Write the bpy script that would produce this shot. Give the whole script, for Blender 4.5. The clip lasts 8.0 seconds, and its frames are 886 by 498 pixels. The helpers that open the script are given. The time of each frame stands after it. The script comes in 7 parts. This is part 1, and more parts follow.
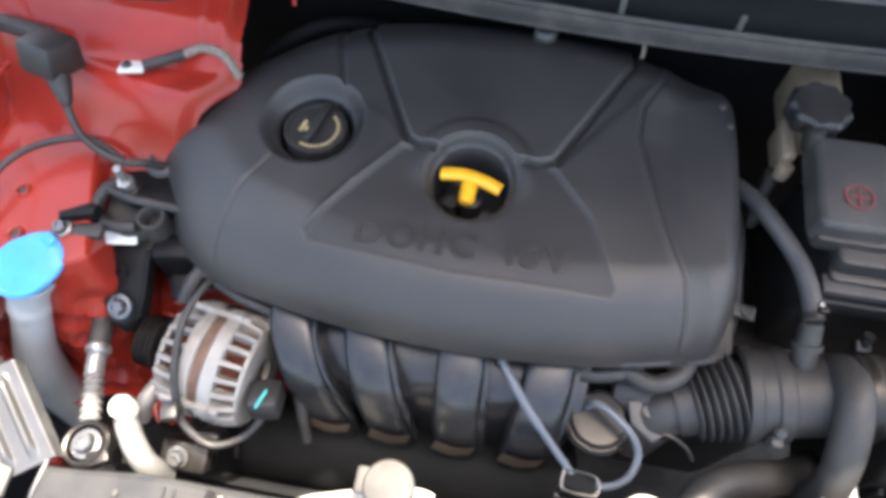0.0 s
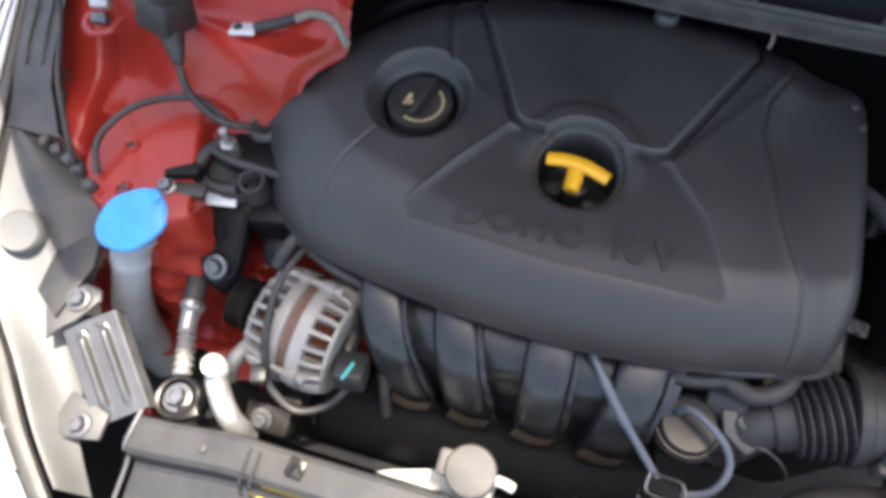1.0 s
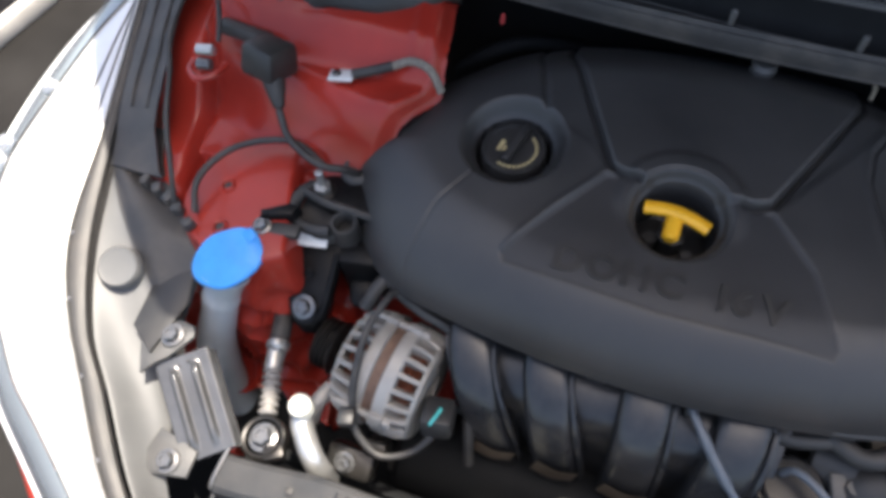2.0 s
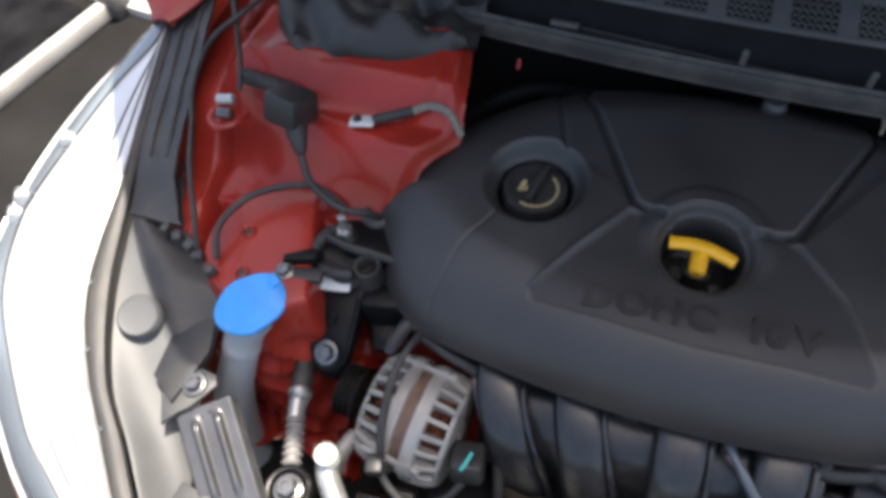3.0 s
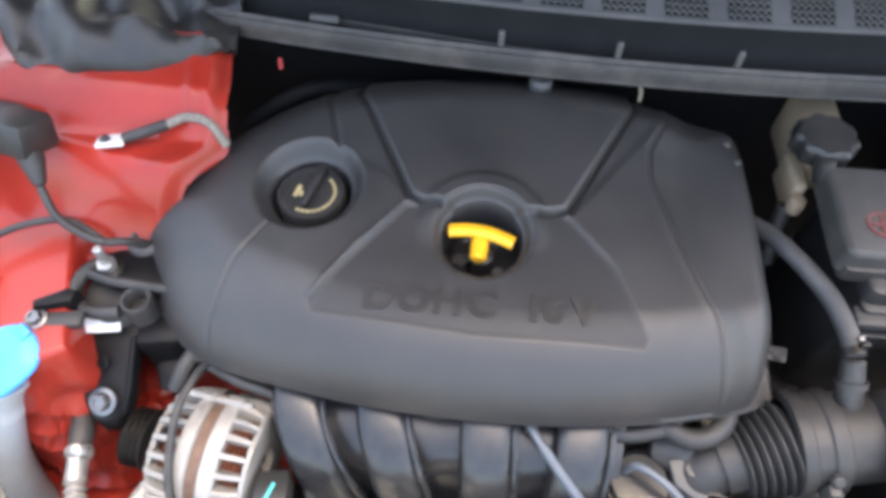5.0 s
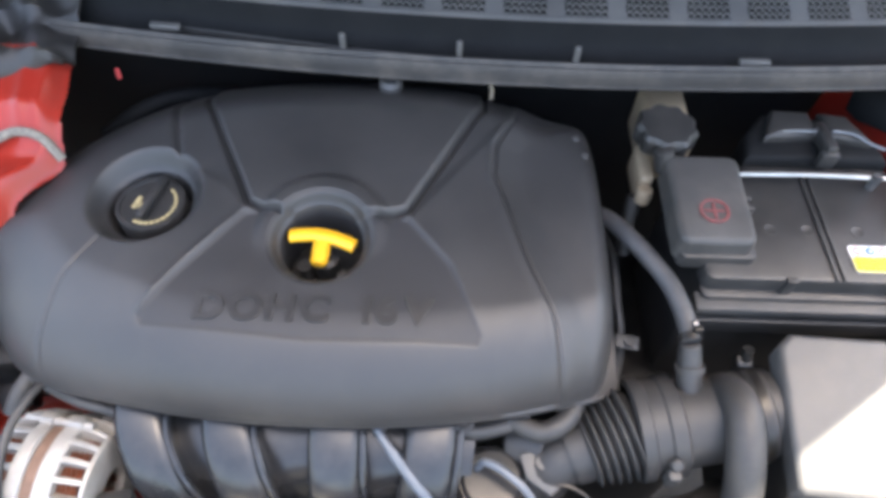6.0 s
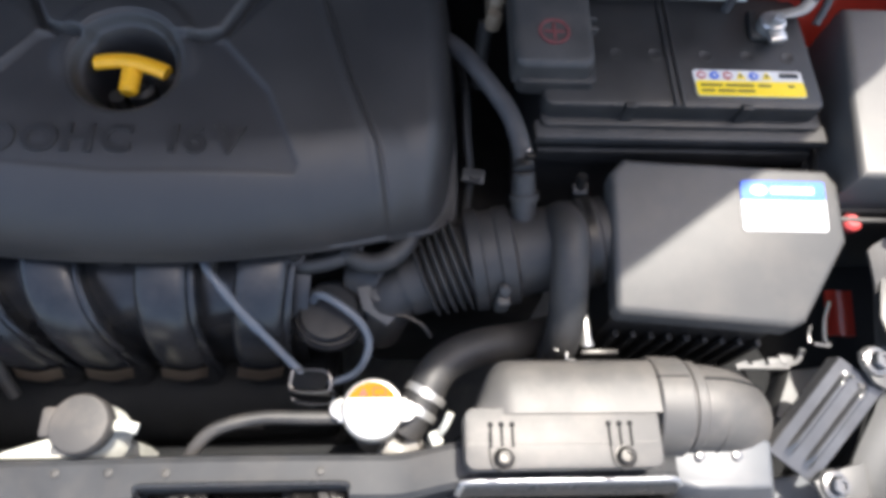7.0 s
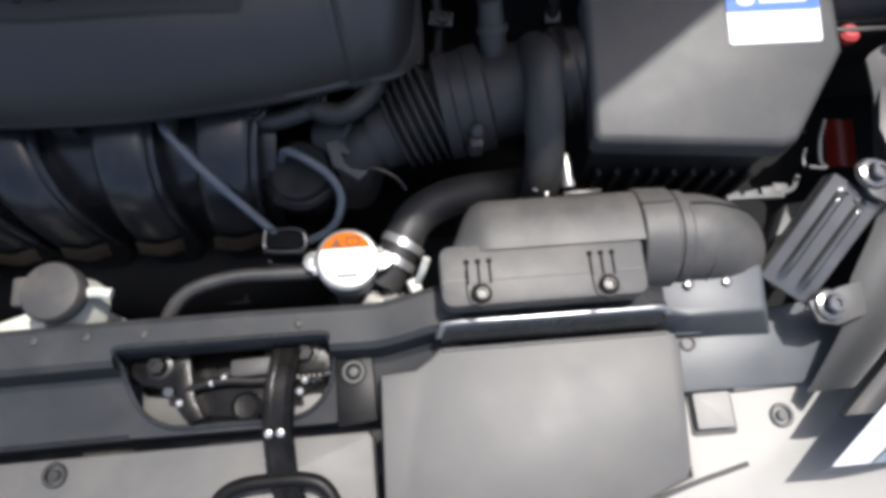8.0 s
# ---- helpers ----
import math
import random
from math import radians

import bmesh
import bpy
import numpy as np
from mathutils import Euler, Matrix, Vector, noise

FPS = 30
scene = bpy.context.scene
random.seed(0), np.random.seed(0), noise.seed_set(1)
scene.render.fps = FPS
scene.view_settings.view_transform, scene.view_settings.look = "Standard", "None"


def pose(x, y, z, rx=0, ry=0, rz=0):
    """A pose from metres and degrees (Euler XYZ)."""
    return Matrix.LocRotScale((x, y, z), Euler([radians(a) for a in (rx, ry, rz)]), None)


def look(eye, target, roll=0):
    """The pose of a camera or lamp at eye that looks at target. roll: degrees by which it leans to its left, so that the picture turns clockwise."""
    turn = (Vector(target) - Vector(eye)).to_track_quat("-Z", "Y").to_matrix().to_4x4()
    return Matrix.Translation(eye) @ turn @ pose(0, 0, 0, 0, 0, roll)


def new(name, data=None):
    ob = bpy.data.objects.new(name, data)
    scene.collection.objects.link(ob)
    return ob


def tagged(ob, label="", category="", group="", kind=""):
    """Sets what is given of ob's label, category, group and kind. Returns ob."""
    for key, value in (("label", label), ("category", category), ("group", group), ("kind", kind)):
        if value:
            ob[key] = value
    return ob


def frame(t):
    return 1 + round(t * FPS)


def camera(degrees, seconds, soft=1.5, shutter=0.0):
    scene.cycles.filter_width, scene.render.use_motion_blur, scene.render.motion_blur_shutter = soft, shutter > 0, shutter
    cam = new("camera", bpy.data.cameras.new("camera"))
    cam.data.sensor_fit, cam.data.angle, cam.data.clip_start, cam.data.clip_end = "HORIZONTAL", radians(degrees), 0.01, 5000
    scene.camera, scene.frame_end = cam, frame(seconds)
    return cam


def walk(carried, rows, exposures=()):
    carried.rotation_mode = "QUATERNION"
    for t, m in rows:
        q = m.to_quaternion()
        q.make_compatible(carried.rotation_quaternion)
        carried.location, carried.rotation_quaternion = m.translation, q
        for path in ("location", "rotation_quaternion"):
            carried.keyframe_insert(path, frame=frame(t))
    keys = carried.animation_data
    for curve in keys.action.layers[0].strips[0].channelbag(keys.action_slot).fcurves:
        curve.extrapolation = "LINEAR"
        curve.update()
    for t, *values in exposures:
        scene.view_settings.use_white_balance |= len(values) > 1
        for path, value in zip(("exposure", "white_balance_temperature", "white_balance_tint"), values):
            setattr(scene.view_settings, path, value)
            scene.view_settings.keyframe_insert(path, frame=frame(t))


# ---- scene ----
cam = camera(68.0, 8.0, soft=4.2)
PATH = [
    (0, (0.119, -0.305, 1.396), (-0.054, 0.622, -0.368), -0.2),
    (0.5, (0.099, -0.296, 1.391), (-0.158, 0.54, -0.407), -3.8),
    (1, (0.075, -0.299, 1.389), (-0.241, 0.516, -0.41), -5.1),
    (1.5, (0.048, -0.305, 1.39), (-0.349, 0.494, -0.4), -8.2),
    (2, (0.022, -0.313, 1.39), (-0.428, 0.581, -0.342), -8.5),
    (2.2, (0.017, -0.312, 1.394), (-0.46, 0.593, -0.325), -9.3),
    (3.3, (-0.013, -0.338, 1.383), (-0.429, 0.73, -0.256), -5.9),
    (3.5, (-0.002, -0.326, 1.385), (-0.333, 0.666, -0.319), -3.9),
    (4, (0.024, -0.331, 1.364), (-0.184, 0.755, -0.303), -0.1),
    (4.5, (0.059, -0.316, 1.365), (-0.123, 0.789, -0.292), -0.9),
    (5.8, (0.147, -0.28, 1.344), (0.174, 0.838, -0.314), 3.2),
    (6, (0.188, -0.289, 1.355), (0.192, 0.842, -0.294), 2.0),
    (6.5, (0.261, -0.287, 1.343), (0.345, 0.707, -0.39), 5.0),
    (7, (0.304, -0.313, 1.322), (0.433, 0.491, -0.505), 8.7),
    (7.5, (0.341, -0.346, 1.307), (0.432, 0.438, -0.53), 4.4),
    (8, (0.34, -0.37, 1.277), (0.411, 0.228, -0.63), 2.4),
]
EXPOSURES = [(0, 3.27, 7300, 10), (0.5, 3.2, 7200, 10), (1, 2.75, 7100, 10), (1.5, 2.5, 7000, 10), (2.2, 2.12, 6900, 10), (3.5, 2.0, 6900, 10), (4, 2.7, 7300, 10), (4.5, 3.52, 7600, 10),
             (6, 3.82, 7300, 10), (6.5, 3.32, 7000, 10), (7, 2.25, 6600, 10), (7.5, 1.70, 6400, 10), (8, 1.20, 6250, 10)]
walk(cam, [(t, look(eye, target, roll)) for t, eye, target, roll in PATH], EXPOSURES)

# ---- world and light ----
SUN = Vector((0.192, 0.228, 1.0)).normalized()
world = bpy.data.worlds.new("sky")
scene.world = world
world.use_nodes = True
wn = world.node_tree
sky = wn.nodes.new("ShaderNodeTexSky")
sky.sky_type = "NISHITA"
sky.sun_disc = False
sky.sun_elevation = math.asin(SUN.z)
sky.sun_rotation = math.atan2(SUN.x, SUN.y)
sky.air_density, sky.dust_density = 1.0, 4.0
wn.nodes["Background"].inputs["Strength"].default_value = 0.10
wn.links.new(sky.outputs["Color"], wn.nodes["Background"].inputs["Color"])

sun_data = bpy.data.lights.new("sun", "SUN")
sun_data.energy, sun_data.angle, sun_data.color = 2.8, radians(0.7), (1.0, 0.95, 0.88)
sun = new("sun", sun_data)
sun.matrix_world = look(SUN * 10, (0, 0, 0))


# ---- materials ----
def material(name, base, rough=0.5, metal=0.0, vary=0.25, scale=60.0, bump=0.1, grain=600.0, spots=None, coat=0.0, spec=0.5, obj_random=0.0):
    """A surface with broad patches (scale, 1/m), fine grain (grain, 1/m) and an optional dust or wear colour."""
    m = bpy.data.materials.new(name)
    m.use_nodes = True
    nt = m.node_tree
    bsdf = nt.nodes["Principled BSDF"]
    geo = nt.nodes.new("ShaderNodeTexCoord")
    broad = nt.nodes.new("ShaderNodeTexNoise")
    broad.inputs["Scale"].default_value, broad.inputs["Detail"].default_value = scale, 5.0
    fine = nt.nodes.new("ShaderNodeTexNoise")
    fine.inputs["Scale"].default_value, fine.inputs["Detail"].default_value = grain, 3.0
    for n in (broad, fine):
        nt.links.new(geo.outputs["Object"], n.inputs["Vector"])
    ramp = nt.nodes.new("ShaderNodeValToRGB")
    ramp.color_ramp.elements[0].position, ramp.color_ramp.elements[1].position = 0.3, 0.7
    ramp.color_ramp.elements[0].color = (*[c * (1 - vary) for c in base], 1)
    ramp.color_ramp.elements[1].color = (*[min(1, c * (1 + vary)) for c in base], 1)
    nt.links.new(broad.outputs["Fac"], ramp.inputs["Fac"])
    colour = ramp.outputs["Color"]
    if spots:
        spot_colour, amount = spots
        dust = nt.nodes.new("ShaderNodeTexNoise")
        dust.inputs["Scale"].default_value, dust.inputs["Detail"].default_value, dust.inputs["Roughness"].default_value = scale * 0.6, 9.0, 0.7
        nt.links.new(geo.outputs["Object"], dust.inputs["Vector"])
        level = nt.nodes.new("ShaderNodeMapRange")
        level.inputs["From Min"].default_value, level.inputs["From Max"].default_value = 0.45, 0.75
        level.inputs["To Max"].default_value = amount
        nt.links.new(dust.outputs["Fac"], level.inputs["Value"])
        mix = nt.nodes.new("ShaderNodeMix")
        mix.data_type = "RGBA"
        nt.links.new(level.outputs["Result"], mix.inputs["Factor"])
        nt.links.new(colour, mix.inputs["A"])
        mix.inputs["B"].default_value = (*spot_colour, 1)
        colour = mix.outputs["Result"]
    if obj_random:
        info = nt.nodes.new("ShaderNodeObjectInfo")
        hsv = nt.nodes.new("ShaderNodeHueSaturation")
        span = nt.nodes.new("ShaderNodeMapRange")
        span.inputs["To Min"].default_value, span.inputs["To Max"].default_value = 1 - obj_random, 1 + obj_random
        nt.links.new(info.outputs["Random"], span.inputs["Value"])
        nt.links.new(span.outputs["Result"], hsv.inputs["Value"])
        nt.links.new(colour, hsv.inputs["Color"])
        colour = hsv.outputs["Color"]
    nt.links.new(colour, bsdf.inputs["Base Color"])
    rr = nt.nodes.new("ShaderNodeMapRange")
    rr.inputs["To Min"].default_value, rr.inputs["To Max"].default_value = max(0.02, rough * 0.8), min(1.0, rough * 1.2)
    nt.links.new(broad.outputs["Fac"], rr.inputs["Value"])
    nt.links.new(rr.outputs["Result"], bsdf.inputs["Roughness"])
    bsdf.inputs["Metallic"].default_value = metal
    bsdf.inputs["Specular IOR Level"].default_value = spec
    bsdf.inputs["Coat Weight"].default_value = coat
    bsdf.inputs["Coat Roughness"].default_value = 0.08
    if bump:
        bn = nt.nodes.new("ShaderNodeBump")
        bn.inputs["Strength"].default_value, bn.inputs["Distance"].default_value = bump, 0.001
        nt.links.new(fine.outputs["Fac"], bn.inputs["Height"])
        nt.links.new(bn.outputs["Normal"], bsdf.inputs["Normal"])
    return m


DUST = (0.20, 0.17, 0.14)
cover_plastic = material("cover_plastic", (0.026, 0.0255, 0.026), 0.46, vary=0.12, scale=14, bump=0.12, grain=1400, spots=(DUST, 0.08), spec=0.55)
cover_insert = material("cover_insert", (0.021, 0.0205, 0.0215), 0.54, vary=0.12, scale=18, bump=0.2, grain=900, spots=(DUST, 0.06), spec=0.45)
letter_plastic = material("letter_plastic", (0.0155, 0.0152, 0.0158), 0.40, vary=0.1, bump=0.05)
black_plastic = material("black_plastic", (0.020, 0.0197, 0.0197), 0.45, vary=0.2, scale=30, bump=0.1, grain=900, spots=(DUST, 0.10))
dusty_plastic = material("dusty_plastic", (0.038, 0.037, 0.036), 0.55, vary=0.18, scale=30, bump=0.15, grain=900, spots=(DUST, 0.20))
grey_plastic = material("grey_plastic", (0.088, 0.086, 0.083), 0.5, vary=0.07, scale=30, bump=0.12, grain=1200, spots=(DUST, 0.16))
cowl_plastic = material("cowl_plastic", (0.0085, 0.0092, 0.0100), 0.7, vary=0.2, scale=25, bump=0.1, grain=900, spots=((0.05, 0.046, 0.042), 0.10), spec=0.12)
cowl_grey = material("cowl_grey", (0.092, 0.091, 0.091), 0.6, vary=0.15, scale=30, bump=0.12, grain=900, spots=(DUST, 0.25))
rubber = material("rubber", (0.023, 0.0225, 0.0225), 0.55, vary=0.2, scale=40, bump=0.15, grain=800, spots=(DUST, 0.15))
seal_rubber = material("seal_rubber", (0.036, 0.034, 0.033), 0.6, vary=0.15, scale=30, bump=0.1, grain=500, spots=(DUST, 0.36))
grey_rubber = material("grey_rubber", (0.05, 0.05, 0.052), 0.5, vary=0.15, scale=50, bump=0.1, grain=800, spots=(DUST, 0.2))
manifold_plastic = material("manifold_plastic", (0.016, 0.017, 0.019), 0.24, vary=0.2, scale=25, bump=0.12, grain=500, spots=(DUST, 0.12))
red_paint = material("red_paint", (0.31, 0.025, 0.016), 0.30, vary=0.25, scale=9, bump=0.06, grain=200, spots=((0.34, 0.11, 0.07), 0.10), coat=0.22, spec=0.28)
aluminium = material("aluminium", (0.30, 0.288, 0.268), 0.5, metal=0.35, vary=0.14, scale=45, bump=0.25, grain=700, spots=((0.16, 0.13, 0.11), 0.5))
bright_metal = material("bright_metal", (0.50, 0.495, 0.48), 0.30, metal=0.75, vary=0.12, scale=60, bump=0.1, spots=((0.25, 0.23, 0.2), 0.3))
zinc = material("zinc", (0.165, 0.166, 0.169), 0.21, metal=0.62, vary=0.15, scale=35, bump=0.1, grain=500, spots=((0.13, 0.12, 0.11), 0.45))
painted_steel = material("painted_steel", (0.018, 0.0195, 0.022), 0.27, vary=0.12, scale=30, bump=0.05, grain=500, spots=(DUST, 0.10), coat=0.15, spec=0.4)
glint_edge = material("glint_edge", (0.22, 0.225, 0.235), 0.22, metal=0.6, vary=0.1, scale=30, bump=0.03, grain=400)
beam_paint = material("beam_paint", (0.026, 0.0275, 0.030), 0.48, vary=0.14, scale=30, bump=0.06, grain=500, spots=(DUST, 0.12), spec=0.3)
tab_steel = material("tab_steel", (0.062, 0.062, 0.062), 0.5, metal=0.15, vary=0.15, scale=35, bump=0.15, grain=500, spots=((0.12, 0.11, 0.10), 0.4))
bracket_zinc = material("bracket_zinc", (0.115, 0.117, 0.121), 0.15, metal=0.62, vary=0.15, scale=35, bump=0.08, grain=500, spots=((0.11, 0.10, 0.09), 0.4))
steel_blue = material("steel_blue", (0.080, 0.086, 0.095), 0.42, vary=0.12, scale=25, bump=0.08, grain=500, spots=(DUST, 0.2), spec=0.3)
greasy_steel = material("greasy_steel", (0.0065, 0.006, 0.0058), 0.26, metal=0.0, vary=0.4, scale=70, bump=0.25, grain=600, spots=((0.03, 0.022, 0.016), 0.2), spec=0.2)
dark_steel = material("dark_steel", (0.022, 0.021, 0.020), 0.34, metal=0.5, vary=0.3, scale=60, bump=0.15, spots=((0.06, 0.045, 0.035), 0.3))
black_paint = material("black_paint", (0.006, 0.006, 0.0065), 0.38, vary=0.2, scale=40, bump=0.08, grain=500, spots=(DUST, 0.03), spec=0.14)
copper = material("copper", (0.21, 0.085, 0.05), 0.4, metal=0.7, vary=0.3, scale=120, bump=0.3, grain=900)
rust = material("rusted_core", (0.14, 0.085, 0.06), 0.7, metal=0.2, vary=0.3, scale=90, bump=0.3, grain=1500)
yellow_plastic = material("yellow_plastic", (0.85, 0.43, 0.02), 0.38, vary=0.08, scale=60, bump=0.05, spots=((0.5, 0.25, 0.03), 0.2))
blue_plastic = material("blue_plastic", (0.025, 0.28, 0.72), 0.42, vary=0.08, scale=60, bump=0.06, spots=((0.2, 0.35, 0.6), 0.2))
milk_plastic = material("milk_plastic", (0.40, 0.43, 0.45), 0.4, vary=0.08, scale=25, bump=0.04, spots=((0.3, 0.28, 0.25), 0.35))
cream_plastic = material("cream_plastic", (0.25, 0.195, 0.135), 0.4, vary=0.12, scale=40, bump=0.05, spots=((0.18, 0.13, 0.09), 0.6))
white_print = material("white_print", (0.66, 0.66, 0.645), 0.6, vary=0.03, bump=0.0, spec=0.25)
yellow_print = material("yellow_print", (0.85, 0.62, 0.02), 0.45, vary=0.04, bump=0.0)
blue_print = material("blue_print", (0.03, 0.12, 0.55), 0.45, vary=0.04, bump=0.0)
orange_print = material("orange_print", (0.42, 0.11, 0.008), 0.8, vary=0.05, bump=0.0, spec=0.1)
black_print = material("black_print", (0.03, 0.03, 0.03), 0.5, vary=0.05, bump=0.0)
brown_print = material("brown_print", (0.10, 0.022, 0.006), 0.6, vary=0.05, bump=0.0)
red_print = material("red_print", (0.42, 0.05, 0.05), 0.5, vary=0.1, bump=0.0)
faded_red = material("faded_red", (0.20, 0.05, 0.05), 0.5, vary=0.25, scale=150, bump=0.0, spots=((0.09, 0.08, 0.08), 0.6))
gold_print = material("gold_print", (0.45, 0.36, 0.18), 0.5, vary=0.2, scale=200, bump=0.0)
lamp_shell = material("lamp_shell", (0.096, 0.097, 0.097), 0.55, vary=0.14, scale=14, bump=0.08, spots=((0.15, 0.146, 0.14), 0.4))
# pale plastic with the glare on the bumper corner added to its base colour
glare_panel = material("glare_panel", (0.25, 0.243, 0.228), 0.5, vary=0.10, scale=12, bump=0.08, spots=((0.17, 0.155, 0.135), 0.35))
reservoir_plastic = material("reservoir_plastic", (0.50, 0.50, 0.45), 0.4, vary=0.06, scale=25, bump=0.04, spots=((0.36, 0.33, 0.27), 0.35))
lens_plastic = material("lens_plastic", (0.17, 0.195, 0.22), 0.08, vary=0.10, scale=8, bump=0.0, spots=((0.2, 0.22, 0.24), 0.3), coat=0.8)
reflector = material("reflector", (0.62, 0.625, 0.63), 0.25, metal=0.3, vary=0.08, scale=10, bump=0.0, coat=0.5)
woven_braid = material("woven_braid", (0.20, 0.18, 0.15), 0.8, vary=0.3, scale=300, bump=0.5, grain=1500)
tan_band = material("tan_band", (0.065, 0.048, 0.034), 0.5, vary=0.3, scale=80, bump=0.1, spots=((0.04, 0.03, 0.025), 0.5))
blue_hose = material("blue_hose", (0.085, 0.10, 0.12), 0.42, vary=0.15, scale=60, bump=0.1, spots=(DUST, 0.2))
asphalt = material("asphalt", (0.018, 0.0172, 0.0165), 0.95, vary=0.3, scale=3, bump=0.6, grain=120, spec=0.02)
soil = material("soil", (0.010, 0.010, 0.011), 0.95, vary=0.4, scale=9, bump=0.8, grain=60, spec=0.02)
concrete = material("concrete", (0.42, 0.40, 0.37), 0.85, vary=0.15, scale=6, bump=0.4, grain=150)
snorkel_plastic = material("snorkel_plastic", (0.060, 0.058, 0.056), 0.52, vary=0.14, scale=30, bump=0.15, grain=900, spots=((0.24, 0.21, 0.18), 0.25))
air_box_plastic = material("air_box_plastic", (0.050, 0.0495, 0.0485), 0.5, vary=0.07, scale=30, bump=0.12, grain=1200, spots=(DUST, 0.14))
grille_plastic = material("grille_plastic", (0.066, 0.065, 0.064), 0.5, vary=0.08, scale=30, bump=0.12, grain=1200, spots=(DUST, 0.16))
bay_dust = material("bay_dust", (0.022, 0.020, 0.0185), 0.75, vary=0.3, scale=20, bump=0.3, grain=300, spots=(DUST, 0.3))
hood_lining = material("hood_lining", (0.025, 0.025, 0.025), 0.9, vary=0.2, scale=12, bump=0.4, grain=300)


def make_glass(name, colour, rough=0.02):
    m = bpy.data.materials.new(name)
    m.use_nodes = True
    b = m.node_tree.nodes["Principled BSDF"]
    b.inputs["Base Color"].default_value = (*colour, 1)
    b.inputs["Transmission Weight"].default_value = 1.0
    b.inputs["Roughness"].default_value = rough
    return m


glass = make_glass("windscreen_glass", (0.55, 0.62, 0.6))


# ---- building helpers ----
def finish(bm, sharp=38):
    bmesh.ops.recalc_face_normals(bm, faces=bm.faces)
    limit = radians(sharp)
    for f in bm.faces:
        f.smooth = True
    for e in bm.edges:
        if len(e.link_faces) == 2 and e.calc_face_angle(0) > limit:
            e.smooth = False


def as_mesh(name, bm, mat, sharp=38):
    finish(bm, sharp)
    me = bpy.data.meshes.new(name)
    bm.to_mesh(me)
    bm.free()
    me.materials.append(mat)
    return me


def thing(name, base, label, category, group=""):
    ob = new(name)
    ob.location = base
    ob.empty_display_size = 0.02
    return tagged(ob, label, category, group)


def part(name, bm, mat, parent, label="", sharp=38):
    """One mesh in world coordinates under a thing or a part."""
    ob = new(name, as_mesh(name, bm, mat, sharp))
    ob.parent = parent
    if parent.type == "EMPTY":
        ob.matrix_parent_inverse = Matrix.Translation(-parent.location)
    return tagged(ob, label)


def piece(name, mesh, m, parent):
    """A repeat that shares its mesh, at the world pose m."""
    ob = new(name, mesh)
    ob.parent = parent
    if parent.type == "EMPTY":
        ob.matrix_parent_inverse = Matrix.Translation(-parent.location)
    ob.matrix_basis = m
    return ob


def box(bm, c, s, rx=0, ry=0, rz=0, bev=0.0, seg=2, taper=1.0):
    m = pose(*c, rx, ry, rz) @ Matrix.Diagonal((*s, 1))
    made = bmesh.ops.create_cube(bm, size=1.0)["verts"]
    if taper != 1.0:
        for v in made:
            if v.co.z > 0:
                v.co.x *= taper
                v.co.y *= taper
    bmesh.ops.transform(bm, matrix=m, verts=made)
    if bev:
        es = list({e for v in made for e in v.link_edges})
        bmesh.ops.bevel(bm, geom=es, offset=bev, segments=seg, profile=0.5, affect="EDGES")
    return bm


def frame_on(axis):
    axis = Vector(axis).normalized()
    return axis.to_track_quat("Z", "Y").to_matrix()


def lathe(bm, c, profile, axis=(0, 0, 1), seg=32, wobble=None):
    """Turns (radius, height) points round an axis through c."""
    rot, c = frame_on(axis), Vector(c)
    rings = []
    for r, h in profile:
        if r < 1e-6:
            rings.append([bm.verts.new(c + rot @ Vector((0, 0, h)))])
            continue
        ring = []
        for k in range(seg):
            a = 2 * math.pi * k / seg
            q = r * (wobble(a) if wobble else 1.0)
            ring.append(bm.verts.new(c + rot @ Vector((q * math.cos(a), q * math.sin(a), h))))
        rings.append(ring)
    for a, b in zip(rings, rings[1:]):
        for k in range(seg):
            k2 = (k + 1) % seg
            if len(a) == 1 and len(b) == 1:
                continue
            if len(a) == 1:
                bm.faces.new((a[0], b[k], b[k2]))
            elif len(b) == 1:
                bm.faces.new((a[k], b[0], a[k2]))
            else:
                bm.faces.new((a[k], b[k], b[k2], a[k2]))
    return bm


def cyl(bm, p0, p1, r0, r1=None, seg=20, bev=0.0):
    r1 = r0 if r1 is None else r1
    d = Vector(p1) - Vector(p0)
    h = d.length
    if bev:
        prof = [(0, 0), (r0 - bev, 0), (r0, bev), (r1, h - bev), (r1 - bev, h), (0, h)]
    else:
        prof = [(0, 0), (r0, 0), (r1, h), (0, h)]
    return lathe(bm, p0, prof, d, seg)


def spline(pts, sub=8, closed=False):
    """A smooth curve through points (Catmull-Rom)."""
    p = [Vector(q) for q in pts]
    n = len(p)
    out = []
    for i in range(n if closed else n - 1):
        if closed:
            a, b, c, d = p[i - 1], p[i], p[(i + 1) % n], p[(i + 2) % n]
        else:
            b, c = p[i], p[i + 1]
            a = p[i - 1] if i else b * 2 - c
            d = p[i + 2] if i + 2 < n else c * 2 - b
        for k in range(sub):
            t = k / sub
            out.append(0.5 * (2 * b + (c - a) * t + (2 * a - 5 * b + 4 * c - d) * t * t + (3 * b - a - 3 * c + d) * t ** 3))
    if not closed:
        out.append(p[-1])
    return out


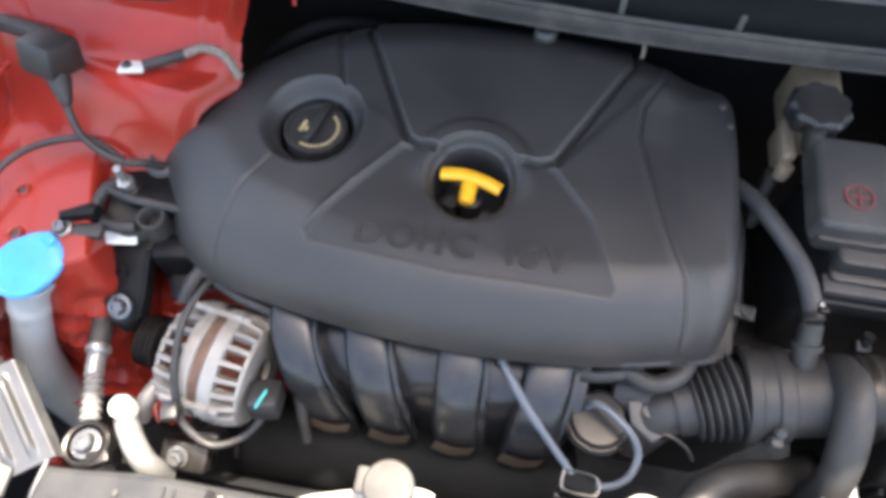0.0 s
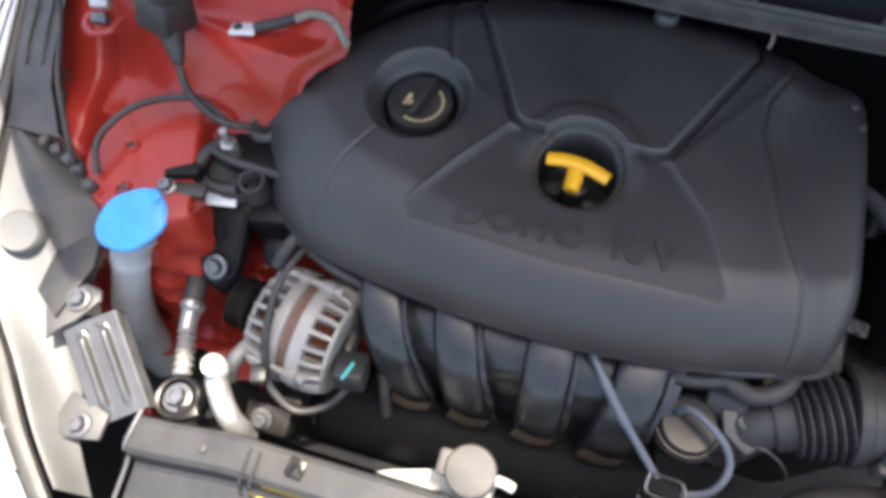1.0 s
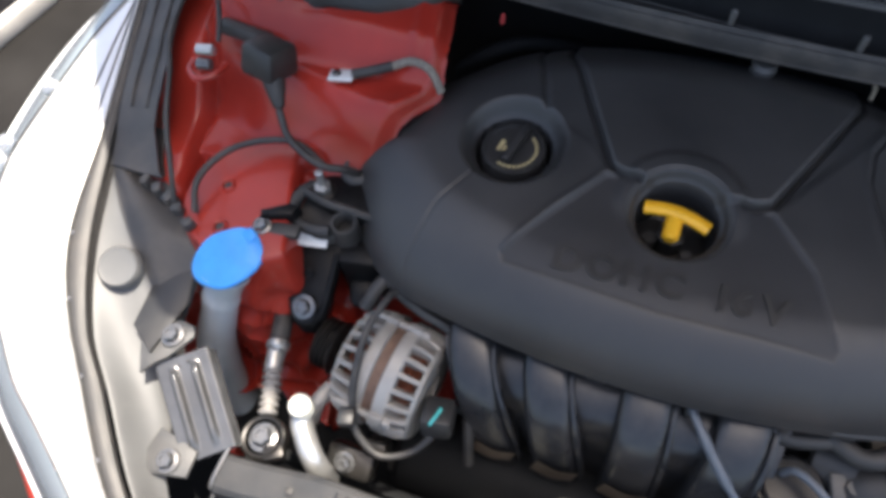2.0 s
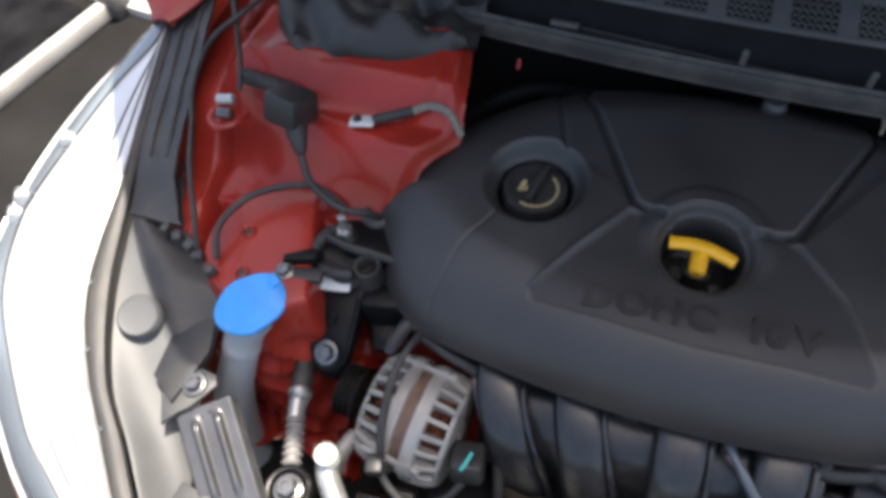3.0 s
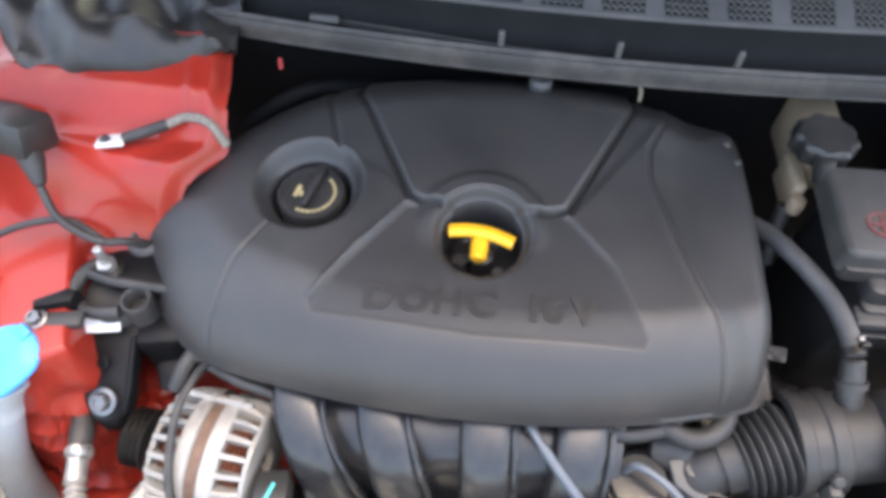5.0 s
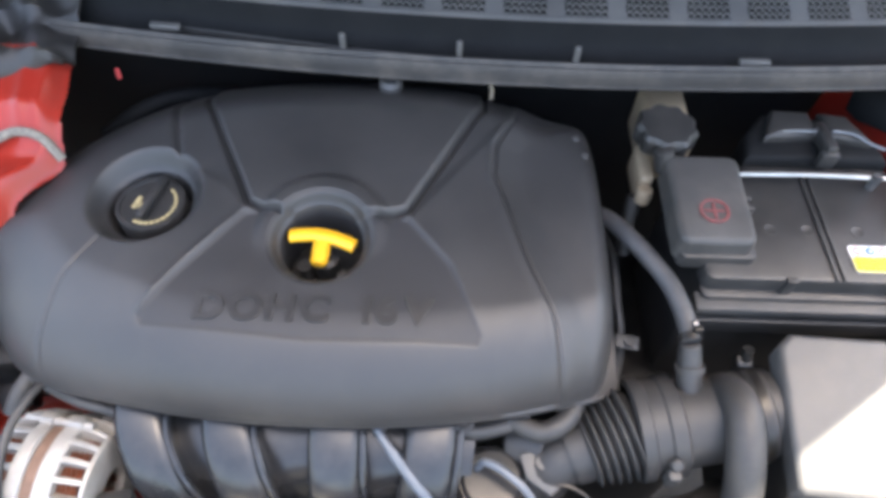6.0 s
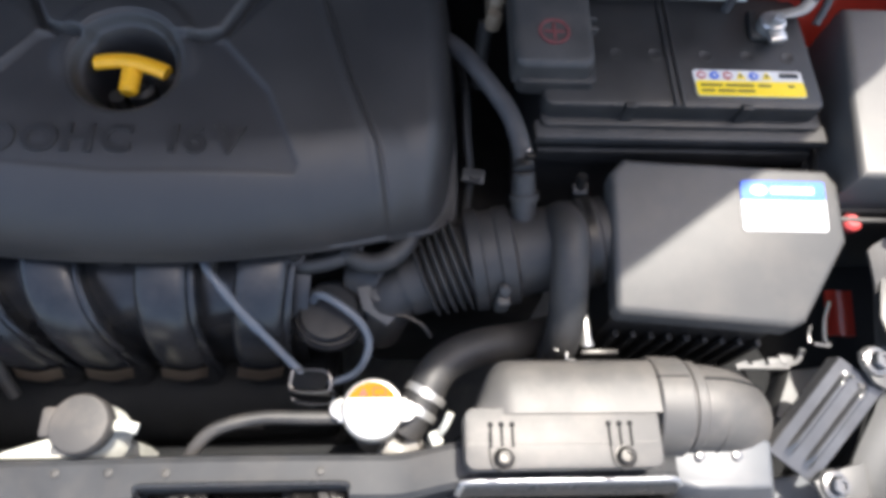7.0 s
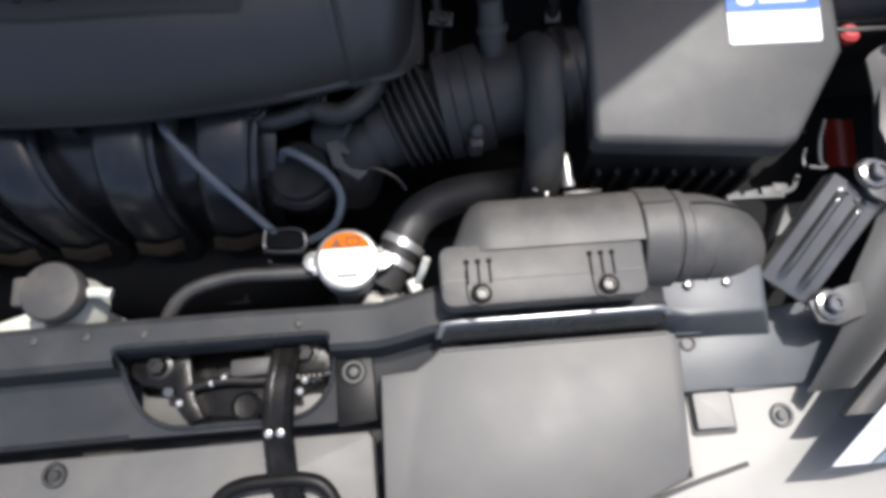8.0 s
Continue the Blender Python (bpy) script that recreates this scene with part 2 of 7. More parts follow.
def tube(bm, pts, r, seg=14, sub=8, flat=1.0, radii=None, hollow=False):
    """A hose along a smooth curve; radii: a radius for each fraction of the way."""
    line = spline(pts, sub)
    n = len(line)
    up = Vector((0.13, 0.2, 0.97))
    rings = []
    for i, q in enumerate(line):
        d = (line[min(i + 1, n - 1)] - line[max(i - 1, 0)]).normalized()
        side = d.cross(up).normalized()
        top = side.cross(d)
        rr = radii(i / (n - 1)) if radii else r
        rings.append([bm.verts.new(q + rr * (math.cos(a) * side + flat * math.sin(a) * top)) for a in (2 * math.pi * k / seg for k in range(seg))])
    for a, b in zip(rings, rings[1:]):
        for k in range(seg):
            bm.faces.new((a[k], a[(k + 1) % seg], b[(k + 1) % seg], b[k]))
    if not hollow:
        bm.faces.new(rings[0][::-1])
        bm.faces.new(rings[-1])
    return bm


def sheet(bm, f, nu, nv, thick=0.0):
    """A surface f(u, v), u and v from 0 to 1; with thickness it gets a lower copy and a rim."""
    g = [[bm.verts.new(f(i / nu, j / nv)) for j in range(nv + 1)] for i in range(nu + 1)]
    for i in range(nu):
        for j in range(nv):
            bm.faces.new((g[i][j], g[i + 1][j], g[i + 1][j + 1], g[i][j + 1]))
    if thick:
        low = [[bm.verts.new(v.co - Vector((0, 0, thick))) for v in row] for row in g]
        for i in range(nu):
            for j in range(nv):
                bm.faces.new((low[i][j], low[i][j + 1], low[i + 1][j + 1], low[i + 1][j]))
        for i in range(nu):
            for j in (0, nv):
                bm.faces.new((g[i][j], g[i + 1][j], low[i + 1][j], low[i][j]))
        for j in range(nv):
            for i in (0, nu):
                bm.faces.new((g[i][j], g[i][j + 1], low[i][j + 1], low[i][j]))
    return bm


def prism(bm, poly, z0, z1, bev=0.0, seg=2, tilt=None):
    """A plate of plan outline poly from z0 to z1; tilt(x, y) is added to the height."""
    tilt = tilt or (lambda x, y: 0.0)
    low = [bm.verts.new((x, y, z0 + tilt(x, y))) for x, y in poly]
    top = [bm.verts.new((x, y, z1 + tilt(x, y))) for x, y in poly]
    n = len(poly)
    bm.faces.new(low[::-1])
    cap = bm.faces.new(top)
    for k in range(n):
        bm.faces.new((low[k], low[(k + 1) % n], top[(k + 1) % n], top[k]))
    if bev:
        bm.normal_update()
        bmesh.ops.bevel(bm, geom=list(cap.edges), offset=bev, segments=seg, profile=0.5, affect="EDGES")
    return bm


def extrude_x(bm, profile, xs, shift=None):
    """A bent sheet: an open (y, z) profile carried along x; shift(x) gives (dy, dz)."""
    shift = shift or (lambda x: (0.0, 0.0))
    rows = []
    for x in xs:
        dy, dz = shift(x)
        rows.append([bm.verts.new((x, y + dy, z + dz)) for y, z in profile])
    for a, b in zip(rows, rows[1:]):
        for k in range(len(profile) - 1):
            bm.faces.new((a[k], b[k], b[k + 1], a[k + 1]))
    return bm


def rounded(x0, y0, x1, y1, r, n=5):
    """A rectangle with round corners, as a plan outline."""
    out = []
    for cx, cy, a0 in ((x1 - r, y1 - r, 0), (x0 + r, y1 - r, 90), (x0 + r, y0 + r, 180), (x1 - r, y0 + r, 270)):
        for k in range(n + 1):
            a = radians(a0 + 90 * k / n)
            out.append((cx + r * math.cos(a), cy + r * math.sin(a)))
    return out


def bolt_mesh(name, r, h, mat, flange=1.5):
    bm = bmesh.new()
    lathe(bm, (0, 0, 0), [(0, 0), (r * flange, 0), (r * flange, h * 0.22), (r * 1.05, h * 0.3)], seg=24)
    lathe(bm, (0, 0, 0), [(r, h * 0.25), (r, h * 0.9), (r * 0.85, h), (r * 0.55, h), (r * 0.5, h * 0.8), (0, h * 0.8)], seg=6)
    return as_mesh(name, bm, mat, 25)


bolt_zinc = bolt_mesh("bolt_head", 0.0065, 0.009, zinc)
bolt_dark = bolt_mesh("dark_bolt_head", 0.0065, 0.009, dark_steel)
bolt_bright = bolt_mesh("bright_bolt_head", 0.0065, 0.009, bright_metal)


def smooth(a, b, x):
    t = min(1.0, max(0.0, (x - a) / (b - a)))
    return t * t * (3 - 2 * t)


MID = 0.179  # the car's centre line

# ---- ground and surroundings ----
bm = bmesh.new()
sheet(bm, lambda u, v: ((u - 0.5) * 900, (v - 0.5) * 900, 0.0), 12, 12)
tagged(new("ground", as_mesh("ground", bm, asphalt)), "grey worn asphalt of the parking place", "ground", kind="structure")

# kerb with a dark bed behind it, and a pale slab where it ends
bm = bmesh.new()
box(bm, (-1.945, 0.72, 0.03), (0.050, 0.96, 0.06), rz=-11.5, bev=0.010)
tagged(new("kerb", as_mesh("kerb", bm, concrete)), "pale concrete kerb beside the parked car", "kerb", kind="structure")
bm = bmesh.new()
prism(bm, [(-2.07, 0.20), (-1.885, 1.17), (-2.75, 1.40), (-3.0, 0.30)], -0.02, 0.020, 0.004)
tagged(new("planting_bed", as_mesh("planting_bed", bm, soil)), "dark soil bed behind the kerb", "bed", kind="structure")
bm = bmesh.new()
prism(bm, [(-1.86, 1.225), (-1.62, 1.19), (-1.50, 2.60), (-2.60, 2.60), (-2.60, 1.44)], -0.02, 0.035, 0.010)
tagged(new("pavement", as_mesh("pavement", bm, concrete)), "sunlit pale concrete slab at the end of the kerb", "pavement", kind="structure")
bm = bmesh.new()
box(bm, (-1.820, 1.215, 0.045), (0.075, 0.075, 0.10), rz=-11.5, bev=0.012)
tagged(new("bollard", as_mesh("bollard", bm, grey_plastic)), "low grey post at the end of the kerb", "post")

# ---- car body: red sheet metal, hood, fenders, cowl ----
car = thing("car_body", (MID, 0.2, 0.0), "red car body with its hood propped open", "car")


def wing_side(y):
    """Plan line of the wing's flange towards the engine."""
    return float(np.interp(y, [0.03, 0.12, 0.17, 0.225, 0.30], [-0.232, -0.180, -0.186, -0.197, -0.20]))


def red_height(x, y):
    """Inner wing and strut tower, on the side of the washer tank."""
    tower = 0.842 - 0.25 * smooth(0.074, 0.125, math.hypot((x + 0.325) * 0.95, y + 0.025)) - 0.20 * smooth(-0.300, -0.268, x + 0.35 * y) * smooth(0.04, 0.0, y)
    edge = wing_side(y)
    shelf = 0.825 + 0.070 * smooth(0.03, 0.105, y + 0.25 * (x + 0.30)) + 0.032 * smooth(0.11, 0.16, y) - 0.07 * smooth(0.232, 0.256, y)
    shelf -= 0.020 * smooth(-0.006, 0.010, x - edge) + 0.50 * smooth(0.010, 0.034, x - edge)
    shelf -= 0.40 * smooth(0.02, -0.06, y) + 0.05 * smooth(-0.43, -0.48, x)
    side = 0.70 + 0.135 * smooth(-0.375, -0.45, x + 0.25 * (y - 0.05)) + 0.045 * smooth(0.04, 0.14, y) * smooth(-0.375, -0.45, x) - 0.15 * smooth(-0.03, -0.12, y) - 0.06 * smooth(-0.48, -0.505, x) * smooth(0.06, 0.03, y)
    floor = 0.70 - 0.10 * smooth(-0.25, -0.18, x) - 0.34 * smooth(-0.07, -0.17, y)
    z = max(tower, shelf, side, floor)
    low = smooth(-0.02, -0.06, y) * smooth(0.80, 0.72, z)
    z += low * 0.012 * noise.noise(Vector((x * 26, y * 34, 9.0)))
    dent = noise.noise(Vector((x * 17, y * 17, 3.1))) * 0.0045 + noise.noise(Vector((x * 38, y * 30, 7.7))) * 0.0014
    crease = 0.004 * math.exp(-((y - 0.050 - 0.35 * (x + 0.3)) / 0.016) ** 2) + 0.004 * math.exp(-((y - 0.168 - 0.12 * (x + 0.33)) / 0.006) ** 2) * smooth(-0.41, -0.37, x) * smooth(-0.25, -0.29, x) + 0.003 * math.exp(-((x - wing_side(y) + 0.022) / 0.007) ** 2) * smooth(0.11, 0.14, y)
    return z + dent * (1 - 0.7 * smooth(0.09, 0.06, math.hypot(x + 0.325, y + 0.025))) + crease


def wing_point(u, v):
    """Point of the inner wing, its steep flank pressed into folds."""
    x, y = -0.535 + 0.435 * u, -0.172 + 0.492 * v
    z = red_height(x, y)
    k = smooth(0.825, 0.760, z) * smooth(-0.03, -0.07, y)
    fold = 0.22 - abs(noise.noise(Vector((x * 20 + z * 9, y * 8, z * 24 - x * 7))))
    return (x + k * 0.006 * noise.noise(Vector((x * 30, z * 30, 2.0))), y - k * 0.040 * fold, z)


def red_height_right(x, y):
    """The wing beside the battery, low under the fuse box and raised at the back."""
    back = 0.70 + 0.19 * smooth(0.10, 0.17, y - 0.4 * (x - 0.66)) * smooth(0.644, 0.664, x + 0.15 * (y - 0.2))
    dent = noise.noise(Vector((x * 20, y * 20, 5.0))) * 0.006
    return max(back, 0.66 + 0.14 * smooth(0.86, 0.95, x)) - 0.06 * smooth(-0.16, -0.24, y) + dent


bm = bmesh.new()
sheet(bm, wing_point, 260, 300)
gone = []
for f in bm.faces:
    q = f.calc_center_median()
    if q.y > 0.05 and q.x > wing_side(q.y) + 0.009 or q.y > 0.234 and q.x > -0.26:
        gone.append(f)
bmesh.ops.delete(bm, geom=gone, context="FACES")
inner_wing = part("inner_wing", bm, red_paint, car, "dusty red painted strut tower and inner wing")
bm = bmesh.new()
sheet(bm, lambda u, v: (0.60 + 0.34 * u, 0.05 + 0.27 * v, red_height_right(0.60 + 0.34 * u, 0.05 + 0.27 * v)), 70, 70)
part("inner_wing", bm, red_paint, car, "red painted inner wing beside the battery")

# raised rim of the hole in the strut tower
for hx, hy in ((-0.362, -0.024), (-0.345, -0.072)):
    bm = bmesh.new()
    lathe(bm, (hx, hy, red_height(hx, hy)), [(0.0, 0.0010), (0.0042, 0.0010), (0.0050, 0.0038), (0.0062, 0.0042), (0.0078, 0.002), (0.009, -0.003)], seg=24)
    plug = part("plug", bm, red_paint, inner_wing, "small pressed hole in the strut tower")
    bm = bmesh.new()
    lathe(bm, (hx, hy, red_height(hx, hy) + 0.0012), [(0.0046, 0), (0.0046, 0.0006), (0, 0.0006)], seg=18)
    part("hole", bm, black_print, plug, "dark hole")

# firewall and bay floor
bm = bmesh.new()
box(bm, (MID, 0.335, 0.62), (1.30, 0.02, 0.62), bev=0.004)
part("firewall", bm, cowl_plastic, car, "dark firewall behind the engine")
bm = bmesh.new()
box(bm, (MID, -0.02, 0.24), (1.25, 0.74, 0.02), bev=0.004)
part("undertray", bm, bay_dust, car, "dusty undertray below the engine")
bm = bmesh.new()
sheet(bm, lambda u, v: (0.50 + 0.42 * u, -0.42 + 0.40 * v, 0.640 + 0.05 * u + 0.006 * math.sin(u * 19) * math.sin(v * 13)), 20, 20, 0.004)
part("splash_shield", bm, cowl_plastic, car, "black plastic splash shield")
bm = bmesh.new()
sheet(bm, lambda u, v: (-0.56 + 0.44 * u, -0.42 + 0.27 * v, 0.560 + 0.004 * math.sin(u * 19) * math.sin(v * 13)), 16, 16, 0.004)
part("splash_shield", bm, cowl_plastic, car, "black plastic splash shield")

bm = bmesh.new()
sheet(bm, lambda u, v: (0.746 + 0.030 * u, -0.130 + 0.045 * v, 0.690 + 0.012 * v + 0.002 * math.sin(u * 6)), 6, 6, 0.002)
part("inner_wing", bm, red_paint, car, "small patch of red sheet metal behind the headlamp")

# hood, propped open
HINGE, HOOD_ANGLE = Vector((MID, 0.40, 1.00)), radians(61)
hood_dir = Vector((0, -math.cos(HOOD_ANGLE), math.sin(HOOD_ANGLE)))
hood_nrm = Vector((0, -math.sin(HOOD_ANGLE), -math.cos(HOOD_ANGLE)))


def hood_at(u, v, lift):
    x = (u - 0.5) * 2
    d = 0.80 * math.sin(v * math.pi / 2)
    half = float(np.interp(d, [0, 0.2, 0.4, 0.57, 0.64, 0.70, 0.765, 0.785, 0.796, 0.80], [0.76, 0.75, 0.69, 0.567, 0.508, 0.458, 0.39, 0.29, 0.17, 0.03]))
    arch = -0.03 * (1 - x * x)
    return HINGE + Vector((x * half, 0, 0)) + hood_dir * d + hood_nrm * (arch + lift)


bm = bmesh.new()
sheet(bm, lambda u, v: hood_at(u, v, -0.02), 28, 16)
sheet(bm, lambda u, v: hood_at(u, v, 0.0), 28, 16)
hood = part("hood", bm, red_paint, car, "red painted hood standing open")
# lining hangs low out of view, an added bulge that darkens the cover's rear
bm = bmesh.new()
sheet(bm, lambda u, v: hood_at(0.05 + 0.90 * u, 0.01 + 0.82 * v, 0.008 + 0.13 * smooth(0.0, 0.12, v) * smooth(0.85, 0.30, v) * (1 - (2 * u - 1) ** 4)), 24, 30)
part("lining", bm, hood_lining, hood, "unseen dark hood lining, bulged down to shade the rear of the bay")

# windscreen
bm = bmesh.new()
sheet(bm, lambda u, v: (MID + (u - 0.5) * (1.36 - 0.2 * v), 0.53 + 0.72 * v + 0.10 * (2 * u - 1) ** 2, 1.02 + 0.46 * v), 20, 6, 0.005)
part("windscreen", bm, glass, car, "dusty windscreen glass").visible_shadow = False
bm = bmesh.new()
box(bm, (MID, 1.15, 0.78), (1.35, 1.1, 0.3), bev=0.04)
part("dashboard", bm, black_plastic, car, "dark dashboard behind the windscreen")


# ---- cowl: seal, channel, ribs, vent grille ----
cowl = thing("cowl_panel", (MID, 0.25, 0.93), "black plastic cowl panel with a rubber seal below the windscreen", "cowl")


def cowl_y(x):
    d = x - 0.33
    return 0.009 + 0.142 * d * d


XS = [MID - 0.66 + 1.32 * k / 60 for k in range(61)]
bm = bmesh.new()
extrude_x(bm, [(0.215, 0.908), (0.2050, 0.9104), (0.2042, 0.9114), (0.2044, 0.9128), (0.2058, 0.9134), (0.2058, 0.921), (0.2064, 0.9275), (0.2080, 0.9308), (0.2096, 0.9312), (0.2106, 0.9290), (0.2116, 0.9318), (0.2134, 0.9345), (0.2150, 0.9338), (0.2158, 0.929), (0.2158, 0.918)], XS, lambda x: (cowl_y(x), 0.0))
part("rubber_seal", bm, seal_rubber, cowl, "dusty grey-black rubber hood seal")
bm = bmesh.new()
extrude_x(bm, [(0.2155, 0.929), (0.2175, 0.923), (0.226, 0.921), (0.239, 0.925), (0.2470, 0.933), (0.2505, 0.946), (0.2525, 0.9510), (0.2535, 0.9524)], XS, lambda x: (cowl_y(x), 0.0))
part("channel", bm, cowl_plastic, cowl, "black drain channel")
bm = bmesh.new()
extrude_x(bm, [(0.2195, 0.9215), (0.2195, 0.9290), (0.2202, 0.9296), (0.2210, 0.9290), (0.2210, 0.9215)], [x for x in XS if -0.10 < x < 0.36], lambda x: (cowl_y(x) + 0.012 * smooth(0.20, -0.10, x) , 0.0))
part("moulded_line", bm, dusty_plastic, cowl)
bm = bmesh.new()
box(bm, (0, 0, 0), (0.0056, 0.005, 0.026), bev=0.0012, seg=1)
rib_mesh = as_mesh("rib", bm, grey_plastic)
for k in range(0, 3):
    x = 0.0850 + 0.1140 * k
    piece("rib", rib_mesh, pose(x, 0.2200 + cowl_y(x), 0.9358, 0, 0, 0), cowl)
bm = bmesh.new()
box(bm, (0, 0, 0), (0.030, 0.007, 0.006), bev=0.001, seg=1)
tab_mesh = as_mesh("tab", bm, grey_plastic)
for x in (-0.096, 0.489):
    piece("tab", tab_mesh, pose(x, 0.2215 + cowl_y(x) + 0.004 * smooth(0.1, -0.1, x), 0.933, 0, 0, -4 if x < 0 else 1), cowl)

# vent grille: cells with a hole each, in groups, with plain bars between
CELL, COLS, ROWS = 0.0071, 6, 5
BAR = 0.0179
PITCH = COLS * CELL + BAR
VENT = 0.2585


def vent_z(y):
    return 0.9550 + (y - VENT) * 0.35


def vent_point(x, y, drop=0.0):
    return (x, y + cowl_y(x), vent_z(y) - drop)


for g in range(-9, 9):
    bm = bmesh.new()
    gx = 0.2022 + g * PITCH - COLS * CELL / 2
    for c in range(COLS):
        for r in range(ROWS):
            x0, y0 = gx + c * CELL + (0.0012 if r % 2 else 0.0), VENT + r * CELL
            cx, cy = x0 + CELL / 2, y0 + CELL / 2
            ring_o, ring_i, ring_d = [], [], []
            for k in range(8):
                a = math.pi / 4 * k + math.pi / 8
                sx, sy = math.cos(a), math.sin(a)
                f = 1 / max(abs(sx), abs(sy))
                ring_o.append(bm.verts.new(vent_point(cx + sx * f * CELL / 2, cy + sy * f * CELL / 2)))
                ring_i.append(bm.verts.new(vent_point(cx + sx * CELL * 0.40, cy + sy * CELL * 0.40)))
                ring_d.append(bm.verts.new(vent_point(cx + sx * CELL * 0.41, cy + sy * CELL * 0.41, 0.0016)))
            for k in range(8):
                n = (k + 1) % 8
                bm.faces.new((ring_o[k], ring_o[n], ring_i[n], ring_i[k]))
                bm.faces.new((ring_i[k], ring_i[n], ring_d[n], ring_d[k]))
    part("vent_grille", bm, cowl_grey, cowl, "grille of small round holes", sharp=60)
bm = bmesh.new()
for g in range(-9, 9):
    gx = 0.2022 + g * PITCH + COLS * CELL / 2
    q = [bm.verts.new(vent_point(x, y)) for x, y in ((gx, VENT), (gx + BAR, VENT), (gx + BAR, VENT + ROWS * CELL), (gx, VENT + ROWS * CELL))]
    bm.faces.new(q)
y1 = VENT + ROWS * CELL
extrude_x(bm, [(0.2527, 0.9486), (0.2530, 0.9532), (0.2542, 0.9543), (VENT, vent_z(VENT))], XS, lambda x: (cowl_y(x), 0.0))
extrude_x(bm, [(y1, vent_z(y1)), (y1 + 0.01, vent_z(y1) + 0.006), (0.40, 0.995), (0.52, 1.01), (0.56, 1.035)], XS, lambda x: (cowl_y(x), 0.0))
part("upper_panel", bm, cowl_grey, cowl, "dusty grey upper panel")
bm = bmesh.new()
tube(bm, [(x, 0.2536 + cowl_y(x), 0.9545) for x in XS[::2]], 0.0012, 8, 3)
part("panel_edge", bm, cowl_grey, cowl, "thin pale edge of the upper panel")
bm = bmesh.new()
extrude_x(bm, [(0.252, 0.920), (0.32, 0.935)], XS, lambda x: (cowl_y(x), 0.0))
part("drain_tray", bm, cowl_plastic, cowl)

# folded black cover at the end of the cowl
bm = bmesh.new()


def end_cover(u, v):
    x = -0.40 + 0.216 * u
    y0 = float(np.interp(x, [-0.40, -0.372, -0.303, -0.256, -0.228, -0.184], [0.188, 0.160, 0.164, 0.170, 0.184, 0.208]))
    y = y0 + (0.34 - y0) * v
    z = 0.942 + 0.020 * smooth(0, 0.25, v) + noise.noise(Vector((x * 24, y * 24, 1.0))) * 0.014 + noise.noise(Vector((x * 60, y * 60, 2.0))) * 0.002 + 0.006 * math.sin(x * 90 + y * 60)
    tuck = 0.036 * smooth(-0.295, -0.250, x) * smooth(0.204, 0.226, y) * (1 - 0.45 * smooth(0.258, 0.270, y))
    return (x, y, z - 0.012 * (1 - smooth(0, 0.06, v)) - tuck)


sheet(bm, end_cover, 40, 24, 0.004)
part("end_cover", bm, black_plastic, cowl, "lumpy black end cover over the red wing")
bm = bmesh.new()


def end_cover_right(u, v):
    x = 0.630 + 0.19 * u
    y0 = float(np.interp(x, [0.630, 0.645, 0.668, 0.70, 0.75, 0.82], [0.262, 0.218, 0.196, 0.186, 0.190, 0.20]))
    y = y0 + (0.34 - y0) * v
    z = 0.905 + 0.03 * smooth(0, 0.5, v) + noise.noise(Vector((x * 30, y * 30, 4.0))) * 0.010
    return (x, y, z - 0.03 * (1 - smooth(0, 0.12, v)) - 0.02 * (1 - smooth(0, 0.15, u)))


sheet(bm, end_cover_right, 30, 20, 0.004)
end_right = part("end_cover", bm, cowl_plastic, cowl, "lumpy black end cover over the red wing")
bm = bmesh.new()
tube(bm, [(0.648, 0.216, 0.914), (0.666, 0.222, 0.922), (0.678, 0.212, 0.922), (0.676, 0.196, 0.914), (0.656, 0.194, 0.902)], 0.0036, 8)
part("loop", bm, grey_rubber, end_right, "grey rubber loop")


# ---- engine cover ----
def seg_dist(px, py, poly, closed=False):
    """Distance from points to a polyline."""
    best = np.full(px.shape, 9.0)
    pts = list(poly) + ([poly[0]] if closed else [])
    for (ax, ay), (bx, by) in zip(pts, pts[1:]):
        dx, dy = bx - ax, by - ay
        t = np.clip(((px - ax) * dx + (py - ay) * dy) / (dx * dx + dy * dy + 1e-12), 0, 1)
        best = np.minimum(best, np.hypot(px - ax - t * dx, py - ay - t * dy))
    return best


def signed(px, py, poly):
    """Distance to a closed outline, positive inside."""
    inside = np.zeros(px.shape, bool)
    n = len(poly)
    for k in range(n):
        (ax, ay), (bx, by) = poly[k], poly[(k + 1) % n]
        if ay != by:
            cross = (ay > py) != (by > py)
            inside ^= cross & (px < (bx - ax) * (py - ay) / (by - ay) + ax)
    return np.where(inside, 1, -1) * seg_dist(px, py, poly, True)


def ease(a, b, x):
    t = np.clip((x - a) / (b - a), 0, 1)
    return t * t * (3 - 2 * t)


RIM = [(-0.256, 0.060), (-0.236, 0.012), (-0.200, -0.040), (-0.150, -0.072), (-0.056, -0.092), (0.035, -0.101), (0.142, -0.101), (0.235, -0.090),
       (0.303, -0.073), (0.345, -0.055), (0.354, -0.030), (0.354, 0.090), (0.350, 0.185), (0.338, 0.222), (0.298, 0.246), (0.235, 0.268), (0.10, 0.278),
       (-0.05, 0.262), (-0.135, 0.228), (-0.195, 0.172), (-0.240, 0.112)]
rim = [(p.x, p.y) for p in spline([(x, y, 0) for x, y in RIM], 10, True)]
WELL, FILL = (0.081, 0.044), (-0.084, 0.085)
PANEL = [(-0.062, -0.034), (-0.058, -0.042), (0.08, -0.053), (0.220, -0.050), (0.223, -0.043), (0.197, 0.020), (0.158, 0.066), (0.13, 0.070), (0.03, 0.071), (0.008, 0.068)]
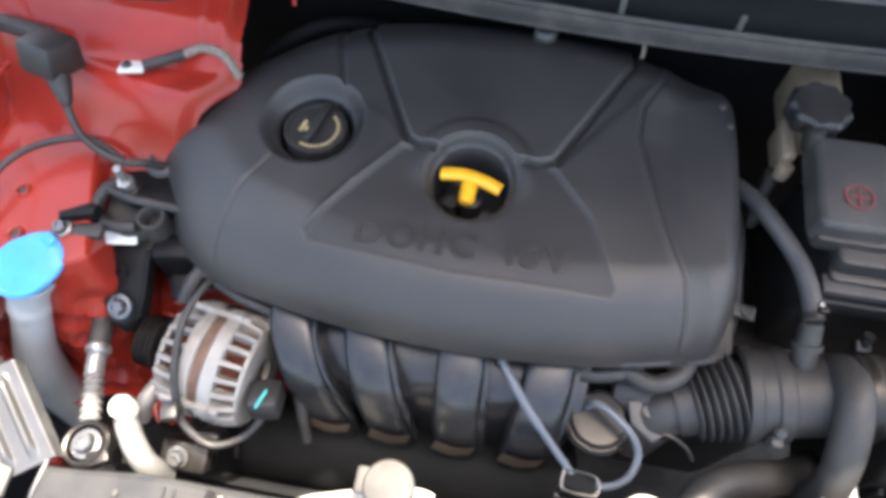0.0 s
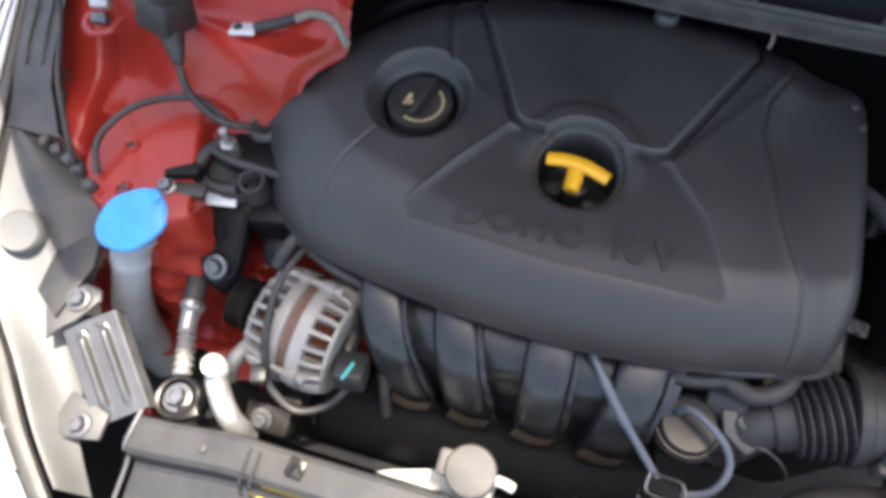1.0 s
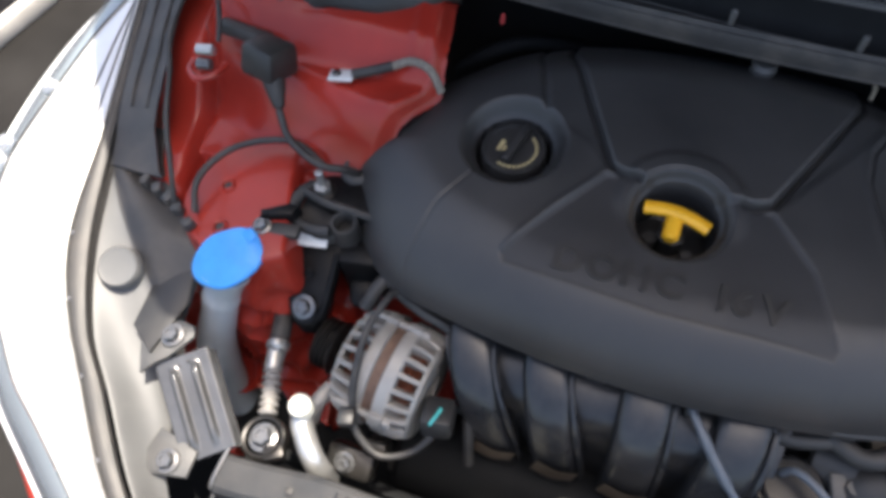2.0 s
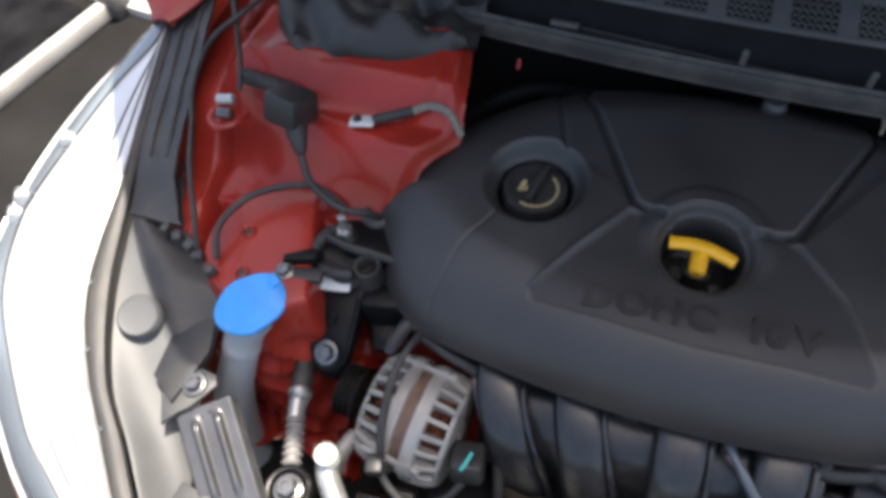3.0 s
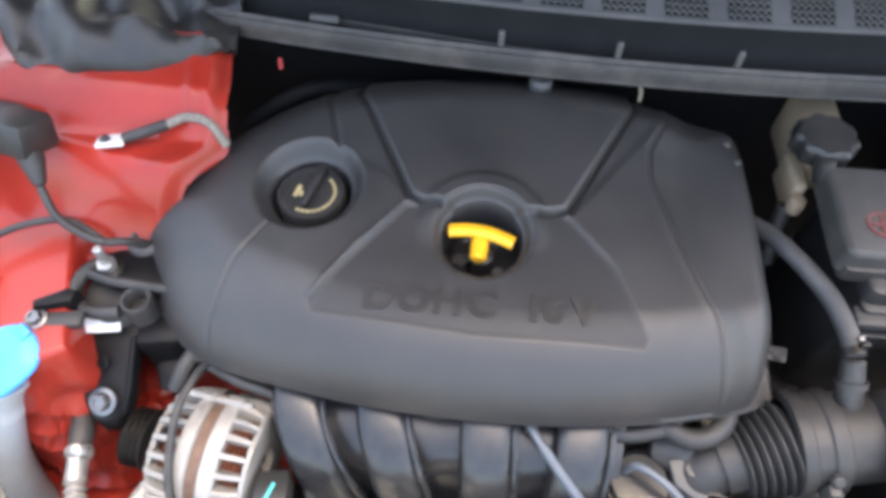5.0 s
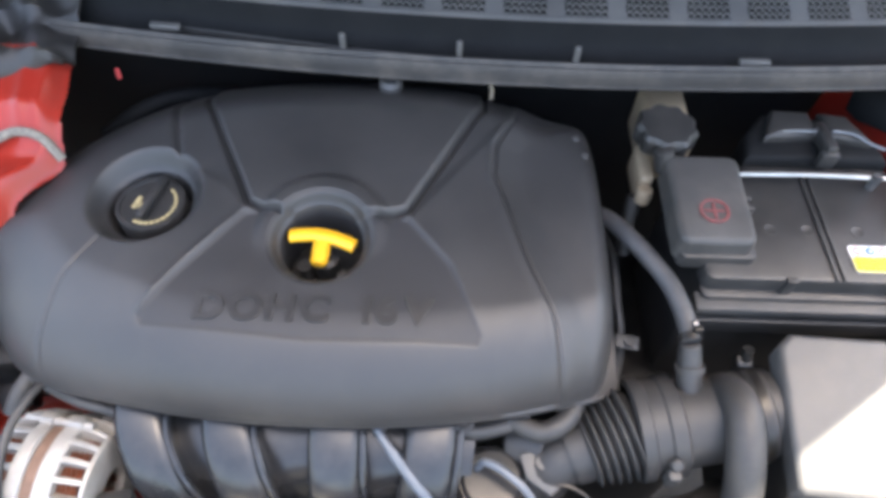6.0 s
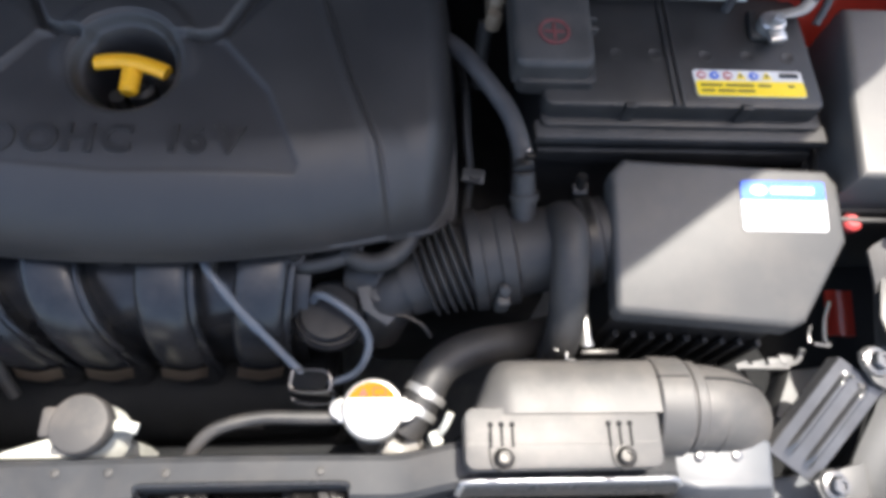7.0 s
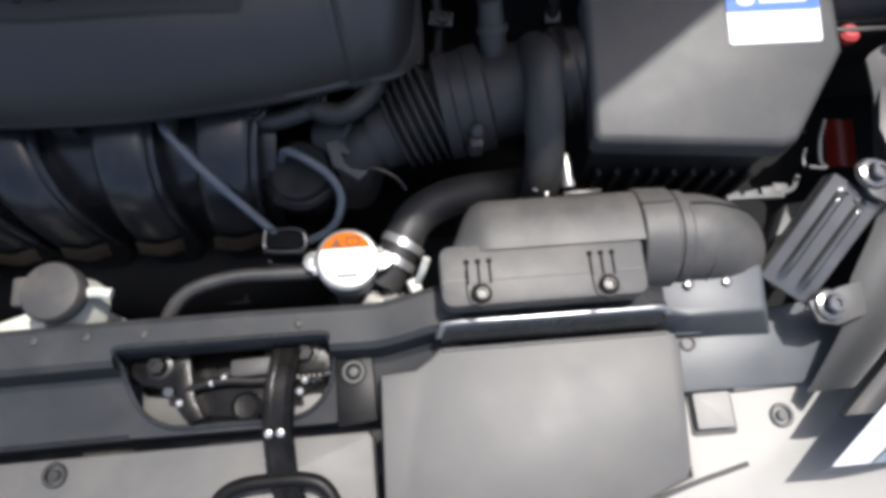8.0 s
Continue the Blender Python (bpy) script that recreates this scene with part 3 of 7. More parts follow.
REAR = [(-0.058, 0.270), (-0.056, 0.215), (0.016, 0.074), (0.040, 0.070), (0.130, 0.070), (0.152, 0.076), (0.226, 0.212), (0.25, 0.30), (0.1, 0.32)]
LEFTCH = [(-0.094, 0.30), (-0.090, 0.212), (-0.068, 0.140), (-0.058, 0.122), (-0.010, 0.100), (0.012, 0.074), (-0.059, 0.216), (-0.060, 0.3)]
RIGHTCH = [(0.160, 0.072), (0.170, 0.084), (0.258, 0.205), (0.27, 0.30), (0.232, 0.30), (0.228, 0.212)]
SEAM = [(0.276, 0.30), (0.256, 0.200), (0.236, 0.160), (0.234, 0.125), (0.262, 0.035), (0.284, -0.02), (0.302, -0.12)]


def cover_height(x, y):
    d = seg_dist(x, y, rim, True)
    rx, ry = x - 0.05, y - 0.085
    left, right, front = ease(0.02, 0.22, -rx), ease(0.22, 0.29, rx), ease(0.02, 0.12, -ry)
    rear = ease(0.06, 0.15, ry) * (1 - right)
    w = 0.055 + 0.035 * left + 0.020 * front * (1 - right) - 0.025 * right + 0.055 * rear
    fall = np.clip(1 - d / w, 0, 1)
    z = 0.886 + 0.05 * (y - 0.07) - 0.012 * ease(0.1, 0.30, np.abs(rx))
    bend = fall ** (2.2 - 0.45 * front * (1 - right) - 0.25 * rear)
    # the front corner beside the duct rounds off over both edges at once
    edge_y = np.interp(x, [0.142, 0.235, 0.303, 0.345, 0.354], [-0.101, -0.090, -0.073, -0.055, -0.030])
    over_front, over_right = np.clip(1 - (y - edge_y) / 0.075, 0, 1), np.clip(1 - (0.354 - x) / 0.032, 0, 1)
    corner = ease(0.18, 0.25, x) * ease(0.10, 0.03, y)
    bend = bend * (1 - corner) + corner * np.clip(over_front ** 1.75 + over_right ** 2.2, 0, 1)
    z -= (0.068 + 0.006 * right) * (1 - np.sqrt(np.clip(1 - 0.985 * bend, 0, 1)))
    z -= (0.0030 - 0.0018 * ease(0.03, -0.045, y)) * ease(-0.003, 0.004, signed(x, y, PANEL))
    z += 0.0022 * ease(-0.006, 0.003, signed(x, y, REAR))
    z -= 0.0016 * ease(-0.006, 0.004, signed(x, y, LEFTCH))
    z -= 0.0030 * ease(-0.005, 0.006, signed(x, y, RIGHTCH))
    for line, deep in (([(-0.059, 0.30), (-0.057, 0.215), (0.012, 0.078), (0.022, 0.073), (0.040, 0.070)], 0.0085), ([(0.232, 0.30), (0.227, 0.213), (0.158, 0.074), (0.146, 0.069), (0.132, 0.068)], 0.0085), ([(-0.092, 0.30), (-0.088, 0.212), (-0.064, 0.134)], 0.0034)):
        z -= deep * np.exp(-(seg_dist(x, y, line) / 0.0028) ** 2)
    side = x - np.interp(y, [p[1] for p in SEAM][::-1], [p[0] for p in SEAM][::-1])
    leaf = ease(-0.100, -0.03, y) * ease(0.262, 0.205, y)
    z -= 0.0030 * ease(-0.0003, 0.0022, side) * (0.45 + 0.55 * leaf) * ease(0.262, 0.205, y)
    drop = 0.30 * (np.clip(side, 0, 0.026) + 0.008 * (1 - np.exp(-np.clip(side - 0.026, 0, 1) / 0.008)))
    z -= drop * (0.25 + 0.75 * leaf) * ease(0.262, 0.205, y)
    z += 0.0012 * np.exp(-((side + 0.004) / 0.004) ** 2) * leaf
    z -= 0.0035 * np.exp(-((side - 0.0015) / 0.0020) ** 2) * ease(0.24, 0.18, y)
    faint = seg_dist(x, y, [(-0.108, 0.045), (-0.136, 0.0), (-0.152, -0.05), (-0.158, -0.12)])
    z -= 0.0018 * np.exp(-(faint / 0.0015) ** 2)
    ridge = seg_dist(x, y, [(0.010, 0.071), (-0.030, 0.02), (-0.060, -0.030)])
    z += 0.0022 * np.exp(-(ridge / 0.003) ** 2)
    r1 = np.hypot(x - WELL[0], y - WELL[1])
    pad = np.hypot((x - WELL[0]), (y - WELL[1] - 0.006))
    z += 0.0040 * ease(0.062, 0.052, pad) * ease(-0.02, 0.02, y - WELL[1])
    z -= 0.0015 * ease(0.0480, 0.0455, r1) + 0.010 * ease(0.0450, 0.0375, r1) + 0.055 * ease(0.0372, 0.0350, r1)
    r2 = np.hypot(x - FILL[0], (y - FILL[1]) * 1.0)
    z -= 0.018 * ease(0.0545, 0.0385, r2) + 0.045 * ease(0.0385, 0.0365, r2)
    return z


N_ANG = 720
rim_path = np.array([(p.x, p.y) for p in spline([(x, y, 0) for x, y in RIM], 35, True)])
rim_path = rim_path[np.linspace(0, len(rim_path), N_ANG, endpoint=False).astype(int)]
# round rings near the well, which turn into the outline further out
R_IN = 0.062
near = np.concatenate([np.linspace(0.004, 0.033, 8), np.linspace(0.034, 0.050, 22), np.linspace(0.0515, R_IN, 7)])
far = np.linspace(0.0, 1.0, 151)[1:] ** 0.9
N_RAD = len(near) + len(far)
off = rim_path - np.array(WELL)
unit = off / np.hypot(off[:, 0], off[:, 1])[:, None]
rings = [np.array(WELL) + r * unit for r in near] + [np.array(WELL) + (1 - f) * R_IN * unit + f * off for f in far]
gx, gy = np.stack(rings)[..., 0], np.stack(rings)[..., 1]
gz = cover_height(gx, gy)
verts = [(WELL[0], WELL[1], float(cover_height(np.array([WELL[0]]), np.array([WELL[1]]))[0]))]
verts += [tuple(map(float, p)) for p in np.stack([gx, gy, gz], -1).reshape(-1, 3)]
faces = [(0, 1 + k, 1 + (k + 1) % N_ANG) for k in range(N_ANG)]
for r in range(N_RAD - 1):
    a, b = 1 + r * N_ANG, 1 + (r + 1) * N_ANG
    faces += [(a + k, b + k, b + (k + 1) % N_ANG, a + (k + 1) % N_ANG) for k in range(N_ANG)]
base = 1 + (N_RAD - 1) * N_ANG
for drop, inset in ((0.0012, 1.004), (0.0028, 1.0075), (0.0060, 1.0065), (0.0110, 0.990), (0.002, 0.975)):
    start = len(verts)
    verts += [(WELL[0] + (x - WELL[0]) * inset, WELL[1] + (y - WELL[1]) * inset, float(z) - drop) for (x, y), z in zip(rim_path, gz[-1])]
    faces += [(base + k, start + k, start + (k + 1) % N_ANG, base + (k + 1) % N_ANG) for k in range(N_ANG)]
    base = start
cover = thing("engine_cover", (0.05, 0.085, 0.80), "matt black moulded plastic engine cover with two round wells", "engine cover")
me = bpy.data.meshes.new("shell")
me.from_pydata(verts, [], faces)
me.polygons.foreach_set("use_smooth", [True] * len(me.polygons))
me.materials.append(cover_plastic)
me.materials.append(cover_insert)
centres = np.zeros(len(me.polygons) * 3)
me.polygons.foreach_get("center", centres)
centres = centres.reshape(-1, 3)
around_well = np.hypot(centres[:, 0] - WELL[0], centres[:, 1] - WELL[1]) > 0.047
me.polygons.foreach_set("material_index", ((signed(centres[:, 0], centres[:, 1], PANEL) > 0) & around_well).astype(np.int32))
shell = new("shell", me)
shell.parent = cover
shell.matrix_parent_inverse = Matrix.Translation(-cover.location)


def cover_z(x, y):
    return float(cover_height(np.array([x]), np.array([y]))[0])


def text_mesh(name, text, mat, size, depth, spacing=1.0):
    cu = bpy.data.curves.new(name, "FONT")
    cu.body, cu.size, cu.extrude, cu.space_character = text, size, depth, spacing
    cu.bevel_depth, cu.offset = 0.0004, 0.0009
    tmp = new(name, cu)
    bpy.context.view_layer.update()
    me = bpy.data.meshes.new_from_object(tmp.evaluated_get(bpy.context.evaluated_depsgraph_get()))
    bpy.data.objects.remove(tmp)
    me.materials.clear()
    me.materials.append(mat)
    return me


# raised letters, each one a part
x = -0.016
for ch, wide in (("D", 0.0305), ("O", 0.0320), ("H", 0.0300), ("C", 0.0490), ("1", 0.0170), ("6", 0.0250), ("V", 0.026)):
    me = text_mesh("letter", ch, letter_plastic, 0.034, 0.0006)
    y = -0.037
    slope = math.degrees(math.atan2(cover_z(x + 0.012, y + 0.022) - cover_z(x + 0.012, y), 0.022))
    lean = -math.degrees(math.atan2(cover_z(x + 0.026, y + 0.01) - cover_z(x, y + 0.01), 0.026))
    tx, ty = -math.tan(radians(lean)), math.tan(radians(slope))
    rest = max(cover_z(x + 0.005 * i, y + 0.006 * k) - 0.005 * i * tx - 0.006 * k * ty for i in range(6) for k in range(5))
    piece("letter", me, pose(x, y, rest + 0.0002, slope, lean, -2) @ Matrix.Diagonal((1.03, 0.95, 1, 1)), cover)
    x += 0.955 * wide
# two grommets on the cover's corner
for gx0, gy0 in ((0.322, 0.190), (0.330, 0.168)):
    bm = bmesh.new()
    lathe(bm, (gx0, gy0, cover_z(gx0, gy0) - 0.001), [(0.004, 0), (0.004, 0.002), (0.003, 0.003), (0, 0.003)], seg=14)
    part("grommet", bm, dusty_plastic, cover)
bm = bmesh.new()
lathe(bm, (0.130, 0.236, 0.880), [(0.011, 0), (0.0125, 0.004), (0.0125, 0.012), (0.009, 0.016), (0, 0.017)], seg=22)
part("rear_knob", bm, grey_rubber, cover, "grey rubber knob at the rear")
# lift tab at the back edge
bm = bmesh.new()
tube(bm, [(0.235, 0.236, 0.872), (0.2355, 0.242, 0.880), (0.233, 0.248, 0.885), (0.229, 0.256, 0.886)], 0.0020, 8)
part("clip", bm, cream_plastic, cover, "small pale clip at the rear edge")

# dipstick with a yellow handle in the round well
dip = thing("dipstick", (WELL[0], WELL[1], 0.82), "yellow T-shaped dipstick handle in the round well", "dipstick")
bm = bmesh.new()
arc = [(WELL[0] - 0.030 + 0.059 * t, WELL[1] + 0.010 + 0.004 * math.sin(math.pi * t) - 0.009 * t, 0.868 + 0.003 * math.sin(math.pi * t)) for t in np.linspace(0, 1, 7)]
tube(bm, arc, 0.0075, 14, 4, flat=0.7)
cyl(bm, (WELL[0] - 0.001, WELL[1] + 0.010, 0.866), (WELL[0] - 0.002, WELL[1] - 0.017, 0.863), 0.0082, 0.0078, 18, bev=0.0025)
part("handle", bm, yellow_plastic, dip)
bm = bmesh.new()
lathe(bm, (WELL[0], WELL[1], 0.80), [(0, 0.028), (0.012, 0.028), (0.013, 0.05), (0.008, 0.052), (0.008, 0.06), (0, 0.06)], seg=20)
cyl(bm, (WELL[0] + 0.012, WELL[1] - 0.012, 0.80), (WELL[0] + 0.018, WELL[1] - 0.018, 0.845), 0.006, seg=12)
cyl(bm, (WELL[0] - 0.018, WELL[1] - 0.008, 0.80), (WELL[0] - 0.018, WELL[1] - 0.008, 0.848), 0.007, seg=12)
part("tube_top", bm, black_plastic, dip, "dark tube at the bottom of the well")

# oil filler cap
cap = thing("oil_filler_cap", (FILL[0], FILL[1], 0.84), "round black oil filler cap with a raised grip and gold print", "filler cap")
cz = 0.862
bm = bmesh.new()
lathe(bm, (FILL[0], FILL[1], cz), [(0.0325, -0.03), (0.0325, 0.006), (0.031, 0.0085), (0.028, 0.0088), (0.0272, 0.007), (0, 0.007)], seg=48, wobble=lambda a: 1 + 0.012 * math.cos(16 * a))
part("body", bm, black_plastic, cap)
bm = bmesh.new()
box(bm, (FILL[0] + 0.002, FILL[1] + 0.004, cz + 0.0105), (0.008, 0.050, 0.010), rz=-14, bev=0.003)
part("grip", bm, black_plastic, cap)
bm = bmesh.new()
for k in range(13):
    a = radians(-112 + 13 * k)
    box(bm, (FILL[0] + 0.0228 * math.cos(a), FILL[1] + 0.0228 * math.sin(a), cz + 0.0072), (0.0042, 0.0026, 0.0008), rz=math.degrees(a) + 90)
part("printed_band", bm, gold_print, cap, "worn gold print round the edge")["kind"] = "stuff"
bm = bmesh.new()
box(bm, (FILL[0] - 0.013, FILL[1] + 0.001, cz + 0.0072), (0.004, 0.014, 0.0008), rz=-14)
box(bm, (FILL[0] - 0.009, FILL[1] - 0.002, cz + 0.0072), (0.003, 0.006, 0.0008), rz=-14)
part("printed_mark", bm, gold_print, cap, "worn gold oil can sign")

# ---- engine block and intake manifold ----
block = thing("engine_block", (0.06, 0.08, 0.30), "dark engine block under the cover", "engine")
bm = bmesh.new()
box(bm, (0.06, 0.10, 0.54), (0.52, 0.26, 0.46), bev=0.02)
box(bm, (0.06, 0.10, 0.79), (0.50, 0.24, 0.07), bev=0.015)
part("block", bm, dark_steel, block)
bm = bmesh.new()
box(bm, (0.36, 0.06, 0.52), (0.22, 0.28, 0.30), bev=0.03)
part("gearbox", bm, dark_steel, block)

manifold = thing("intake_manifold", (0.06, -0.12, 0.60), "black plastic intake manifold with four ribbed runners", "intake manifold")
RUN = [(-0.028, -0.0765), (0.036, 0.001), (0.104, 0.098), (0.174, 0.185)]


def runner_line(xb, xt):
    d = xb - xt
    return spline([(xt, -0.035, 0.776), (xt + 0.04 * d, -0.085, 0.775), (xt + 0.35 * d, -0.120, 0.760), (xt + 0.70 * d, -0.139, 0.728), (xt + 0.98 * d, -0.148, 0.672), (xb, -0.150, 0.60)], 8)


def runner(xb, xt):
    bm = bmesh.new()
    line = runner_line(xb, xt)
    n, rings = len(line), []
    for i, q in enumerate(line):
        d = (line[min(i + 1, n - 1)] - line[max(i - 1, 0)]).normalized()
        s = Vector((1, 0, 0))
        up = s.cross(d).normalized()
        ring = []
        for k in range(24):
            a = 2 * math.pi * k / 24
            c, sn = math.cos(a), math.sin(a)
            ring.append(bm.verts.new(q + s * 0.0245 * math.copysign(abs(c) ** 0.45, c) - up * 0.020 * math.copysign(abs(sn) ** 0.6, sn)))
        rings.append(ring)
    for a, b in zip(rings, rings[1:]):
        for k in range(24):
            bm.faces.new((a[k], a[(k + 1) % 24], b[(k + 1) % 24], b[k]))
    part("runner", bm, manifold_plastic, manifold)
    # moulded edge strip along the runner
    bm = bmesh.new()
    tube(bm, [(q.x + 0.0255, q.y - 0.010, q.z + 0.011) for q in line[4:-6:3]], 0.0036, 8, 3)
    part("rib", bm, manifold_plastic, manifold)
    # tan band across the lower face of the runner
    bm = bmesh.new()
    sheet(bm, lambda u, v: (xb - 0.020 + 0.042 * u - 0.005 * v, -0.1672 - 0.004 * v + 0.003 * (2 * u - 1) ** 2, 0.708 - 0.020 * v + 0.002 * math.sin(9 * u)), 12, 5, 0.003)
    part("band", bm, tan_band, manifold, "tan band low on the runner")


for xb, xt in RUN:
    runner(xb, xt)
# web between the runners, set back from their faces
bm = bmesh.new()
first, last = runner_line(*RUN[0]), runner_line(*RUN[-1])


def web_at(u, v):
    k = v * (len(first) - 1)
    i = min(int(k), len(first) - 2)
    a, b = first[i].lerp(first[i + 1], k - i), last[i].lerp(last[i + 1], k - i)
    wave = 0.0025 * math.sin(u * 21 + 6 * v)
    return (a.x - 0.030 + (b.x - a.x + 0.070) * u, a.y + 0.002 + wave, a.z - 0.004 + wave)


sheet(bm, web_at, 60, 40, 0.003)
part("web", bm, manifold_plastic, manifold, "moulded web between the runners")
bm = bmesh.new()
box(bm, (0.06, -0.06, 0.757), (0.38, 0.02, 0.05), bev=0.005)
part("flange", bm, manifold_plastic, manifold)
bm = bmesh.new()
cyl(bm, (-0.14, -0.172, 0.60), (0.24, -0.160, 0.60), 0.052, seg=32, bev=0.01)
plenum = part("plenum", bm, cowl_plastic, manifold, "long dark plenum below the runners")
bm = bmesh.new()
for px in (-0.115, -0.03, 0.055, 0.14):
    box(bm, (px, -0.200, 0.628), (0.055, 0.010, 0.018), rx=-40, bev=0.003)
part("welded_band", bm, dusty_plastic, plenum, "dusty seam along the plenum")["kind"] = "stuff"
bm = bmesh.new()
box(bm, (0, 0, 0), (0.020, 0.014, 0.016), bev=0.003)
lug = as_mesh("lug", bm, black_plastic)
for px in (0.05, 0.215):
    piece("lug", lug, pose(px, -0.082, 0.775), manifold)

# ---- battery corner ----
battery = thing("battery", (0.56, 0.09, 0.66), "black car battery with a yellow and white warning label", "battery")
bm = bmesh.new()
prism(bm, rounded(0.428, 0.022, 0.690, 0.165, 0.008), 0.66, 0.838, 0.003)
part("case", bm, black_plastic, battery)
bm = bmesh.new()
prism(bm, rounded(0.428, 0.030, 0.684, 0.160, 0.010), 0.838, 0.857, 0.004)
lid = part("lid", bm, black_plastic, battery)
for y, z, w, d, h in ((0.0215, 0.827, 0.272, 0.020, 0.012), (0.0165, 0.802, 0.262, 0.012, 0.022)):
    bm = bmesh.new()
    box(bm, (0.5595, y, z), (w, d, h), bev=0.0025)
    part("ledge", bm, dusty_plastic if h < 0.02 else black_plastic, battery, "moulded ledge along the battery front")
bm = bmesh.new()
box(bm, (0, 0, 0), (0.010, 0.006, 0.022), bev=0.001)
catch = as_mesh("catch", bm, black_plastic)
for x in (0.505, 0.610):
    piece("catch", catch, pose(x, 0.030, 0.848), battery)
bm = bmesh.new()
box(bm, (0, 0, 0), (0.0035, 0.128, 0.003), bev=0.001)
ridge = as_mesh("ridge", bm, black_plastic)
for x in (0.546, 0.553):
    piece("ridge", ridge, pose(x, 0.095, 0.858), lid)
for px in (0.499, 0.534, 0.582, 0.621, 0.660):
    bm = bmesh.new()
    lathe(bm, (px, 0.087, 0.857), [(0.0066, 0), (0.0066, 0.0003), (0.006, 0.0005), (0.0054, 0.0002), (0, 0.0002)], seg=18)
    part("cell_plug", bm, black_plastic, lid)


def label_plate(name, poly, z, mat, parent, label="", t=0.0008):
    bm = bmesh.new()
    prism(bm, poly, z, z + t)
    return part(name, bm, mat, parent, label)


sticker = label_plate("warning_label", rounded(0.5665, 0.0415, 0.668, 0.0705, 0.003), 0.8572, white_print, lid, "white and yellow warning label")
label_plate("yellow_band", rounded(0.5670, 0.0418, 0.6675, 0.0580, 0.003), 0.8581, yellow_print, sticker)
bm = bmesh.new()
for y, parts in ((0.0530, ((0.571, 0.020), (0.594, 0.026), (0.624, 0.012), (0.652, 0.006))), (0.0470, ((0.571, 0.012), (0.586, 0.016), (0.604, 0.016)))):
    for x, w in parts:
        box(bm, (x + w / 2, y, 0.8590), (w, 0.0022, 0.0004))
part("print_bar", bm, black_print, sticker)
for k, mat in enumerate((red_print, blue_print, red_print, yellow_print, blue_print, yellow_print)):
    sx, sy = 0.5735 + 0.0122 * k, 0.0642
    bm = bmesh.new()
    if mat is yellow_print:
        prism(bm, [(sx - 0.0048, sy - 0.0038), (sx + 0.0048, sy - 0.0038), (sx, sy + 0.0045)], 0.8582, 0.8588)
    else:
        lathe(bm, (sx, sy, 0.8582), [(0.0043, 0), (0.0043, 0.0006), (0, 0.0006)], seg=18)
    part("sign", bm, mat, sticker)
    bm = bmesh.new()
    box(bm, (sx, sy - 0.0004, 0.8591), (0.0052, 0.0030, 0.0004) if mat is red_print else (0.0024, 0.0030, 0.0004))
    part("sign_print", bm, white_print if mat is not yellow_print else black_print, sticker)
bm = bmesh.new()
for k in range(8):
    box(bm, (0.6475 + 0.0023 * k, 0.0652, 0.8588), (0.0013, 0.0055, 0.0006))
part("code_bar", bm, black_print, sticker)

# positive terminal cover with its red plus sign
boot = thing("terminal_cover", (0.43, 0.10, 0.857), "dark grey terminal cover with a red plus sign", "terminal cover")
bm = bmesh.new()
prism(bm, rounded(0.400, 0.050, 0.470, 0.150, 0.010), 0.858, 0.8875, 0.006, 3, tilt=lambda x, y: 0.05 * (y - 0.1))
part("lid", bm, dusty_plastic, boot)
bm = bmesh.new()
prism(bm, rounded(0.404, 0.046, 0.475, 0.120, 0.008), 0.850, 0.866, 0.003)
part("skirt", bm, black_plastic, boot)
for y in (0.094, 0.106):
    bm = bmesh.new()
    box(bm, (0.4725, y, 0.878), (0.008, 0.005, 0.007), bev=0.0012)
    part("lug", bm, dusty_plastic, boot)
bm = bmesh.new()
lathe(bm, (0.435, 0.0835, 0.8868), [(0.0135, 0), (0.0135, 0.0016), (0.0115, 0.0016), (0.0115, 0)], seg=32)
box(bm, (0.435, 0.0835, 0.8876), (0.018, 0.0022, 0.0014))
box(bm, (0.435, 0.0835, 0.8876), (0.0022, 0.018, 0.0014))
part("plus_sign", bm, faded_red, boot, "faded red plus sign in a ring")
bm = bmesh.new()
lathe(bm, (0.402, 0.150, 0.880), [(0, -0.01), (0.010, -0.01), (0.010, 0.012), (0.007, 0.014), (0, 0.014)], (-0.3, 0.3, 1), 18)
part("hinge_barrel", bm, black_plastic, boot)

# negative clamp
clamp = thing("battery_clamp", (0.643, 0.112, 0.857), "bright metal battery clamp with a bolt and a short cable", "battery clamp")
bm = bmesh.new()
box(bm, (0.642, 0.122, 0.859), (0.026, 0.034, 0.008), rz=-6, bev=0.003)
part("base", bm, black_plastic, clamp)
bm = bmesh.new()
box(bm, (0.646, 0.111, 0.869), (0.017, 0.032, 0.007), rz=6, bev=0.003)
lathe(bm, (0.646, 0.117, 0.862), [(0.012, 0), (0.012, 0.009), (0.010, 0.011), (0, 0.011)], seg=20)
part("lug", bm, bright_metal, clamp)
piece("bolt", bolt_bright, pose(0.647, 0.114, 0.873, 0, 0, 10) @ Matrix.Scale(0.9, 4), clamp)
bm = bmesh.new()
tube(bm, [(0.648, 0.128, 0.868), (0.660, 0.126, 0.872), (0.676, 0.130, 0.874), (0.688, 0.142, 0.876)], 0.0058, 10, flat=0.55)
part("strap", bm, aluminium, clamp, "pale flat strap")
bm = bmesh.new()
tube(bm, [(0.684, 0.140, 0.874), (0.694, 0.152, 0.876), (0.696, 0.168, 0.878)], 0.0075, 10)
part("cable", bm, rubber, clamp)

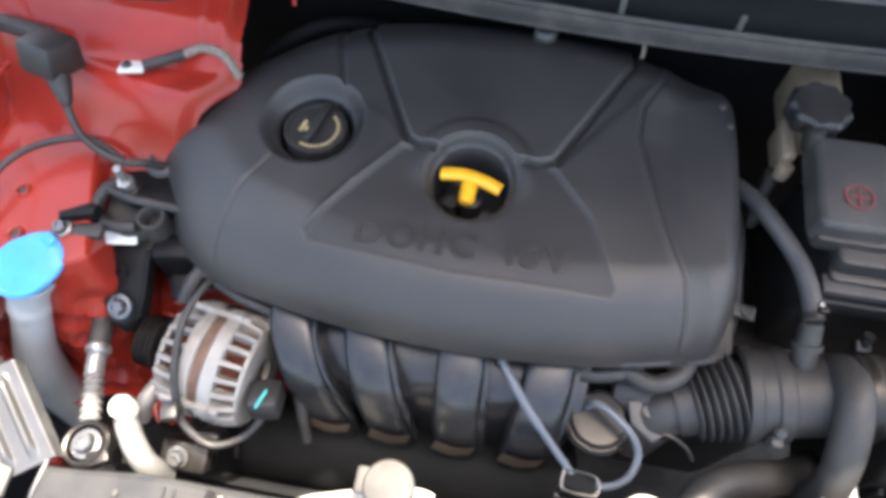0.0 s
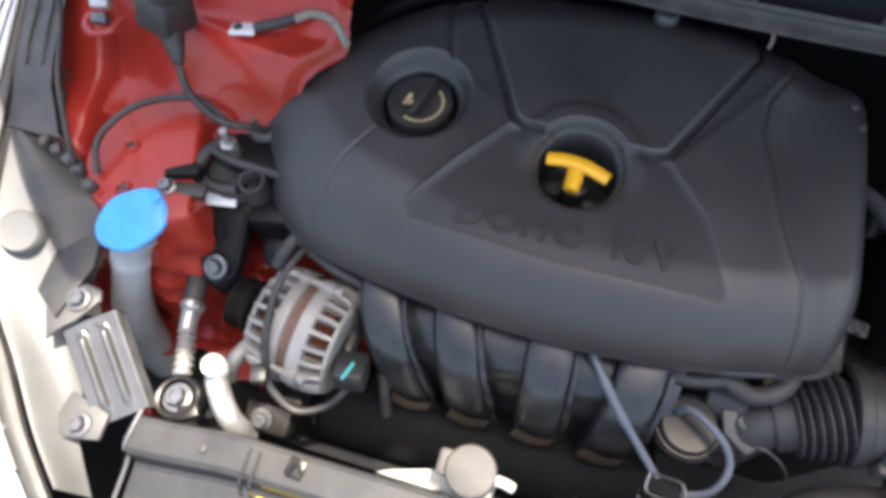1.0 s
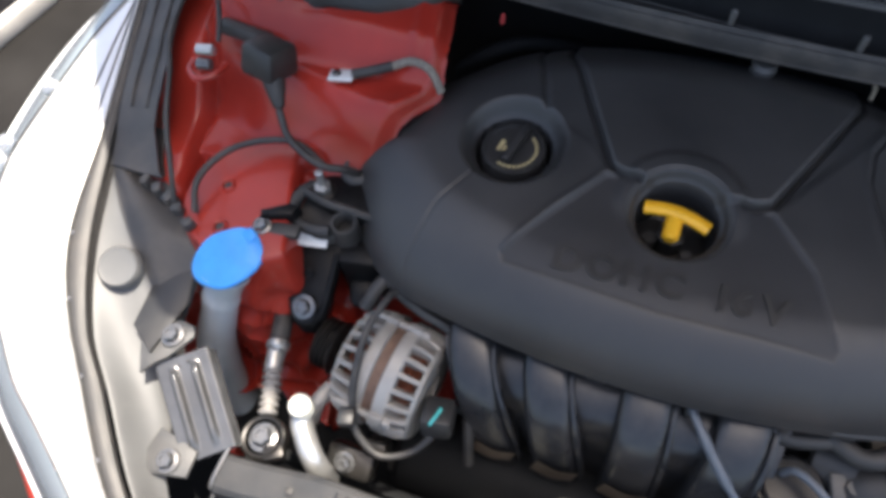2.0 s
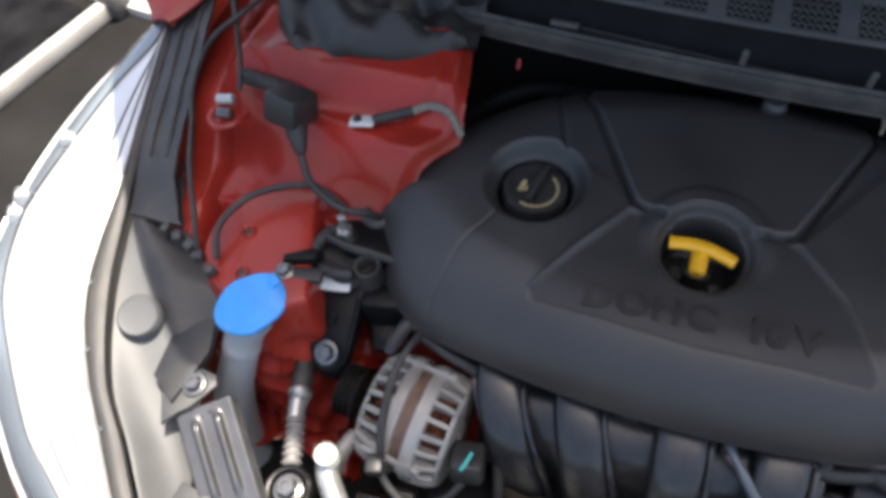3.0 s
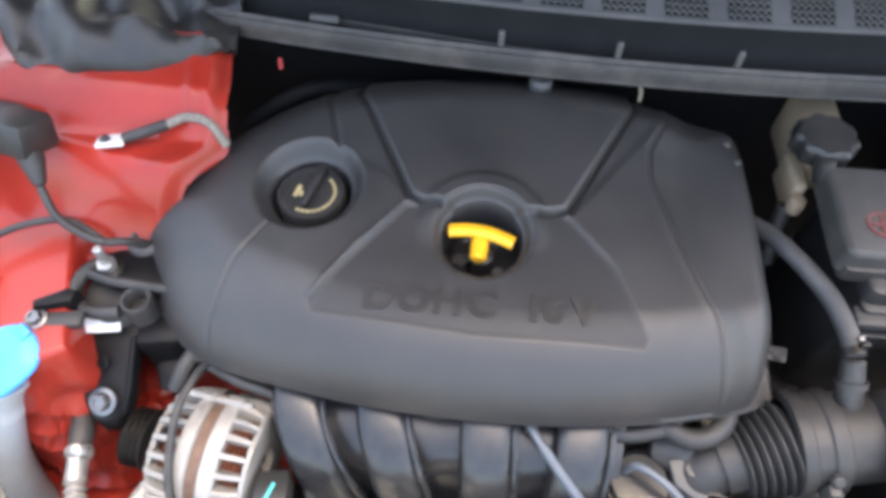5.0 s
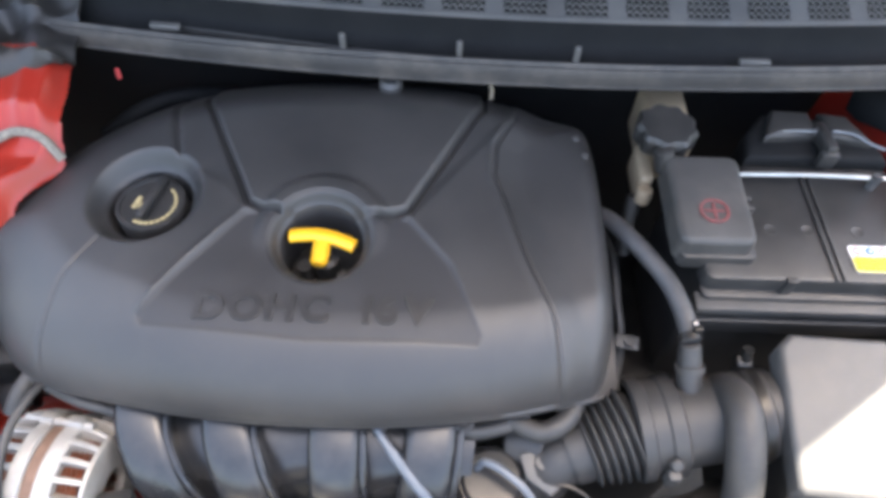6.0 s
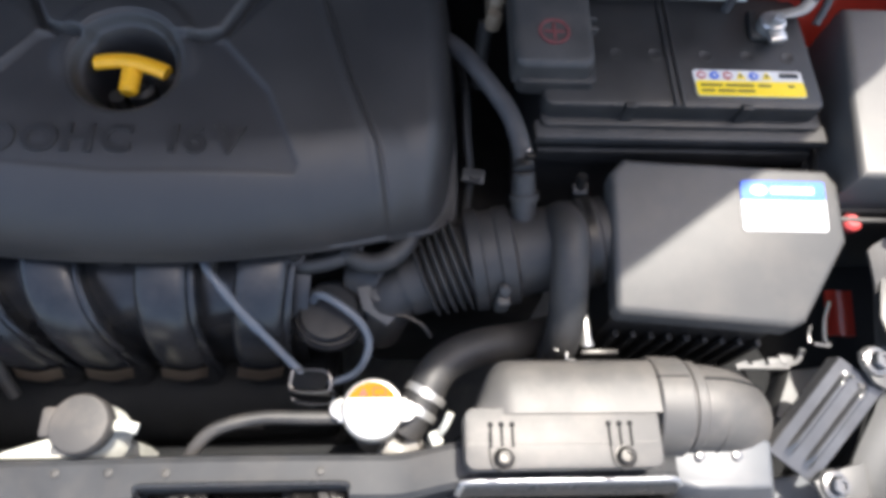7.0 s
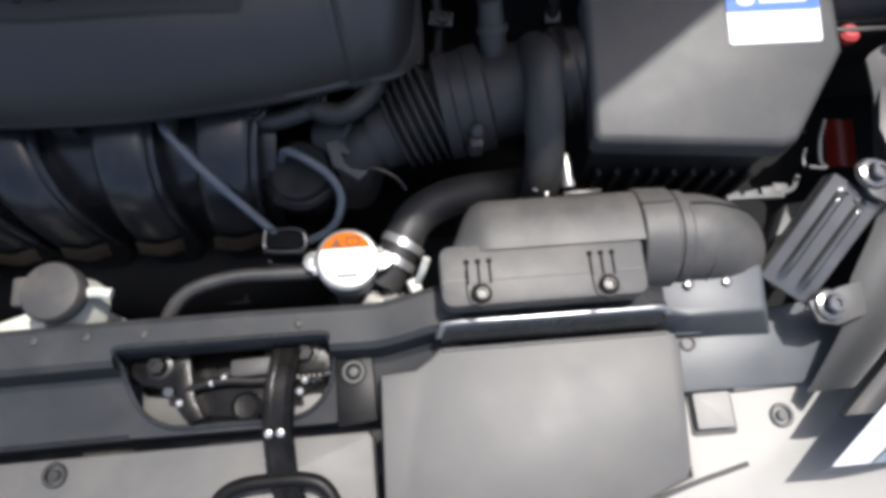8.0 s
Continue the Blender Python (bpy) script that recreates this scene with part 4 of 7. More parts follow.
ear = thing("body_ground_bolt", (0.69, 0.178, 0.86), "bright ground bolt and terminal on the red wing", "bolt")
bm = bmesh.new()
box(bm, (0.696, 0.173, 0.884), (0.026, 0.014, 0.005), rx=15, rz=-14, bev=0.0015)
part("tab", bm, aluminium, ear)
bm = bmesh.new()
box(bm, (0.682, 0.158, 0.880), (0.022, 0.010, 0.008), rx=15, rz=-16, bev=0.002)
part("terminal", bm, bright_metal, ear)
bm = bmesh.new()
tube(bm, [(0.712, 0.180, 0.880), (0.716, 0.165, 0.874), (0.708, 0.145, 0.868), (0.700, 0.130, 0.855)], 0.0038, 8)
part("wire", bm, grey_rubber, ear)
piece("bolt", bolt_zinc, pose(0.705, 0.190, 0.880, 15, 10, 0) @ Matrix.Scale(0.9, 4), ear)

rod = thing("hold_down_rod", (0.55, 0.148, 0.857), "bright hold-down rod across the battery rear", "battery hold-down")
bm = bmesh.new()
tube(bm, [(0.478, 0.146, 0.868), (0.55, 0.147, 0.869), (0.628, 0.146, 0.868)], 0.0021, 8)
part("bar", bm, bright_metal, rod)
bm = bmesh.new()
cyl(bm, (0.613, 0.144, 0.857), (0.613, 0.144, 0.874), 0.005, seg=6)
part("nut", bm, zinc, rod)

ecu = thing("fuse_holder", (0.565, 0.19, 0.80), "black plastic wiring cover with a metal strip behind the battery", "wiring cover")
bm = bmesh.new()
prism(bm, [(0.490, 0.166), (0.635, 0.166), (0.634, 0.182), (0.604, 0.226), (0.522, 0.232), (0.496, 0.200)], 0.80, 0.872, 0.010, 3)
part("cover", bm, cowl_plastic, ecu)
bm = bmesh.new()
prism(bm, [(0.510, 0.186), (0.566, 0.190), (0.564, 0.224), (0.526, 0.226)], 0.866, 0.882, 0.006, 3)
prism(bm, [(0.574, 0.190), (0.618, 0.182), (0.602, 0.220), (0.574, 0.224)], 0.866, 0.882, 0.006, 3)
part("hump", bm, black_plastic, ecu)
bm = bmesh.new()
box(bm, (0.568, 0.184, 0.880), (0.011, 0.044, 0.016), rx=-8, bev=0.003)
box(bm, (0.568, 0.164, 0.874), (0.018, 0.010, 0.020), bev=0.003)
part("strap", bm, black_plastic, ecu)
for line in ([(0.506, 0.180), (0.520, 0.188), (0.532, 0.192), (0.562, 0.193)], [(0.578, 0.194), (0.599, 0.190), (0.612, 0.177), (0.624, 0.170)]):
    bm = bmesh.new()
    tube(bm, [(x, y, 0.8835) for x, y in line], 0.0019, 8)
    part("metal_strip", bm, zinc, ecu)
bm = bmesh.new()
box(bm, (0.562, 0.160, 0.825), (0.15, 0.016, 0.07), bev=0.006)
part("tray", bm, black_plastic, ecu)

# fuse box with a pale sunlit lid
fuse = thing("fuse_box", (0.76, 0.06, 0.70), "grey fuse box with a plain lid beside the battery", "fuse box")
bm = bmesh.new()
prism(bm, [(0.694, -0.040), (0.845, -0.042), (0.860, 0.150), (0.728, 0.148)], 0.80, 0.862, 0.008, 3)
part("lid", bm, grey_plastic, fuse)
bm = bmesh.new()
prism(bm, [(0.690, -0.044), (0.850, -0.046), (0.866, 0.155), (0.724, 0.152)], 0.66, 0.802, 0.003)
part("case", bm, black_plastic, fuse)
wire = thing("wire_loom", (0.69, -0.03, 0.84), "thin black wiring loom along the fuse box", "wire")
bm = bmesh.new()
tube(bm, [(0.716, 0.11, 0.79), (0.700, 0.03, 0.79), (0.690, -0.030, 0.795), (0.694, -0.049, 0.803), (0.712, -0.055, 0.808), (0.750, -0.056, 0.808), (0.82, -0.055, 0.80)], 0.0026, 8)
part("cable", bm, rubber, wire)
bm = bmesh.new()
lathe(bm, (0.716, -0.056, 0.80), [(0, 0), (0.009, 0), (0.009, 0.006), (0.006, 0.009), (0, 0.009)], seg=16)
part("red_clip", bm, red_print, wire, "small red clip")

# ---- air filter box ----
air = thing("air_filter_box", (0.58, -0.09, 0.66), "grey plastic air filter box with a blue and white sticker", "air filter")


def box_tilt(x, y):
    return 0.24 * (y + 0.09) - 0.02 * (x - 0.58)


bm = bmesh.new()
prism(bm, [(0.484, -0.028), (0.483, -0.141), (0.488, -0.146), (0.636, -0.157), (0.648, -0.152), (0.692, -0.084), (0.690, -0.034), (0.680, -0.022), (0.496, -0.016)], 0.804, 0.826, 0.006, 3, tilt=box_tilt)
part("lid", bm, air_box_plastic, air)
bm = bmesh.new()
prism(bm, [(0.490, -0.036), (0.489, -0.140), (0.634, -0.151), (0.683, -0.086), (0.682, -0.034)], 0.60, 0.805, 0.0, tilt=lambda x, y: 0.235 * (y + 0.09) - 0.02 * (x - 0.58))
part("tray", bm, black_plastic, air)
for k in range(9):
    bm = bmesh.new()
    box(bm, (0.500 + 0.0165 * k, -0.1455 - 0.0012 * k, 0.715), (0.005, 0.007, 0.08), bev=0.001, seg=1)
    part("fin", bm, black_plastic, air)
bm = bmesh.new()
box(bm, (0.638, -0.1755, 0.743), (0.050, 0.004, 0.006), rz=-1, bev=0.001)
for k, (px, h) in enumerate(((0.618, 0.004), (0.634, 0.003), (0.650, 0.006), (0.661, 0.009))):
    box(bm, (px, -0.1735 + 0.0015 * k, 0.744), (0.013, 0.003 + 0.7 * h, 0.003), rz=20 - 9 * k, bev=0.0008)
tube(bm, [(0.660, -0.174, 0.744), (0.671, -0.170, 0.746), (0.676, -0.160, 0.750)], 0.0024, 8)
part("clip", bm, lamp_shell, air, "pale ragged clip at the lower edge")
bm = bmesh.new()
tube(bm, [(0.685, -0.128, 0.790), (0.685, -0.140, 0.778), (0.686, -0.156, 0.770), (0.690, -0.162, 0.768), (0.676, -0.160, 0.768)], 0.0016, 8)
tube(bm, [(0.676, -0.144, 0.770), (0.672, -0.152, 0.770), (0.671, -0.160, 0.770)], 0.0014, 8)
part("wire_clip", bm, zinc, air)


tag = bmesh.new()
prism(tag, rounded(0.598, -0.077, 0.675, -0.034, 0.003), 0.8262, 0.8270, tilt=box_tilt)
sticker = part("sticker", tag, white_print, air, "white sticker with a blue band")
bm = bmesh.new()
prism(bm, rounded(0.598, -0.051, 0.6745, -0.0342, 0.002), 0.8271, 0.8276, tilt=box_tilt)
part("blue_band", bm, blue_print, sticker)
bm = bmesh.new()
prism(bm, [(0.614 + 0.0075 * math.cos(a), -0.0425 + 0.0042 * math.sin(a)) for a in (k * math.pi / 10 for k in range(20))], 0.8277, 0.8281, tilt=box_tilt)
part("plain_oval", bm, white_print, sticker)
bm = bmesh.new()
prism(bm, rounded(0.625, -0.0452, 0.664, -0.0397, 0.001), 0.8277, 0.8281, tilt=box_tilt)
part("plain_bar", bm, white_print, sticker)

# ---- intake duct: bellows, coupling, resonator tube ----
duct = thing("intake_duct", (0.40, -0.08, 0.72), "black rubber intake duct with ribbed bellows", "intake duct")
A, Bp = Vector((0.310, -0.087, 0.757)), Vector((0.490, -0.066, 0.786))
axis = (Bp - A).normalized()
C = A + axis * 0.060
down = Vector((-0.052, -0.017, -0.013)).normalized()
prof = []
for k in range(6):
    h, r = 0.002 + k * 0.0078, 0.0450 - 0.0016 * k
    prof += [(r - 0.0075, h), (r - 0.0068, h + 0.0010), (r - 0.0015, h + 0.0020), (r, h + 0.0030), (r, h + 0.0040), (r - 0.0015, h + 0.0050), (r - 0.0068, h + 0.0062)]
bm = bmesh.new()
lathe(bm, C, [(0.034, -0.004)] + prof + [(0.030, 0.052), (0.029, 0.064)], down, 44)
tube(bm, [C + down * 0.058, C + down * 0.080 + Vector((0, -0.004, -0.008)), C + down * 0.092 + Vector((-0.004, -0.014, -0.045))], 0.026, 20)
part("bellows", bm, rubber, duct, "dark concertina bellows")
bm = bmesh.new()
L = 0.058
lathe(bm, A, [(0.040, L), (0.047, L + 0.002), (0.047, L + 0.012), (0.044, L + 0.014), (0.044, L + 0.026), (0.046, L + 0.028), (0.046, L + 0.040), (0.040, L + 0.043), (0.038, L + 0.090), (0.040, L + 0.093), (0.040, L + 0.101), (0.043, L + 0.103), (0.043, L + 0.115), (0.040, L + 0.118), (0.040, L + 0.126), (0.036, L + 0.128)], axis, 44)
part("coupling", bm, rubber, duct)
bm = bmesh.new()
lathe(bm, A, [(0.0432, L + 0.1055), (0.0440, L + 0.1055), (0.0440, L + 0.1125), (0.0432, L + 0.1125)], axis, 44)
part("clamp_band", bm, dark_steel, duct, "dark metal hose clamp")
bm = bmesh.new()
box(bm, (0.463, -0.030, 0.813), (0.014, 0.012, 0.014), rx=20, bev=0.002)
cyl(bm, (0.463, -0.030, 0.818), (0.463, -0.026, 0.830), 0.005, seg=10)
part("clamp_screw", bm, dark_steel, duct)
bm = bmesh.new()
tube(bm, [(0.447, -0.045, 0.775), (0.447, -0.056, 0.806), (0.448, -0.082, 0.822), (0.447, -0.111, 0.813), (0.448, -0.138, 0.788), (0.447, -0.157, 0.755), (0.446, -0.160, 0.69)], 0.0162, 20, 8)
part("resonator_tube", bm, rubber, duct, "curved black tube over the duct")
bm = bmesh.new()
cyl(bm, (0.414, -0.062, 0.795), (0.410, -0.024, 0.834), 0.0125, 0.0100, 18, bev=0.002)
lathe(bm, (0.412, -0.040, 0.818), [(0.0110, -0.003), (0.0132, -0.003), (0.0132, 0.003), (0.0110, 0.003)], (-0.1, 0.7, 0.7), 20)
part("nipple", bm, rubber, duct)
bm = bmesh.new()
cyl(bm, (0.395, -0.110, 0.784), (0.394, -0.122, 0.797), 0.0065, 0.0055, 16, bev=0.0015)
box(bm, (0.393, -0.126, 0.780), (0.012, 0.012, 0.022), bev=0.003)
part("sensor", bm, dusty_plastic, duct)

breather = thing("breather_hose", (0.40, 0.04, 0.80), "grey rubber breather hose from cover to intake duct", "hose")
bm = bmesh.new()
tube(bm, [(0.335, 0.150, 0.800), (0.352, 0.118, 0.828), (0.371, 0.081, 0.842), (0.397, 0.036, 0.842), (0.407, 0.004, 0.840), (0.410, -0.024, 0.836)], 0.0087, 16)
part("hose", bm, grey_rubber, breather)
bm = bmesh.new()
lathe(bm, (0.4095, -0.020, 0.8365), [(0.0092, -0.003), (0.0104, -0.003), (0.0104, 0.004), (0.0092, 0.004)], (0.05, -1, -0.1), 20)
box(bm, (0.413, -0.018, 0.849), (0.008, 0.005, 0.006), bev=0.001)
part("spring_clamp", bm, dark_steel, breather)
bm = bmesh.new()
box(bm, (0.412, -0.012, 0.8490), (0.005, 0.005, 0.003), rx=10, bev=0.001)
part("clamp_ear", bm, zinc, breather)

# loose parts in the dark gap beside the cover
gap = thing("wiring_bracket", (0.37, 0.02, 0.74), "dark wiring bracket and cables beside the engine cover", "bracket")
bm = bmesh.new()
box(bm, (0.374, 0.007, 0.771), (0.022, 0.014, 0.004), rx=10, rz=-10, bev=0.001)
lathe(bm, (0.376, 0.006, 0.771), [(0.004, 0), (0.006, 0), (0.006, 0.005), (0.004, 0.005)], seg=14)
part("eyelet", bm, tab_steel, gap)
bm = bmesh.new()
tube(bm, [(0.362, 0.15, 0.77), (0.368, 0.10, 0.785), (0.369, 0.05, 0.775), (0.372, 0.01, 0.755), (0.362, -0.05, 0.72)], 0.0045, 8)
part("cable", bm, rubber, gap)

# ---- brake fluid reservoir ----
brake = thing("brake_fluid_reservoir", (0.405, 0.19, 0.80), "stained cream brake fluid reservoir with a black scalloped cap", "fluid reservoir")
bm = bmesh.new()
box(bm, (0.420, 0.226, 0.843), (0.048, 0.090, 0.066), bev=0.012, seg=3)
box(bm, (0.394, 0.174, 0.833), (0.014, 0.050, 0.040), bev=0.005, seg=3)
lathe(bm, (0.3915, 0.140, 0.838), [(0, -0.010), (0.0075, -0.008), (0.0085, 0), (0.0075, 0.008), (0, 0.010)], (0.1, 0.2, 1), 18)
part("tank", bm, cream_plastic, brake)
bm = bmesh.new()
lathe(bm, (0.407, 0.184, 0.872), [(0.026, 0), (0.0295, 0.004), (0.0295, 0.020), (0.026, 0.024), (0, 0.025)], seg=72, wobble=lambda a: 1 + 0.055 * math.cos(9 * a))
part("cap", bm, black_plastic, brake)
bm = bmesh.new()
tube(bm, [(0.386, 0.145, 0.83), (0.383, 0.13, 0.80), (0.384, 0.115, 0.77)], 0.008, 10)
part("outlet", bm, rubber, brake)

# loose metal behind the snorkel
post = thing("air_box_post", (0.472, -0.14, 0.69), "silver support post beside the air filter box", "post")
bm = bmesh.new()
cyl(bm, (0.470, -0.131, 0.766), (0.472, -0.158, 0.754), 0.0026, 0.0062, 16, bev=0.001)
part("shaft", bm, bright_metal, post)
bm = bmesh.new()
box(bm, (0.484, -0.162, 0.744), (0.034, 0.005, 0.016), bev=0.001)
part("foot", bm, dark_steel, post)
squiggle = thing("spring_clip", (0.446, -0.163, 0.75), "pale bent wire clip at the end of the tube", "clip")
bm = bmesh.new()
tube(bm, [(0.436, -0.160, 0.770), (0.440, -0.166, 0.772), (0.444, -0.158, 0.772), (0.449, -0.166, 0.772), (0.454, -0.158, 0.772), (0.448, -0.172, 0.770), (0.456, -0.174, 0.766)], 0.0013, 6, 4)
part("wire", bm, bright_metal, squiggle)

# ---- front: radiator support, snorkel, latch, panels ----
support = thing("radiator_support", (MID, -0.27, 0.60), "dark painted steel radiator support beam", "radiator support")


def beam_shift(x):
    rise = smooth(0.295, 0.362, x)
    return (-0.010 * smooth(-0.15, -0.27, x) + 0.002 * math.sin(x * 9) + 0.010 * rise, -0.004 * smooth(-0.05, -0.25, x) + 0.0075 * rise)


XB = [-0.263 + 0.63 * k / 63 for k in range(64)]
bm = bmesh.new()
extrude_x(bm, [(-0.2505, 0.70), (-0.2505, 0.762), (-0.2525, 0.768), (-0.257, 0.770), (-0.282, 0.768), (-0.287, 0.764), (-0.291, 0.742), (-0.296, 0.738), (-0.336, 0.728), (-0.340, 0.722), (-0.341, 0.66)], [x for x in XB if x < 0.0985] + [0.0985], beam_shift)
extrude_x(bm, [(-0.2505, 0.70), (-0.2505, 0.762), (-0.2525, 0.768), (-0.257, 0.770), (-0.273, 0.7688), (-0.277, 0.764), (-0.278, 0.74)], [0.0985] + [x for x in XB if 0.0985 < x < 0.265] + [0.265], beam_shift)
extrude_x(bm, [(-0.2505, 0.70), (-0.2505, 0.762), (-0.2525, 0.768), (-0.257, 0.770), (-0.282, 0.768), (-0.287, 0.764), (-0.291, 0.742), (-0.296, 0.738), (-0.336, 0.728), (-0.340, 0.722), (-0.341, 0.66)], [0.265] + [x for x in XB if x > 0.265], beam_shift)


def cut_at(x):
    """Front edge of the rounded cut for the latch."""
    return float(np.interp(x, [0.0985, 0.1000, 0.1045, 0.112, 0.124, 0.140, 0.222, 0.240, 0.252, 0.260, 0.2640, 0.265], [-0.284, -0.298, -0.311, -0.322, -0.3305, -0.3345, -0.3345, -0.3305, -0.322, -0.311, -0.298, -0.284]))


def lip_at(u, v):
    x = 0.0985 + 0.1665 * (0.5 - 0.5 * math.cos(u * math.pi))
    y0 = cut_at(x)
    y = y0 + (-0.340 - y0) * min(1.0, v / 0.85)
    z = 0.742 + (y + 0.291) * 0.27 if v < 0.85 else 0.728 - 0.05 * (v - 0.85) / 0.15
    dy, dz = beam_shift(x)
    return (x, y + dy - (0.0012 if v >= 0.85 else 0.0), z + dz)


sheet(bm, lip_at, 48, 12, 0.003)
part("beam", bm, beam_paint, support, sharp=20)
for k, (x, y) in enumerate(((0.038, -0.262), (0.078, -0.262), (0.122, -0.263), (0.242, -0.263), (-0.10, -0.268), (-0.19, -0.275))):
    bm = bmesh.new()
    lathe(bm, (x, y, 0.7695), [(0.0036, 0), (0.0036, 0.0012), (0.0026, 0.0016), (0.0020, 0.0006), (0, 0.0006)], seg=14)
    part("rivet", bm, dusty_plastic, support)
bm = bmesh.new()
box(bm, (-0.106, -0.3080, 0.7365), (0.056, 0.018, 0.0010), rx=14, rz=1, bev=0.0004, seg=1)
tag = part("sticker", bm, yellow_print, support, "faded yellow sticker on the beam")
bm = bmesh.new()
for k in range(3):
    box(bm, (-0.106, -0.3035 - 0.0045 * k, 0.7384 - 0.00112 * k), (0.040 - 0.008 * k, 0.0016, 0.0004), rx=14, rz=1)
part("print_bar", bm, black_print, tag)
bm = bmesh.new()
box(bm, (-0.099, -0.2665, 0.7715), (0.017, 0.017, 0.006), rz=-8, bev=0.0015)
tube(bm, [(-0.104, -0.274, 0.776), (-0.098, -0.262, 0.779), (-0.092, -0.270, 0.776)], 0.0022, 8)
part("clip", bm, dark_steel, support, "dark moulded clip")
for x in (-0.147, -0.137):
    bm = bmesh.new()
    tube(bm, [(x, -0.262, 0.7690), (x + 0.001, -0.276, 0.7690), (x + 0.001, -0.2935, 0.7665), (x + 0.001, -0.2985, 0.752)], 0.0016, 8, 4)
    part("pressed_rib", bm, painted_steel, support)
bm = bmesh.new()
tube(bm, [(-0.2645, -0.258, 0.766), (-0.2655, -0.292, 0.764), (-0.268, -0.302, 0.742), (-0.270, -0.345, 0.728)], 0.0022, 8)
part("end_edge", bm, zinc, support, "bare metal edge at the beam's end")
bm = bmesh.new()
box(bm, (-0.271, -0.252, 0.736), (0.010, 0.016, 0.030), rz=20, bev=0.002)
part("red_tab", bm, red_paint, support, "small red tab at the beam's end")
# raised flange with a bright rolled edge, and the end box
bm = bmesh.new()
XR = [0.352 + 0.177 * k / 24 for k in range(25)]
extrude_x(bm, [(-0.232, 0.70), (-0.236, 0.77), (-0.243, 0.776), (-0.2675, 0.7755), (-0.2700, 0.7772), (-0.2730, 0.7783), (-0.2760, 0.7780), (-0.2800, 0.7710), (-0.2825, 0.7675), (-0.2840, 0.7635), (-0.2845, 0.7590), (-0.285, 0.72)], XR, lambda x: (-0.006 * smooth(0.36, 0.335, x), -0.004 * smooth(0.36, 0.335, x)))
flange = part("flange", bm, painted_steel, support, "dark steel flange with a bright rolled edge", sharp=60)
# paler metal tube puts the sun's highlight into the colour of the edge
bm = bmesh.new()
tube(bm, [(0.350, -0.2815, 0.7680), (0.353, -0.2765, 0.7745), (0.360, -0.2735, 0.7778), (0.42, -0.2735, 0.7782), (0.50, -0.2735, 0.7782), (0.524, -0.2737, 0.7780), (0.530, -0.2775, 0.7740)], 0.0030, 12, 6)
part("rolled_edge", bm, glint_edge, flange, "rolled edge in a paler metal that carries the sun's glint")
bm = bmesh.new()
EB = [(0.526, -0.240, 0.772), (0.612, -0.244, 0.776), (0.606, -0.2815, 0.776), (0.547, -0.2815, 0.776), (0.527, -0.276, 0.772)]
EL = [(0.522, -0.236, 0.70), (0.640, -0.238, 0.70), (0.632, -0.2940, 0.728), (0.545, -0.2900, 0.728), (0.524, -0.284, 0.74)]
top_v, low_v = [bm.verts.new(q) for q in EB], [bm.verts.new(q) for q in EL]
bm.faces.new(top_v)
for k in range(5):
    bm.faces.new((top_v[k], top_v[(k + 1) % 5], low_v[(k + 1) % 5], low_v[k]))
bmesh.ops.bevel(bm, geom=list(bm.edges), offset=0.0035, segments=3, profile=0.5, affect="EDGES")
part("end_box", bm, steel_blue, support, "blue-grey boxed end of the support", sharp=60)
bm = bmesh.new()
prism(bm, [(0.546, -0.284), (0.700, -0.262), (0.705, -0.300), (0.668, -0.3365), (0.590, -0.3365), (0.549, -0.3365)], 0.66, 0.7285, 0.003)
part("lower_box", bm, steel_blue, support, "flat grey ledge below the boxed end")
bm = bmesh.new()
box(bm, (0.558, -0.2865, 0.7345), (0.026, 0.006, 0.006), bev=0.0015)
part("clip", bm, reservoir_plastic, support, "small white clip")
bm = bmesh.new()
lathe(bm, (0.559, -0.2965, 0.7285), [(0.0065, 0), (0.0065, 0.002), (0.005, 0.0026), (0.0045, 0.0006), (0, 0.0006)], seg=18)
part("plug", bm, grey_plastic, support)
for x, y, z in ((0.550, -0.2565, 0.7762), (0.581, -0.2565, 0.7762)):
    bm = bmesh.new()
    lathe(bm, (x, y, z), [(0.004, 0), (0.004, 0.0015), (0.0025, 0.002), (0, 0.002)], seg=12)
    part("rivet", bm, zinc, support)
bm = bmesh.new()
prism(bm, [(0.664, -0.214), (0.690, -0.168), (0.732, -0.164), (0.735, -0.190), (0.700, -0.226)], 0.66, 0.700, 0.003)
part("side_ledge", bm, lamp_shell, support, "pale ledge beside the support")
# fan shroud below, dark
shroud = thing("fan_shroud", (0.05, -0.225, 0.30), "black plastic radiator fan shroud", "fan shroud")
bm = bmesh.new()
box(bm, (0.10, -0.232, 0.47), (0.72, 0.012, 0.34), bev=0.003)
box(bm, (0.10, -0.205, 0.45), (0.30, 0.05, 0.26), bev=0.02)
part("shell", bm, cowl_plastic, shroud)

# front cover panels over the grille
panel = thing("front_cover_panel", (0.42, -0.35, 0.74), "large plain grey plastic panel over the grille", "cover panel")
bm = bmesh.new()
prism(bm, [(0.302, -0.306), (0.330, -0.304), (0.342, -0.296), (0.350, -0.289), (0.534, -0.288), (0.540, -0.292), (0.543, -0.300), (0.536, -0.392), (0.532, -0.401), (0.500, -0.414), (0.44, -0.432), (0.37, -0.446), (0.300, -0.452)], 0.735, 0.757, 0.004, tilt=lambda x, y: 0.05 * (y + 0.3))
part("plate", bm, grey_plastic, panel)
bm = bmesh.new()
tube(bm, [(0.352, -0.2910, 0.7572), (0.44, -0.2906, 0.7572), (0.532, -0.2904, 0.7572)], 0.0016, 8, 6)
